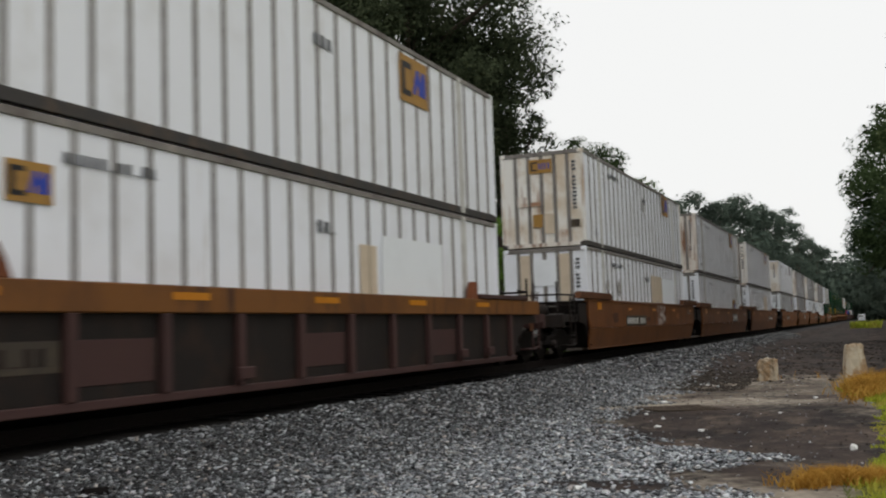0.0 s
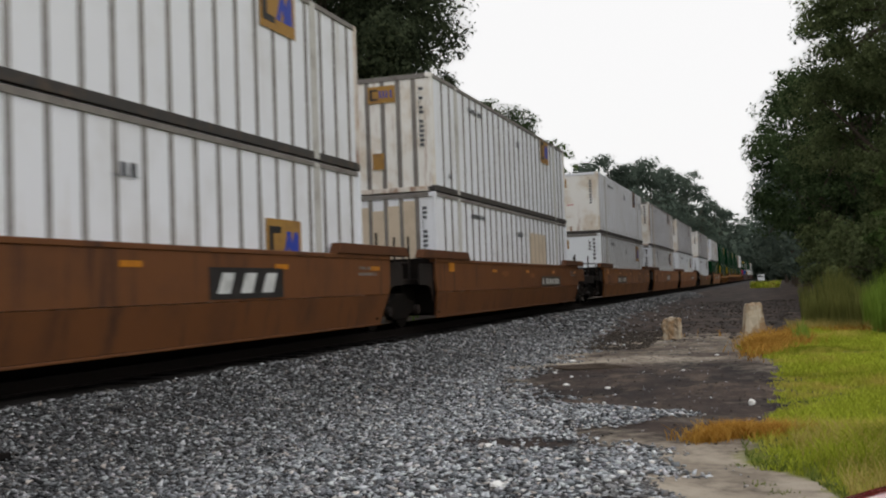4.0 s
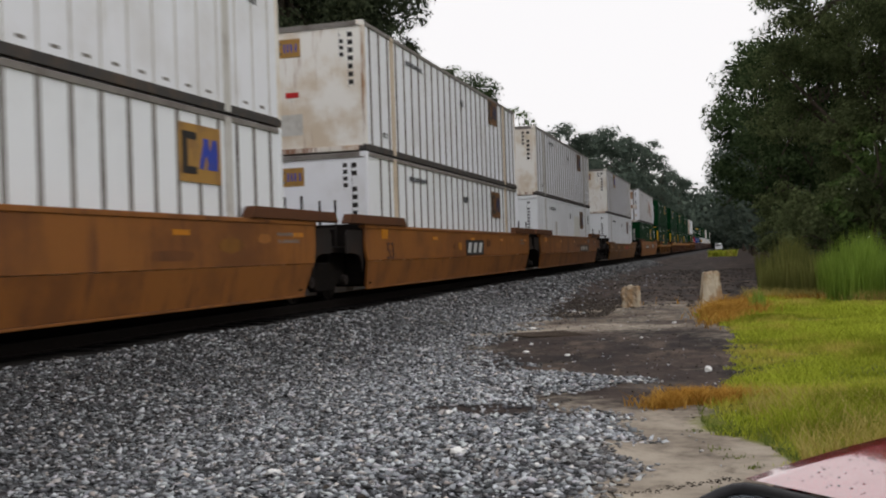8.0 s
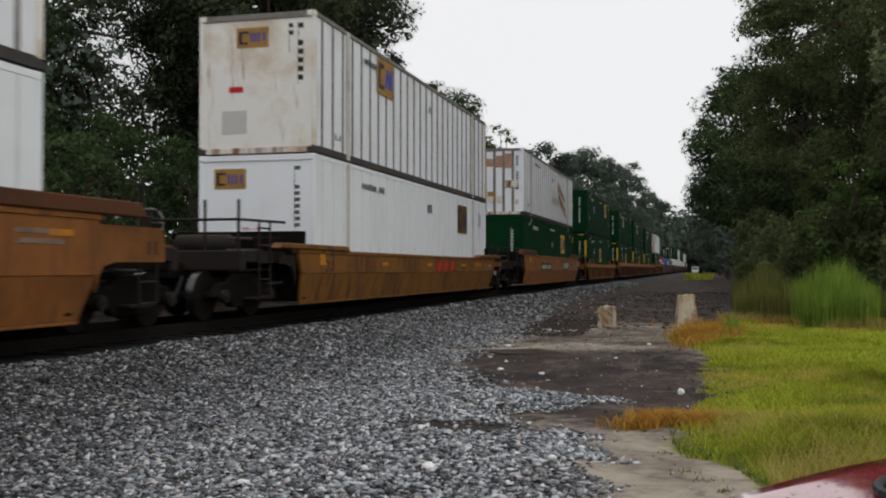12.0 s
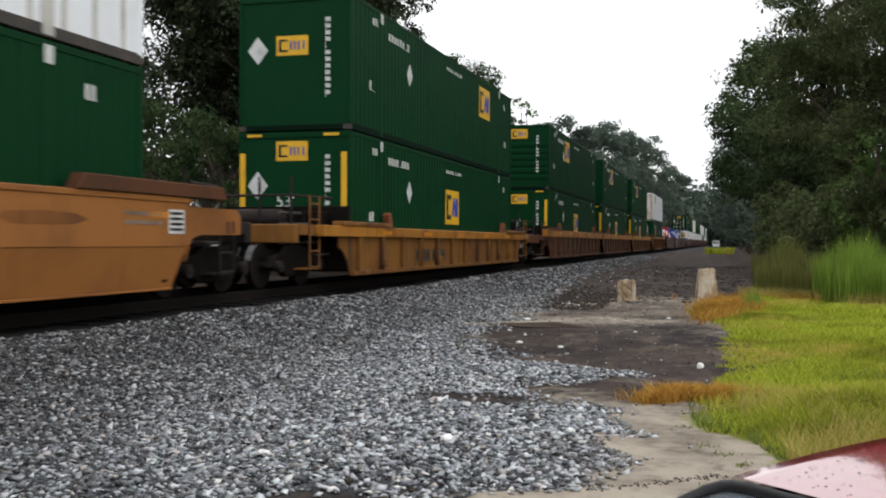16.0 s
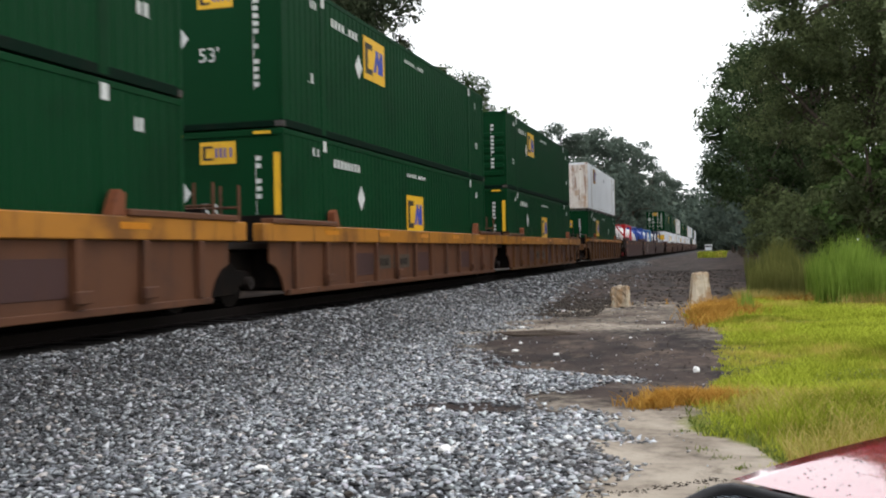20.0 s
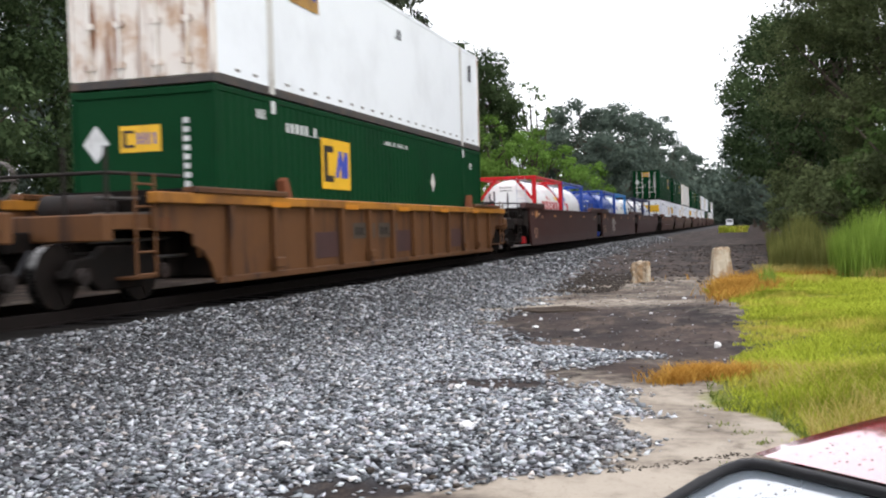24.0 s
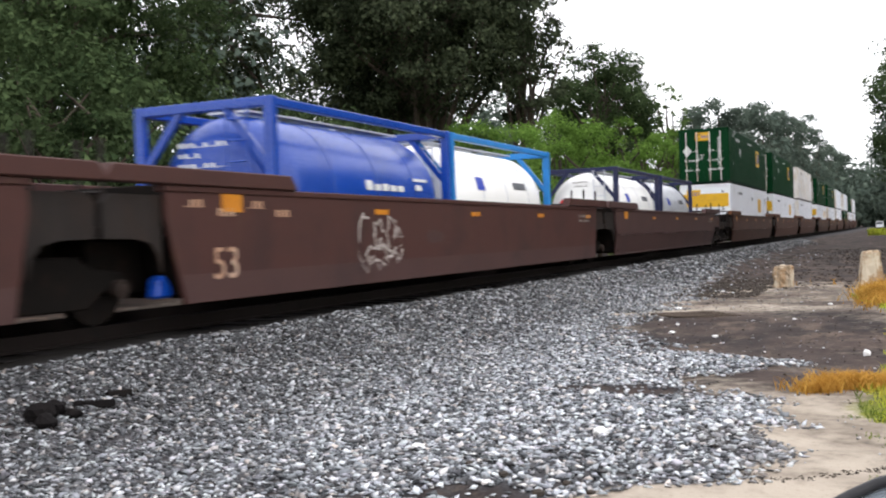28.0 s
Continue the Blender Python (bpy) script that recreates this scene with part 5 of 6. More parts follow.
PATCHES = ((94.0, 5.2, 1.0, 0.9, 0.28, "amber"), (94.0, 3.2, 0.88, 1.5, 0.2, "rust_orange"), (94.0, -1.8, 1.2, 0.8, 0.16, "tan_orange"), (94.0, 6.5, 1.15, 0.6, 0.2, "tan_orange"),
           (114.5, -1.4, 0.95, 0.42, 0.3, "sill_amber"), (114.5, -2.0, 0.98, 0.3, 0.22, "rust_orange"), (114.5, 1.9, 1.05, 0.6, 0.32, "rust_orange"), (114.5, 5.4, 1.2, 1.0, 0.2, "tan_orange"),
           (134.75, -5.2, 1.0, 1.6, 0.3, "tan_orange"), (134.75, 1.0, 1.0, 0.9, 0.22, "rust_orange"), (134.75, 4.9, 1.25, 0.9, 0.24, "rib"),
           (69.7, -3.0, 1.15, 0.9, 0.2, "orange"), (69.7, 0.5, 1.1, 0.8, 0.2, "orange"), (28.6, 4.6, 1.0, 0.8, 0.3, "orange"), (28.6, -6.2, 0.9, 0.9, 0.4, "brown"), (28.6, -1.0, 0.92, 0.5, 0.24, "brown"),
           (159.0, 3.9, 0.86, 0.5, 0.2, "lower_dirt"), (159.0, 5.6, 0.95, 1.3, 0.16, "sill_amber"), (159.0, 8.0, 0.85, 0.6, 0.25, "sill_amber"),
           (183.3, -6.8, 0.9, 0.8, 0.3, "orange"), (183.3, 4.9, 1.05, 1.6, 0.18, "orange"), (318.1, -6.0, 0.8, 0.8, 0.4, "dark_brown"), (318.1, 2.0, 1.0, 1.0, 0.3, "dark_brown"), (337.9, -2.2, 0.75, 0.9, 0.3, "dark_brown"))
for ob, s, z in MOVING:
    for k, (near, y, pz, w, h, mat) in enumerate(PATCHES):
        if z == 0 and abs(s - near - HALF) < 0.01:
            paint_patch(ob, y, pz, w, h, mat, k)
TAIL = [  # near end, coupled near, coupled far, lower, upper
    (381.6, True, False, "band", "green"), (402.0, False, False, "band", "green"), (422.4, False, True, "white", "rusty"),
    (446.5, True, False, "band", "green"), (466.9, False, False, "white", "green"), (487.3, False, True, "white", "white"),
    (511.4, True, False, "green", "white"), (531.8, False, False, "white", "green"), (552.2, False, True, "white", "white")]
for k, (s, nc, fc, lo, up) in enumerate(TAIL):
    on_train(smooth_well("brown well car with smooth sides", "brown", nc, fc, 230 + k), s + HALF, 0)
    pair = []
    for kind, j in ((lo, 0), (up, 1)):
        if kind == "band":
            pair.append(banded_box("white container with yellow panels", seed=300 + 10 * k))
        elif kind == "green":
            pair.append(green_box("dark green container with doors towards the head", 11.0, 1.4, doors=True, seed=400 + 10 * k, yellow=False))
        else:
            pair.append(plain_box("weathered white container with plain sides", "white_rusty" if kind == "rusty" else "white", "white_rusty", seed=500 + 10 * k + j, side_emblem=None))
    load(s, *pair)


# ---- ground, one sheet to the horizon ----
GRAVEL = ([-400, -10, 3, 4.5, 5.0, 5.5, 6.0, 6.4, 7.5, 8.4, 9.4, 10.2, 10.7, 11.3, 12.0, 12.4, 12.9, 15, 17, 20.5, 25, 30, 36, 44, 60, 400], [-6.2, -6.0, -4.6, -3.3, -2.75, -2.3, -1.75, -1.2, -0.8, -0.75, -1.35, -2.0, -2.25, -1.5, -1.25, -1.9, -3.2, -4.3, -4.7, -4.7, -4.9, -5.3, -5.7, -6.1, -6.3, -6.5])
TURF = ([-400, 3, 5, 6.8, 7.2, 7.6, 8.2, 8.65, 8.9, 9.6, 10.3, 10.9, 11.4, 12.4, 19, 21, 23, 26, 28, 31, 34, 60, 400], [6, 2.5, 1.3, 0.65, 0.42, 0.28, 0.3, 0.0, -0.22, -0.3, -0.35, -0.2, -0.1, -0.05, -0.03, -0.25, -0.8, -0.65, 0.05, 0.9, 2.2, 3.0, 3.0])
MUDS = ((-1.9, 15.0, 3.0, 5.0, 1.0), (-1.1, 11.7, 1.3, 1.5, 1.0), (-2.25, 9.45, 1.0, 0.40, 0.9), (-2.1, 5.4, 0.62, 0.36, 0.5), (-2.4, 34.0, 3.4, 6.0, 1.0), (-3.6, 21.0, 0.9, 1.4, 0.5), (-2.3, 24.2, 4.2, 4.5, 0.42), (-0.8, 21.8, 1.5, 0.8, 0.62), (-4.1, 28.0, 0.9, 2.4, 0.9),
        (-0.9, 5.2, 0.35, 0.15, 0.7), (-4.4, 3.9, 0.5, 0.3, 0.5))


def rise(x, y):
    """Height of the ground: the ballast bank under the track, and small unevenness."""
    d = np.abs(x - SIDE)
    bank = 0.46 * np.clip((3.7 - d) / 1.95, 0, 1)
    soft = 0.03 * np.sin(x * 1.7 + y * 0.6) * np.sin(y * 0.9 - x * 0.4) + 0.012 * np.sin(x * 5.1) * np.sin(y * 4.3 + x)
    fade = np.clip(1 - np.hypot(x + 2, y - 15) / 90, 0, 1)
    apron = 0.06 * np.clip((np.interp(y, *GRAVEL) - x) / 0.5, 0, 1) * np.clip((x + 30) / 10, 0, 1)
    return bank + soft * fade + apron


def axis(fine0, fine1, step, near, far):
    mid = list(np.arange(fine0, fine1 + 1e-6, step))
    return np.array(sorted({-v for v in near if -v < fine0} | {round(float(m), 3) for m in mid} | {v for v in far if v > fine1}))


gx = axis(-14, 10, 0.2, (3000, 900, 300, 120, 60, 35, 24, 18, 15), (12, 15, 20, 30, 60, 150, 600, 3000))
gy = axis(-4, 36, 0.2, (3000, 900, 300, 120, 50, 25, 12, 7), (38, 42, 47, 53, 60, 70, 85, 100, 130, 170, 230, 320, 600, 3000))
GX, GY = np.meshgrid(gx, gy)
GZ = rise(GX, GY)
wob = 0.22 * np.sin(GY * 2.3 + 1.3 * np.sin(GX * 1.9)) + 0.12 * np.sin(GY * 5.7 + GX * 3.0)
m_gravel = np.clip((np.interp(GY, *GRAVEL) + wob - GX) / 0.5 + 0.5, 0, 1) * (GX > -14.5)
m_turf = np.clip((GX - np.interp(GY, *TURF) + 0.5 * wob) / 0.4 + 0.4, 0, 1)
m_mud = np.zeros_like(GX)
for cx, cy, rx, ry, k in MUDS:
    m_mud = np.maximum(m_mud, k * np.clip(2.0 - 1.6 * np.hypot((GX - cx + 0.5 * wob) / rx, (GY - cy) / ry), 0, 1))
m_mud = np.maximum(m_mud, np.clip((GY - 28.2) / 2.5, 0, 0.95) * (GX < 3.5))
m_mud = np.where((m_gravel > 0.5) & ((np.abs(GX + 2.3) > 1.3) | (GY > 10.6)), m_mud * np.clip(2 - 2 * m_gravel, 0, 1), m_mud)
m_under_train = np.clip((1.85 - np.abs(GX - SIDE)) / 0.3, 0, 1)   # train's shade on oily ballast, painted as one dark mask
m_mud = np.maximum(m_mud, np.clip((-12.0 - GX) / 0.8, 0, 0.9))   # dark mud colour left of the track, under the trees
m_mud = np.maximum(m_mud, np.clip((GY - 36) / 4, 0, 0.85) * (GX > 2.5))
ny, nx = GX.shape
idx = np.arange(nx * ny).reshape(ny, nx)
faces = np.stack([idx[:-1, :-1], idx[:-1, 1:], idx[1:, 1:], idx[1:, :-1]], -1).reshape(-1, 4)


def quick_mesh(name, verts, faces):
    """A mesh from arrays; all faces have the same number of corners."""
    me = bpy.data.meshes.new(name)
    k = faces.shape[1]
    me.vertices.add(len(verts))
    me.vertices.foreach_set("co", np.asarray(verts, np.float32).ravel())
    me.loops.add(faces.size)
    me.loops.foreach_set("vertex_index", faces.astype(np.int32).ravel())
    me.polygons.add(len(faces))
    me.polygons.foreach_set("loop_start", np.arange(0, faces.size, k, dtype=np.int32))
    me.update(calc_edges=True)
    me.validate()
    me.materials.append(None)
    return me


gm = quick_mesh("ground", np.stack([GX, GY, GZ], -1).reshape(-1, 3), faces)
soil = gm.color_attributes.new("soil", "FLOAT_COLOR", "POINT")
soil.data.foreach_set("color", np.stack([m_gravel, m_turf, m_mud, m_under_train], -1).astype(np.float32).ravel())
gm.shade_smooth()
tagged(part("ground", gm, "ground"), "sandy ground with gravel, mud and turf", "ground", kind="structure")

# ---- track ----
track = thing("railway_track", "single railway track with steel rails on timber ties", "railway track", kind="structure")
for x in (-0.755, 0.755):
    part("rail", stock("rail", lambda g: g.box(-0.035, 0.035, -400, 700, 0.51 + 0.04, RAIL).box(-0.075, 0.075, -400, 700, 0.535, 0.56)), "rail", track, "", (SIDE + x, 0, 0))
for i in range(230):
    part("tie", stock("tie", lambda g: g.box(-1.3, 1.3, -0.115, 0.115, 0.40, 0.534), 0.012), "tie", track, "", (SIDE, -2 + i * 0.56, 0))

# ---- crushed stone ----
rng = np.random.default_rng(4)


def stones(name, n, x0, x1, y0, y1, size, spill=0.0, label=""):
    px, py = rng.uniform(x0, x1, n * 3), rng.uniform(y0, y1, n * 3)
    edge = np.interp(py, *GRAVEL) + 0.22 * np.sin(py * 2.3 + 1.3 * np.sin(px * 1.9)) + 0.12 * np.sin(py * 5.7 + px * 3.0)
    keep = (px < edge + spill * rng.random(n * 3) ** 3)
    mud = np.zeros(n * 3)
    for cx, cy, rx, ry, k in MUDS[2:4]:
        mud = np.maximum(mud, np.hypot((px - cx) / rx, (py - cy) / ry) < 0.9)
    keep &= (mud < 0.5) | (rng.random(n * 3) < 0.07)
    px, py = px[keep][:n], py[keep][:n]
    n = len(px)
    r = size * rng.uniform(0.55, 1.35, n)
    pz = rise(px, py) + r * rng.uniform(-0.1, 0.6, n)
    base = np.array([(1, 0, 0), (0, 1, 0), (-1, 0, 0), (0, -1, 0), (0, 0, 1), (0, 0, -1)], float)
    v = base[None] * rng.uniform(0.5, 1.35, (n, 6, 1)) + rng.uniform(-0.38, 0.38, (n, 6, 3))
    v[..., 0] *= rng.uniform(0.95, 1.75, n)[:, None]   # long slabs and stubby chips
    v[..., 2] *= rng.uniform(0.55, 1.25, n)[:, None]
    a, b = rng.uniform(0, 6.28, n), rng.uniform(-0.75, 0.75, n)
    ca, sa, cb, sb = np.cos(a), np.sin(a), np.cos(b), np.sin(b)
    rx = v[..., 0] * ca[:, None] - v[..., 1] * sa[:, None]
    ry = v[..., 0] * sa[:, None] + v[..., 1] * ca[:, None]
    rz = v[..., 2] * 0.45
    ry, rz = ry * cb[:, None] - rz * sb[:, None], ry * sb[:, None] + rz * cb[:, None]
    co = np.stack([rx, ry, rz], -1) * r[:, None, None] + np.stack([px, py, pz], -1)[:, None]
    f = np.array([(0, 1, 4), (1, 2, 4), (2, 3, 4), (3, 0, 4), (1, 0, 5), (2, 1, 5), (3, 2, 5), (0, 3, 5)])
    fs = (f[None] + 6 * np.arange(n)[:, None, None]).reshape(-1, 3)
    tagged(part(name, quick_mesh(name, co.reshape(-1, 3), fs), "ballast"), label, "gravel", kind="stuff")


stones("ballast_gravel", 56000, -7.3, -0.2, 2.0, 13.0, 0.0255, 0.3, "grey crushed granite gravel beside the track")
stones("ballast_gravel", 24000, -7.3, -1.2, 13.0, 28.0, 0.03, 0.9, "grey crushed granite gravel beside the track")
stones("ballast_gravel", 9000, -7.3, -4.0, 28.0, 90.0, 0.05, 0.5, "grey crushed granite gravel beside the track")
stones("ballast_gravel", 5000, -7.35, -4.6, -8.0, 2.0, 0.034, 0.3, "grey crushed granite gravel beside the track")


def debris(n, x0, x1, y0, y1, size, material, label):
    px, py = rng.uniform(x0, x1, n), rng.uniform(y0, y1, n)
    keep = px > np.interp(py, *GRAVEL)
    px, py = px[keep], py[keep]
    n = len(px)
    r = size * rng.uniform(0.4, 1.3, n)
    base = np.array([(1, 0, 0), (0, 1, 0), (-1, 0, 0), (0, -1, 0), (0, 0, 0.6), (0, 0, -0.4)], float)
    v = base[None] * rng.uniform(0.5, 1.3, (n, 6, 1)) + rng.uniform(-0.2, 0.2, (n, 6, 3))
    co = v * r[:, None, None] + np.stack([px, py, rise(px, py) + 0.15 * r], -1)[:, None]
    f = np.array([(0, 1, 4), (1, 2, 4), (2, 3, 4), (3, 0, 4), (1, 0, 5), (2, 1, 5), (3, 2, 5), (0, 3, 5)])
    tagged(part("loose_chips", quick_mesh("loose_chips", co.reshape(-1, 3), (f[None] + 6 * np.arange(n)[:, None, None]).reshape(-1, 3)), material), label, "gravel", kind="stuff")


debris(650, -4.8, 0.0, 7.0, 30.0, 0.018, "ballast", "loose stone chips scattered on the mud")
debris(900, -4.8, 0.2, 9.5, 30.0, 0.02, "clod", "crumbs of dark earth scattered on the ground")
debris(1500, -5.0, 2.0, 26.0, 70.0, 0.06, "clod", "crumbs of dark earth along the dirt road")
debris(260, -5.4, -3.4, 22.0, 60.0, 0.05, "ballast", "loose stone chips along the dirt road")
debris(1200, -4.9, -2.9, 23.5, 31.0, 0.05, "clod", "low heap of dark earth crumbs beside the gravel")
for k in range(7):
    debris(26, -0.86 + 0.125 * k, -0.74 + 0.125 * k, 6.34 + 0.095 * k, 6.46 + 0.095 * k, 0.010, "clod", "crumbs of earth along a tyre track")


# ---- grass ----
def blades(name, px, py, h, w, lean, material, label, category="grass"):
    n = len(px)
    a = rng.uniform(0, 6.28, n)
    la = rng.uniform(0, 6.28, n)
    pz = rise(px, py)
    ux, uy = np.cos(a) * w, np.sin(a) * w
    tx, ty = np.cos(la) * lean * h, np.sin(la) * lean * h
    b0 = np.stack([px - ux, py - uy, pz - 0.01], -1)
    b1 = np.stack([px + ux, py + uy, pz - 0.01], -1)
    m0 = np.stack([px - ux * .8 + tx * .35, py - uy * .8 + ty * .35, pz + h * .6], -1)
    m1 = np.stack([px + ux * .8 + tx * .35, py + uy * .8 + ty * .35, pz + h * .6], -1)
    t0 = np.stack([px + tx, py + ty, pz + h], -1)
    co = np.stack([b0, b1, m1, m0, t0], 1).reshape(-1, 3)
    fs = (np.array([(0, 1, 2), (0, 2, 3), (3, 2, 4)])[None] + 5 * np.arange(n)[:, None, None]).reshape(-1, 3)
    return tagged(part(name, quick_mesh(name, co, fs), material), label, category, kind="stuff")


n = 290000
qx, qy = rng.uniform(-1, 12, n), 4.5 + 25.5 * rng.random(n) ** 1.15
turf = np.interp(qy, *TURF)
ragged = 0.10 * np.sin(qy * 6.1 + 2.0 * np.sin(qy * 2.3)) + 0.06 * np.sin(qy * 15.0)
far_edge = np.interp(qx, [-1, 0.5, 1.0, 2.0, 3.0, 5.0, 12.0], [31, 30, 29.4, 28.6, 27.6, 27.2, 27.5])
keep = (qx > turf + ragged + np.abs(rng.normal(0, 0.05, n))) & (qx < 1.5 + 0.27 * qy) & (qy < far_edge + rng.normal(0, 0.25, n))
hollow = np.hypot((qx - 2.6) / 1.6, (qy - 21.5) / 0.9) < 1 + 0.3 * np.sin(qx * 5)
qx, qy, inside = qx[keep], qy[keep], (qx - turf)[keep]
tall = 0.7 + 0.3 * np.sin(qx * 1.3 + qy * 0.7) + 0.25 * np.sin(qx * 3.7 - qy * 2.1)
low = np.where(hollow[keep], 0.4, 1.0)
blades("grass", qx, qy, rng.uniform(0.06, 0.20, len(qx)) * np.clip(tall, 0.35, 1.25) * low * np.clip(0.45 + inside * 0.7, 0.45, 1), 0.0020 + 0.00045 * qy, 0.75, "grass", "bright green uncut grass at the ground's edge")
sx, sy = rng.uniform(0.1, 4.5, 26000), rng.uniform(5.0, 11.5, 26000)
keep = (sx > np.interp(sy, *TURF) + 0.15) & (np.sin(sx * 2.1 + sy * 1.3) + np.sin(sy * 2.7 - sx) + 0.75 * (9.0 - sy) + rng.normal(0, 0.9, 26000) > 0.1)
blades("straw_grass", sx[keep], sy[keep], rng.uniform(0.08, 0.22, keep.sum()), 0.0034, 0.8, "straw", "straw-coloured dry stalks among the grass")
sx = rng.uniform(0.3, 9.0, 5000)
sy = np.interp(sx, [0.3, 1.0, 2.0, 3.0, 5.0, 9.0], [30, 29.4, 28.6, 27.6, 27.2, 27.5]) + rng.normal(-0.1, 0.35, 5000)
blades("straw_grass", sx, sy, rng.uniform(0.12, 0.42, 5000), 0.008, 0.5, "straw", "dry straw-coloured fringe before the reeds")
dx, dy = [], []
for cx, cy, rx, ry, k in ((-0.38, 10.4, 0.30, 0.20, 1900), (-0.72, 10.1, 0.22, 0.16, 330), (-0.05, 10.6, 0.25, 0.22, 500), (-0.25, 23.6, 0.45, 2.6, 3200), (0.25, 25.0, 0.5, 1.6, 1200), (2.4, 27.9, 2.6, 0.6, 900)):
    dx.append(cx + rx * rng.normal(0, 0.5, k))
    dy.append(cy + ry * rng.normal(0, 0.5, k))
dx, dy = np.concatenate(dx), np.concatenate(dy)
blades("dry_grass", dx, dy, rng.uniform(0.05, 0.17, len(dx)) * np.clip(dy / 14, 1, 1.9), 0.0022 + 0.0004 * dy, 0.9, "dry_grass", "dry orange grass clumps on the turf's edge")
ex = np.concatenate([rng.uniform(-0.35, 1.0, 520), rng.uniform(0.2, 3.0, 500)])
ey = np.interp(ex, [-0.35, -0.22, 0.05, 0.3, 0.45, 0.75, 1.3, 3.0], [9.5, 8.9, 8.65, 8.0, 7.2, 6.7, 5.2, 5.0]) + np.abs(rng.normal(0, 0.3, len(ex))) + 0.15 * np.sin(ex * 11)
blades("edge_grass", ex, ey, rng.uniform(0.02, 0.085, len(ex)), 0.0045, 0.9, "edge_grass", "dark green grass tufts along the sand's edge")
for x0, x1, y0, y1, k, hi, mat, lab in ((0.8, 2.7, 31.4, 34.4, 3600, 2.35, "olive", "olive-brown tall grass before the trees"), (2.35, 4.25, 27.2, 30.4, 4200, 2.45, "reed", "tall bright green reeds before the trees"),
                                        (4.3, 9.0, 28.0, 32.0, 3200, 1.9, "edge_grass", "dark green tall grass before the trees"), (0.35, 0.75, 24.6, 25.4, 160, 0.75, "reed", "tuft of tall green grass beside the bollard")):
    qx, qy = rng.uniform(x0, x1, k), rng.uniform(y0, y1, k)
    mid = np.clip(1.25 - 0.75 * np.hypot((qx - (x0 + x1) / 2) / (x1 - x0) * 2, (qy - (y0 + y1) / 2) / (y1 - y0) * 2), 0.68, 1)
    blades("reeds", qx, qy, rng.uniform(0.5, 1.0, k) * hi * mid * (0.85 + 0.15 * np.sin(qx * 5.1 + 0.4) * np.sin(qy * 2.2)), 0.010, 0.13, mat, lab, "reeds")

qx, qy = rng.uniform(-3.2, 0.8, 700), rng.uniform(148, 168, 700)
blades("weeds", qx, qy, rng.uniform(0.5, 1.1, 700), 0.07, 0.5, "grass", "bright weeds far down the dirt road", "weeds")


# ---- trees ----
def leaf_quads(centres, size, outward, seed, slim=0.5):
    r = np.random.default_rng(seed)
    n = len(centres)
    up = outward + 0.45 * r.normal(size=(n, 3))
    up[:, 2] += 0.25
    up /= np.linalg.norm(up, axis=1)[:, None]
    u = r.normal(size=(n, 3))
    u[:, 2] -= 0.3
    u -= up * np.sum(u * up, axis=1)[:, None]
    u /= np.linalg.norm(u, axis=1)[:, None] + 1e-9
    w = np.cross(u, up)
    w /= np.linalg.norm(w, axis=1)[:, None] + 1e-9
    s = (size * r.uniform(0.55, 1.4, n))[:, None]
    co = np.stack([centres - u * s, centres + u * s * 0.7 + w * s * slim * 1.3, centres + u * s * 0.7 - w * s * slim * 1.3], 1).reshape(-1, 3)
    return co, np.arange(3 * n).reshape(-1, 3)


def crown(seed, height, radius, base, clumps, leaf, thick=1.0, flat=1.0):
    """Leaves on twig ends, gathered in uneven clumps over a broad crown."""
    r = np.random.default_rng(seed)
    cs, outs = [], []
    mid = (height + base) / 2
    spots = []
    for i in range(clumps):
        z = 1 - 2 * (i + 0.5) / clumps
        a = i * 2.39996 + r.normal() * 0.3
        d = np.array([math.cos(a) * math.sqrt(1 - z * z), math.sin(a) * math.sqrt(1 - z * z), z])
        k = r.uniform(0.66, 0.88) if i % 3 else r.uniform(0.3, 0.65)
        c = np.array([d[0] * radius * k, d[1] * radius * k, mid + d[2] * (height - base) / 2 * k * flat])
        cr = radius * r.uniform(0.19, 0.34)
        spots.append((c, cr))
        n = int(thick * 44 * (cr / leaf) ** 2 / 9)
        twigs = int(r.integers(13, 22))
        t = r.normal(size=(twigs, 3)) + 0.5 * d
        t[:, 2] += 0.35
        t /= np.linalg.norm(t, axis=1)[:, None]
        ends = t * cr * r.uniform(0.35, 0.92, twigs)[:, None] * np.array([1, 1, 0.8])
        size = cr * r.uniform(0.26, 0.50, twigs)
        pick = r.choice(twigs, n, p=size ** 2 / np.sum(size ** 2))
        p = r.normal(size=(n, 3))
        p /= np.linalg.norm(p, axis=1)[:, None]
        rad = (1.08 - 0.55 * r.random(n) ** 2)[:, None]
        q = ends[pick] + p * rad * size[pick][:, None] * np.array([1.1, 1.1, 0.6])
        q[:, 2] -= 0.25 * size[pick] * r.random(n) ** 2
        cs.append(c + q)
        o = 0.75 * p + 0.55 * t[pick]
        outs.append(o / (np.linalg.norm(o, axis=1)[:, None] + 1e-9))
    return np.concatenate(cs), np.concatenate(outs), spots


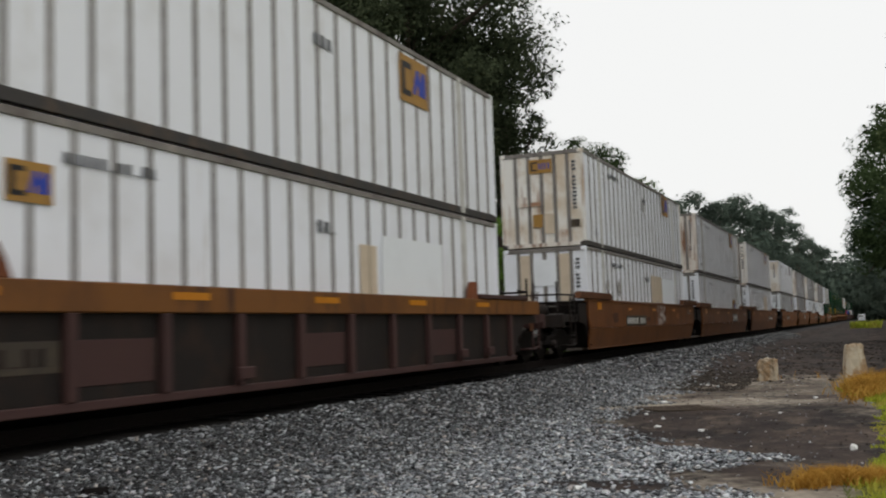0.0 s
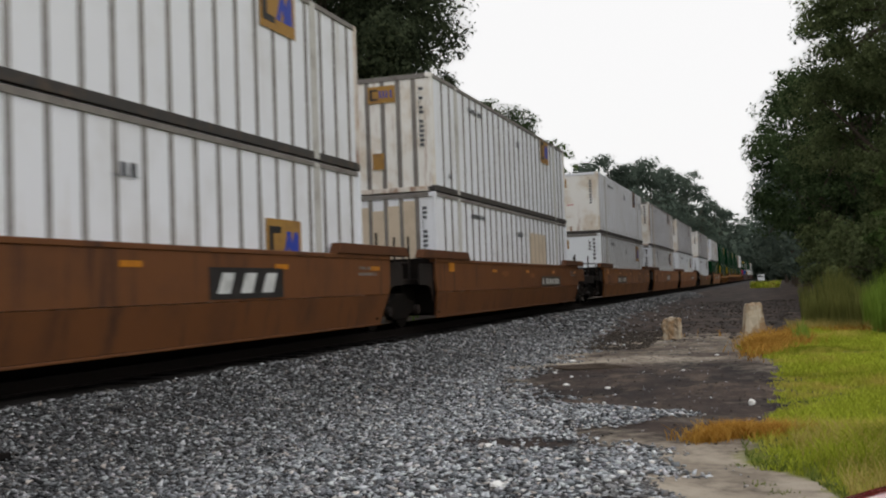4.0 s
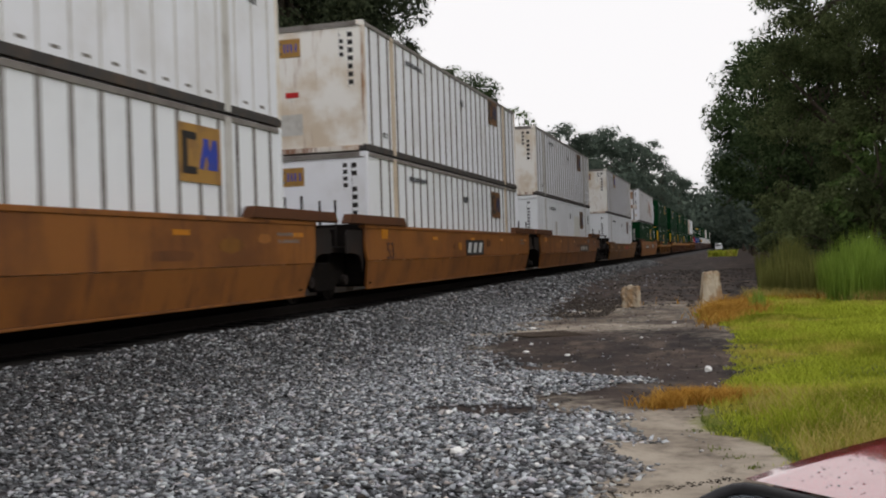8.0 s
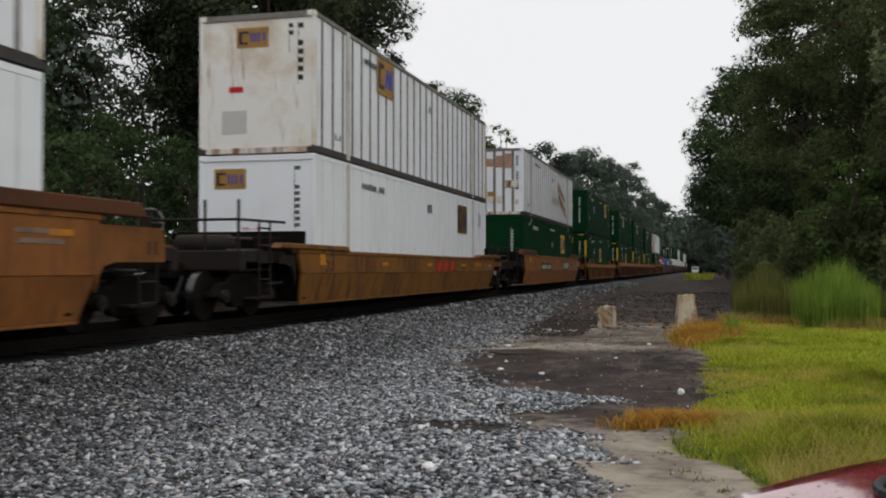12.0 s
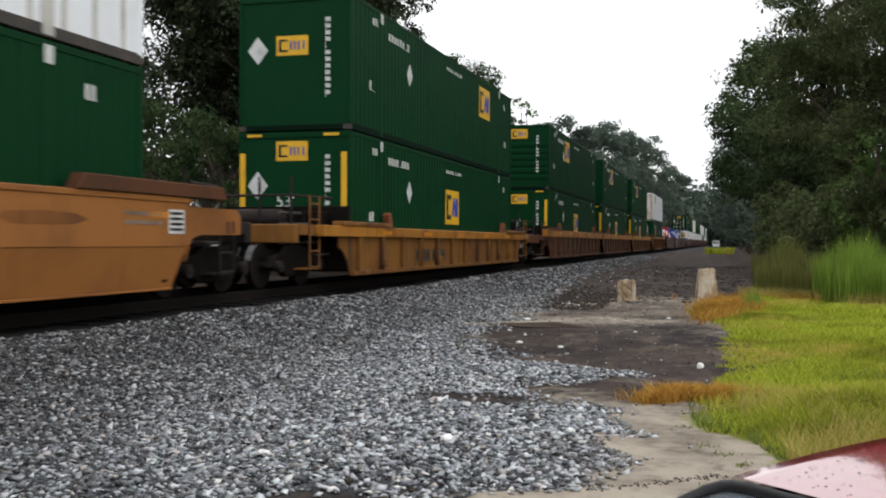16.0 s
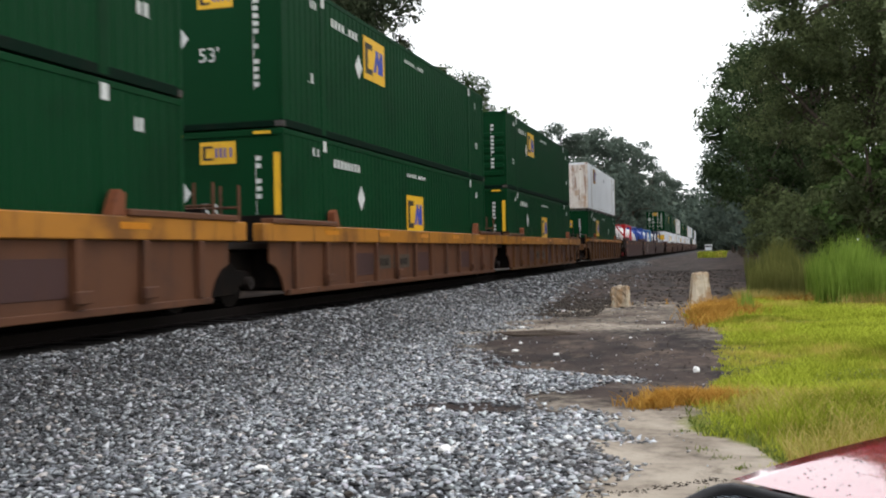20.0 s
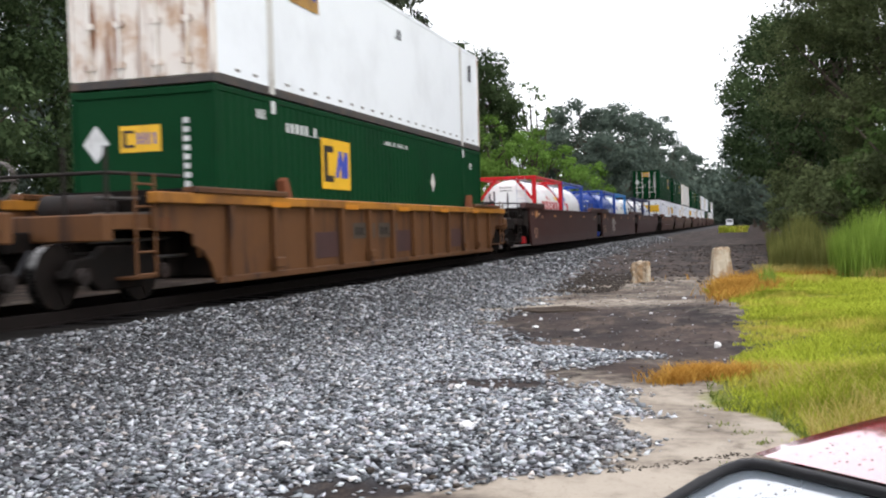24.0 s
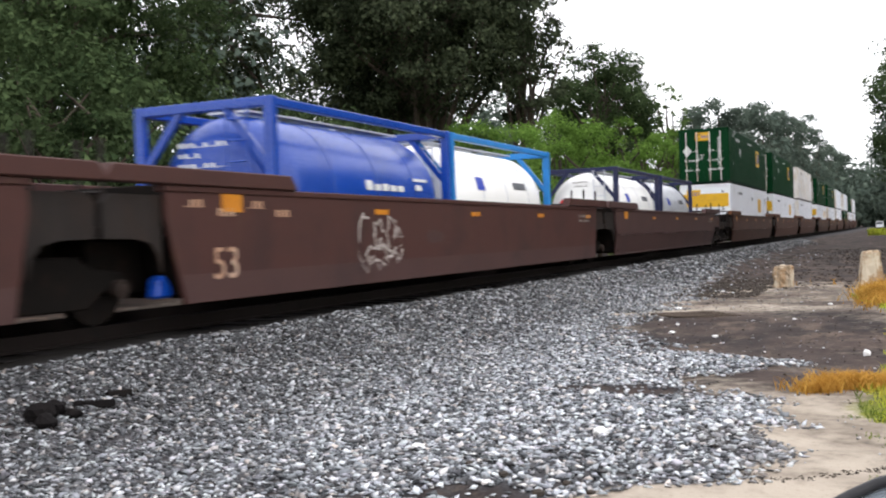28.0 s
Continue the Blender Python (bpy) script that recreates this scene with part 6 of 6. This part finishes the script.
def trunk_mesh(seed, height, radius, base, spots, lean=0.0):
    r = random.Random(seed)
    g = Geo()
    t0 = max(height * 0.022, 0.12)
    pts = [Vector((0, 0, -0.1))]
    for k in range(1, 5):
        pts.append(Vector((r.uniform(-.25, .25) * k * .6 + lean * k, r.uniform(-.25, .25) * k * .6, height * 0.17 * k)))
    for k in range(4):
        g.tube(pts[k], pts[k + 1], t0 * (1.15 - 0.22 * k), 9, t0 * (1.15 - 0.22 * (k + 1)), False)
    for c, cr in spots[::2]:
        k = r.randint(1, 4)
        a = pts[k]
        m = a.lerp(Vector(c), 0.5) + Vector((r.uniform(-.4, .4), r.uniform(-.4, .4), 0.25))
        g.tube(a, m, t0 * 0.42, 6, t0 * 0.25, False).tube(m, c, t0 * 0.25, 6, t0 * 0.08, False)
    return g.mesh("trunk")


def tree(x, y, height, radius, base, seed, leaf=0.2, clumps=46, material="oak", label="dark green broad-leaved oak beside the track", thick=1.0, moss=0, name="oak_tree", category="tree"):
    t = thing(name, label, category, "trees along the track", m=pose(x, y, float(rise(np.array(x), np.array(y)))))
    leaf *= 0.72
    c, o, spots = crown(seed, height, radius, base, clumps, leaf, thick)
    part("trunk", trunk_mesh(seed, height, radius, base, spots), "bark", t)
    co, f = leaf_quads(c, leaf, o, seed)
    part("crown", quick_mesh("crown", co, f), material, t)
    if moss:
        r = np.random.default_rng(seed + 9)
        strands = []
        for i in range(moss):
            s, cr = spots[r.integers(len(spots))]
            top = np.array(s) + np.array([r.normal() * cr * .7, r.normal() * cr * .7, -cr * 0.5])
            k = 14
            drop = np.linspace(0, r.uniform(0.6, 1.8), k)
            strands.append(top + np.stack([r.normal(0, 0.07, k), r.normal(0, 0.07, k), -drop], -1))
        p = np.concatenate(strands)
        co, f = leaf_quads(p, 0.16, np.tile([0.3, 0.3, 1.0], (len(p), 1)), seed + 3, 0.3)
        part("hanging_moss", quick_mesh("hanging_moss", co, f), "moss", t, "grey-green hanging moss")["kind"] = "stuff"
    return t


# left of the track, from near to far
tree(-26.8, 57, 26.5, 9.25, 8.2, 1, 0.185, 130, "dark_oak", "large dark oak with a ragged crown behind the train", 0.62, 40)
tree(-30.5, 30, 19, 6.6, 3.5, 2, 0.165, 76, "oak", "dark oak with hanging limbs behind the train", 0.6, 20)
tree(-31, 14, 17, 7.5, 3.0, 3, 0.18, 56, "oak", thick=0.6)
tree(-20.9, 59.5, 17.5, 3.1, 7.5, 24, 0.18, 40, "dark_oak", "dark oak limbs low beside the large oak", 0.75, 12)
tree(-38, 50, 23, 7.8, 3.0, 21, 0.22, 46, "dark_oak", thick=0.7)
tree(-34, 66, 18, 6, 2.5, 22, 0.22, 46, "dark_oak", thick=0.7)
tree(-20.2, 75, 16.8, 4.4, 4, 4, 0.15, 70, "oak", "tall oak with a rounded crown behind the train", 0.8)
tree(-24, 88, 17, 6, 3, 23, 0.24, 44, "oak", thick=0.8)
tree(-18.6, 92, 16.2, 2.0, 8, 5, 0.17, 20, "vine", "slender sapling with a thin open crown", 0.6)
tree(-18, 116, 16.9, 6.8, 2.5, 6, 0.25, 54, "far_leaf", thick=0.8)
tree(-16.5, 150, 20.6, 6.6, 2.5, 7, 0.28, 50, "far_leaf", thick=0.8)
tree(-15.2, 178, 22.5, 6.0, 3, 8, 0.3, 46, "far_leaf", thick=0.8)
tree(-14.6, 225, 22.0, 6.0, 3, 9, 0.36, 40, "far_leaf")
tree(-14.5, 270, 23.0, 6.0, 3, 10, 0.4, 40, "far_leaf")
for i, (x, y, h, r) in enumerate(((-17.4, 44, 7.6, 3.4), (-16.2, 51, 8.8, 3.6), (-16.0, 58, 6.6, 3.2), (-15.5, 67, 10.0, 3.0), (-15.6, 79, 10.4, 3.2), (-15.2, 96, 9.0, 3.6))):
    tree(x, y, h, r, 0.2, 40 + i, 0.105 + 0.012 * i, 36, "brush", "bright green vine-covered bush behind the train", 0.75, name="bush", category="bush")
for i, (x, y, h, r) in enumerate(((-19.5, 20, 7.0, 3.4), (-18.5, 27, 6.0, 3.0), (-18.8, 34, 6.5, 3.2), (-20, 40, 7.0, 3.2), (-21, 13, 8, 3.6), (-24, 22, 10, 4.2), (-24, 36, 9, 3.6))):
    tree(x, y, h, r, 0.2, 60 + i, 0.13, 32, "oak", "shaded green undergrowth bush behind the train", 0.7, name="bush", category="bush")
# right of the clearing
mossy = tree(12.2, 43, 20, 6.8, 2.0, 11, 0.12, 84, "shade_oak", "tall dark oak hung with moss beside the clearing", 0.62, 60)
lr = np.random.default_rng(31)
sprays = []
limb = Geo().tube((0, 0, 9.0), (-3.4, -2.6, 10.6), 0.13, 7, 0.08).tube((-3.4, -2.6, 10.6), (-6.6, -4.4, 9.9), 0.08, 7, 0.02)
for k in range(15):
    u = lr.uniform(0.45, 1.0)
    top = np.array((-6.6 * u, -4.4 * u, 10.7 - 0.8 * u)) + lr.normal(0, 0.3, 3)
    m = int(lr.integers(50, 95))
    drop = np.linspace(0, lr.uniform(0.8, 2.7), m)
    sprays.append(top + np.stack([lr.normal(0, 0.16, m) + 0.1 * np.sin(drop * 2), lr.normal(0, 0.16, m), -drop], -1))
sprays = np.concatenate(sprays)
part("drooping_limb", limb, "bark", mossy)
part("drooping_foliage", quick_mesh("drooping_foliage", *leaf_quads(sprays, 0.11, np.tile([-0.4, -0.7, 0.5], (len(sprays), 1)), 32, 0.45)), "moss", mossy, "pale drooping sprays of leaves")["kind"] = "stuff"
tree(8.5, 56, 22, 7.0, 1.5, 12, 0.135, 84, "shade_oak", "tall dark oak beside the dirt road", 0.7, 30)
tree(15, 52, 22, 7.0, 1.0, 13, 0.22, 50, "shade_oak", thick=0.8)
tree(17, 38, 20, 6.5, 1.0, 14, 0.2, 50, "shade_oak", thick=0.8)
tree(6.7, 72, 21, 6.6, 1.0, 15, 0.2, 60, "oak", thick=0.8)
tree(4.4, 92, 20, 6.6, 1.0, 16, 0.23, 56, "oak", thick=0.8)
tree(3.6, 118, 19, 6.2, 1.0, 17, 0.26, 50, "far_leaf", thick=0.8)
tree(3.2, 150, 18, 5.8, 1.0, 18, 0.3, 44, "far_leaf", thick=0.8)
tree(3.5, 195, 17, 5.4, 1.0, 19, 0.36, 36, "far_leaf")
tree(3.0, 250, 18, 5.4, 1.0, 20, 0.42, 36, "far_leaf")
for i, (x, y, h, r) in enumerate(((5.8, 40.5, 4.6, 2.8), (9.5, 38, 5.2, 3.0), (4.4, 47, 4.4, 2.4), (3.8, 56, 4.8, 2.6), (3.6, 66, 5.0, 2.6), (13, 36, 6.0, 3.2), (6.6, 35.5, 2.8, 1.6))):
    tree(x, y, h, r, 0.2, 80 + i, 0.15, 32, "shade_oak", "dark leafy undergrowth beside the dirt road", 0.75, name="bush", category="bush")

for i, (x, y, h, r) in enumerate(((12, 62, 9, 4.4), (17, 46, 10, 4.6), (21, 41, 10, 4.6), (15.5, 68, 10, 5.0), (20, 56, 11, 5.0))):
    tree(x, y, h, r, 0.2, 120 + i, 0.24, 34, "dark_oak", "dark leafy undergrowth behind the oaks", 0.8, name="bush", category="bush")
tree(6.6, 31.8, 2.9, 1.5, 0.1, 98, 0.10, 22, "vine", "bright green leafy bush beside the reeds", 0.8, name="bush", category="bush")
tree(5.3, 40.5, 6.4, 2.0, 0.2, 97, 0.14, 30, "vine", "green vine-covered bush beside the dirt road", 0.75, name="bush", category="bush")

# far woods that close the corridor
wr = np.random.default_rng(77)
far_c, far_o = [], []
LEFT_BACK = [(-33 - 12 * wr.random(), 6 + 3.2 * k) for k in range(30)]
for i in range(150):
    side = wr.random()
    if side < 0.45:
        x, y = -16 - 26 * wr.random() ** 2, wr.uniform(110, 430)
    elif side < 0.85:
        x, y = 4 + 26 * wr.random() ** 2, wr.uniform(80, 430)
    else:
        x, y = wr.uniform(-16, 8), wr.uniform(430, 470)
    h, rad = wr.uniform(11, 17), wr.uniform(4, 6.5)
    if i < 30:
        x, y = LEFT_BACK[i]
        h = wr.uniform(13, 18)
    if 30 <= i < 60:
        x, y = -26 + 1.35 * (i - 30), wr.uniform(400, 450)
        h, rad = wr.uniform(19, 29), wr.uniform(4, 6.5)
    m = 1500 if i < 30 else 800 if y < 200 else 450
    p = wr.normal(size=(m, 3))
    p /= np.linalg.norm(p, axis=1)[:, None]
    q = p * wr.uniform(0.7, 1.05, m)[:, None] * np.array([rad, rad, h * 0.5]) * (1 + 0.18 * np.sin(5 * p[:, :1] + 7 * p[:, 2:]))
    far_c.append(q + np.array([x, y, h * 0.5]))
    far_o.append(p)
far_c, far_o = np.concatenate(far_c), np.concatenate(far_o)
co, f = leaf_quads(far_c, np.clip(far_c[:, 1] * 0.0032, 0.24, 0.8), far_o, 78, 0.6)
tagged(part("far_woods", quick_mesh("far_woods", co, f), "far_leaf"), "green woods far along the track, haze tinted into the leaves", "woods", kind="stuff")


# ---- blocks, litter and clods in the clearing ----
def rough_block(name, label, x, y, w, d, h, taper, seed):
    r = random.Random(seed)
    t = thing(name, label, "concrete block", m=pose(x, y, 0, 0, 0, r.uniform(-12, 12)))
    bm = bmesh.new()
    bmesh.ops.create_cube(bm, size=1)
    bmesh.ops.subdivide_edges(bm, edges=bm.edges[:], cuts=4, use_grid_fill=True)
    for v in bm.verts:
        k = 1 - taper * (v.co.z + 0.5)
        v.co = Vector((v.co.x * w * k, v.co.y * d * k, (v.co.z + 0.5) * h - 0.02))
        v.co += Vector((r.uniform(-1, 1), r.uniform(-1, 1), r.uniform(-1, 1))) * 0.018
    bmesh.ops.bevel(bm, geom=[e for e in bm.edges if e.calc_face_angle(0) > 0.9], offset=0.03, segments=2, affect="EDGES")
    me = bpy.data.meshes.new("block")
    bm.to_mesh(me)
    bm.free()
    me.materials.append(None)
    part("block", me, "concrete", t)
    return t


rough_block("concrete_block", "low yellowish broken concrete block", -2.67, 27.6, 0.48, 0.42, 0.56, 0.14, 1)
rough_block("concrete_bollard", "tapered weathered concrete bollard with stained top", -0.55, 27.6, 0.62, 0.52, 0.90, 0.34, 2)


def lump(name, label, category, x, y, size, material, seed, flat=1.0, group=""):
    r = random.Random(seed)
    bm = bmesh.new()
    bmesh.ops.create_icosphere(bm, subdivisions=2, radius=size)
    for v in bm.verts:
        v.co *= r.uniform(0.8, 1.15)
        v.co.z *= flat
    me = bpy.data.meshes.new(name)
    bm.to_mesh(me)
    bm.free()
    me.materials.append(None)
    z = float(rise(np.array(x), np.array(y)))
    return tagged(part(name, me, material, None, "", (x, y, z + size * flat * 0.75)), label, category, group)


lump("litter_ball", "round white piece of litter on the mud", "litter", -0.33, 12.95, 0.045, "litter", 1)
for i, (x, y, s) in enumerate(((-3.15, 15.4, 0.055), (-2.45, 15.1, 0.05), (-4.0, 20.3, 0.075), (-3.3, 16.6, 0.035), (-1.6, 18.2, 0.035), (-2.2, 13.2, 0.03), (-3.7, 17.2, 0.04), (-1.2, 21.5, 0.05))):
    lump("litter_scrap", "flat white scrap lying on the ground", "litter", x, y, s, "litter", 10 + i, 0.4, "scraps on the ground")
for i, (x, y, s) in enumerate(((-2.02, 7.2, 0.06), (-3.2, 6.5, 0.05), (-2.6, 9.0, 0.045), (-1.2, 7.9, 0.04))):
    lump("pale_stone", "pale broken stone lying on the gravel", "stone", x, y, s, "litter", 30 + i, 0.6, "pale stones")
for i, (x, y, s) in enumerate(( (-0.75, 5.5, 0.03), (-0.6, 5.55, 0.025), (-1.0, 5.45, 0.025), (-2.3, 5.9, 0.035), (-1.9, 5.95, 0.03), (-2.0, 5.7, 0.04), (-2.6, 6.05, 0.03), (-1.7, 5.8, 0.03))):
    lump("earth_clod", "dark clod of wet earth", "clod", x, y, s, "clod", 50 + i, 0.6, "clods of earth")
for i, (x, y, s, f) in enumerate(((-6.1, 5.75, 0.12, 0.8), (-5.98, 5.68, 0.09, 0.8), (-6.16, 5.95, 0.10, 0.8), (-6.03, 6.02, 0.08, 0.6))):
    lump("oily_clod", "black oily clod lying on the gravel", "clod", x, y, s, "tie", 70 + i, f, "oily clods on the gravel")
for i, (x, y, w) in enumerate(((-6.14, 6.36, 0.34), (-6.22, 6.75, 0.22))):
    m = pose(x, y, float(rise(np.array(x), np.array(y))), 0, 0, 36 + 20 * i)
    tagged(part("timber_scrap", Geo().prism_x([(-0.04, -0.01), (0.05, -0.01), (0.04, 0.055), (-0.02, 0.065)], -w / 2, w / 2).mesh("timber_scrap", 0.012), "tie", None, "", m), "dark splintered piece of timber on the gravel", "timber", "timber scraps")
wx = np.concatenate([rng.normal(cx, 0.045, 30) for cx in (-0.15, 0.1, 0.3, -0.35, 0.0, -0.1)])
wy = np.concatenate([rng.normal(cy, 0.045, 30) for cy in (8.1, 7.4, 7.0, 8.9, 7.8, 6.6)])
blades("weeds", wx, wy, rng.uniform(0.01, 0.032, len(wx)), 0.004, 0.9, "edge_grass", "small dark weed tufts on bare sand", "weeds")
broken = thing("broken_branch", "dead broken branches lying across the mud edge", "branch", m=pose(-4.1, 18.2, 0.03))
for i in range(6):
    part("branch", Geo().tube((0.1 * i, -0.1 * i, 0.02), (1.1 + 0.12 * i, 0.3 - 0.2 * i, 0.06), 0.022, 6, 0.008), "bark", broken)

# far off, where a road crosses the track
van = thing("white_van", "white van waiting at a distant crossing", "van", m=pose(-3.6, 318, 0.1))
part("body", Geo().box(-1.0, 1.0, -2.4, 2.4, 0.4, 2.2), "white_new", van)
part("windscreen", Geo().box(-0.85, 0.85, -2.42, -2.401, 1.3, 2.0), "car_glass", van)
for x in (-0.95, 0.75):
    for y in (-1.5, 1.5):
        part("wheel", Geo().tube((x, y, 0.35), (x + 0.2, y, 0.35), 0.35, 16), "rubber", van)


# ---- the parked car in front of the camera: origin at the rear left corner of its roof, y ahead ----
car = thing("red_car", "wet dark red fastback car, parked on the sand", "car", m=pose(0.0, 1.41, 0, 0, 0, -48.0))
ROOF = 1.264


def sheet(rows):
    """A smooth skin through rows of points, thickened downwards."""
    g = Geo()
    k = len(rows[0])
    v = [p for row in rows for p in row]
    g.add(v, [(j * k + i, j * k + i + 1, (j + 1) * k + i + 1, (j + 1) * k + i) for j in range(len(rows) - 1) for i in range(k - 1)])
    return g


def skin(name, rows, material, parent, label="", thick=0.02):
    me = sheet(rows).mesh(name, 0, True)
    ob = part(name, me, material, parent, label)
    md = ob.modifiers.new("thickness", "SOLIDIFY")
    md.thickness, md.offset, md.use_rim = thick, -1, False
    return ob


def roof_z(x, y):
    u = (x - 0.58) / 0.6
    return ROOF + 0.012 * (1 - u * u) + 0.14 * y * (1 - y / 0.9)


roof_rows = [[(x, y, roof_z(x, y) - (0.03 if abs(x - 0.58) > 0.579 else 0)) for x in np.linspace(-0.02, 1.18, 37)] for y in np.linspace(0.0, 1.15, 24)]
skin("roof", roof_rows, "car_red", car, "wet dark red roof with rain drops")


def glass_z(x, y):
    return roof_z(x, 0) + 0.34 * y - 0.10 * y * y


rear_rows = [[(0.58 + (x - 0.58) * (1 - 0.10 * y), y, glass_z(x, y) - 0.012) for x in np.linspace(-0.006, 1.166, 25)] for y in np.linspace(-0.72, -0.004, 12)]
skin("rear_window", rear_rows, "car_glass", car, "rain-wet rear window", 0.006)
seal = Geo()
pts = [(0.0, -0.74), (0.0, -0.5), (0.0, -0.3), (0.0, -0.08), (0.004, -0.04), (0.014, -0.022), (0.03, -0.014), (0.06, -0.011), (0.3, -0.010), (0.58, -0.01), (0.86, -0.010), (1.10, -0.011), (1.13, -0.014), (1.146, -0.022), (1.156, -0.04), (1.16, -0.08), (1.16, -0.3), (1.16, -0.5), (1.16, -0.74)]
seal.sweep([(0.58 + (a - 0.58) * (1 - 0.10 * b), b, glass_z(a, b) - 0.004) for a, b in pts], 0.0068, 10)
seal.sweep([(0.58 + (a - 0.58) * (1.02 - 0.10 * b), b + 0.011, glass_z(a, b) - 0.004) for a, b in pts], 0.0045, 8)
part("window_seal", seal.mesh("window_seal", 0, True), "rubber", car, "thick black rubber window seal")
# body below: tail, flanks, bonnet
body = [(-0.79, 0.35), (-0.81, 0.60), (-0.78, 0.86), (-0.74, 0.945), (0.0, 0.93), (1.6, 0.92), (1.75, 0.90), (2.7, 0.78), (3.05, 0.62), (3.08, 0.35)]
part("body", stock("car_body", lambda g: g.prism_x(body, -0.22, 1.38), 0.05), "car_red", car, "dark red body shell")
for s, x0, x1 in ((-1, -0.05, 0.0), (1, 1.21, 1.16)):
    skin("side_window", [[(x0 + (x1 - x0) * k, y * (1 - 0.15 * k) + 0.1 * k, 0.93 + (ROOF - 0.94) * k) for k in np.linspace(0, 1, 4)] for y in np.linspace(0.0, 1.55, 6)], "car_glass", car, "", 0.006)
    skin("pillar", [[(x0 + (x1 - x0) * k, y, 0.93 + (glass_z(0, y) - 0.95) * k) for k in np.linspace(0, 1, 3)] for y in np.linspace(-0.74, -0.30, 4)], "car_red", car, "", 0.02)
skin("windscreen", [[(x, 1.15 + 0.55 * k, roof_z(x, 1.15) - 0.29 * k) for x in np.linspace(0, 1.16, 7)] for k in np.linspace(0, 1, 5)], "car_glass", car, "", 0.006)
for x in (-0.2, 1.2):
    for y in (-0.15, 2.3):
        w = part("wheel", Geo().tube((x, y, 0.3), (x + 0.16, y, 0.3), 0.30, 24), "rubber", car)
        part("rim", Geo().tube((x - 0.004, y, 0.3), (x + 0.164, y, 0.3), 0.18, 20), "chrome", w)
for x in (-0.1, 1.02):
    part("tail_lamp", Geo().box(x, x + 0.24, -0.83, -0.79, 0.6, 0.74), "red", car, "red tail lamp")
# the roof's dark glass panel
hatch = skin("sunroof", [[(x, y, roof_z(x, y) + 0.006) for x in 0.58 + (np.linspace(0.128, 1.032, 13) - 0.58) * (1 - 0.085 * max(abs(y - 0.4175) / 0.285, 0.6) ** 8)] for y in np.linspace(0.134, 0.70, 15)], "tinted", car, "dark tinted sunroof", 0.004)
trim = Geo()
ring = []
for cx, cy, turn in ((0.95, 0.63, 0), (0.21, 0.63, 90), (0.21, 0.205, 180), (0.95, 0.205, 270)):
    ring += [(cx + 0.085 * math.cos(radians(turn + 15 * k)), cy + 0.075 * math.sin(radians(turn + 15 * k))) for k in range(7)]
    nx_, ny_ = {0: (0.58, 0.705), 90: (0.125, 0.42), 180: (0.58, 0.13), 270: (1.035, 0.42)}[turn]
    ring.append((nx_, ny_))
trim.sweep([(a, b, roof_z(a, b) + 0.006) for a, b in ring], 0.007, 8, True)
part("sunroof_trim", trim, "rubber", hatch, "black rubber trim")
dr = random.Random(12)
g = Geo()
for i in range(1500):
    if i < 900:
        x, y = dr.uniform(0.06, 0.7), dr.uniform(0.02, 0.6)
        z = roof_z(x, y)
    else:
        x, y = dr.uniform(0.03, 0.7), dr.uniform(-0.4, -0.03)
        z = glass_z(x, y) - 0.012
    r = dr.choice((0.0011, 0.0014, 0.0018, 0.0024))
    g.add([(x + r * math.cos(a * 1.0472) * dr.uniform(.8, 1.3), y + r * math.sin(a * 1.0472), z) for a in range(6)] + [(x, y, z + r * 0.6)], [(a, (a + 1) % 6, 6) for a in range(6)])
part("rain_drops", g.mesh("rain_drops", 0, True), "drop", car, "beads of rain")


# ---- motion ----
def motions():
    for ob, s, z in MOVING:
        walk(ob, [(t, pose(SIDE, s - SPEED * t, RAIL + z)) for t in range(0, 29, 2)])
    turn = math.degrees(SPEED / FPS / 0.42)
    first = {}
    for w, y in WHEELS:
        if y not in first:
            walk(w, [(k / FPS, pose(0, y, 0.42, (turn * k) % 360)) for k in range(28 * FPS + 1)])
            first[y] = w.animation_data
        else:
            w.rotation_mode = "QUATERNION"
            w.animation_data_create()
            w.animation_data.action = first[y].action
            w.animation_data.action_slot = first[y].action_slot


motions()
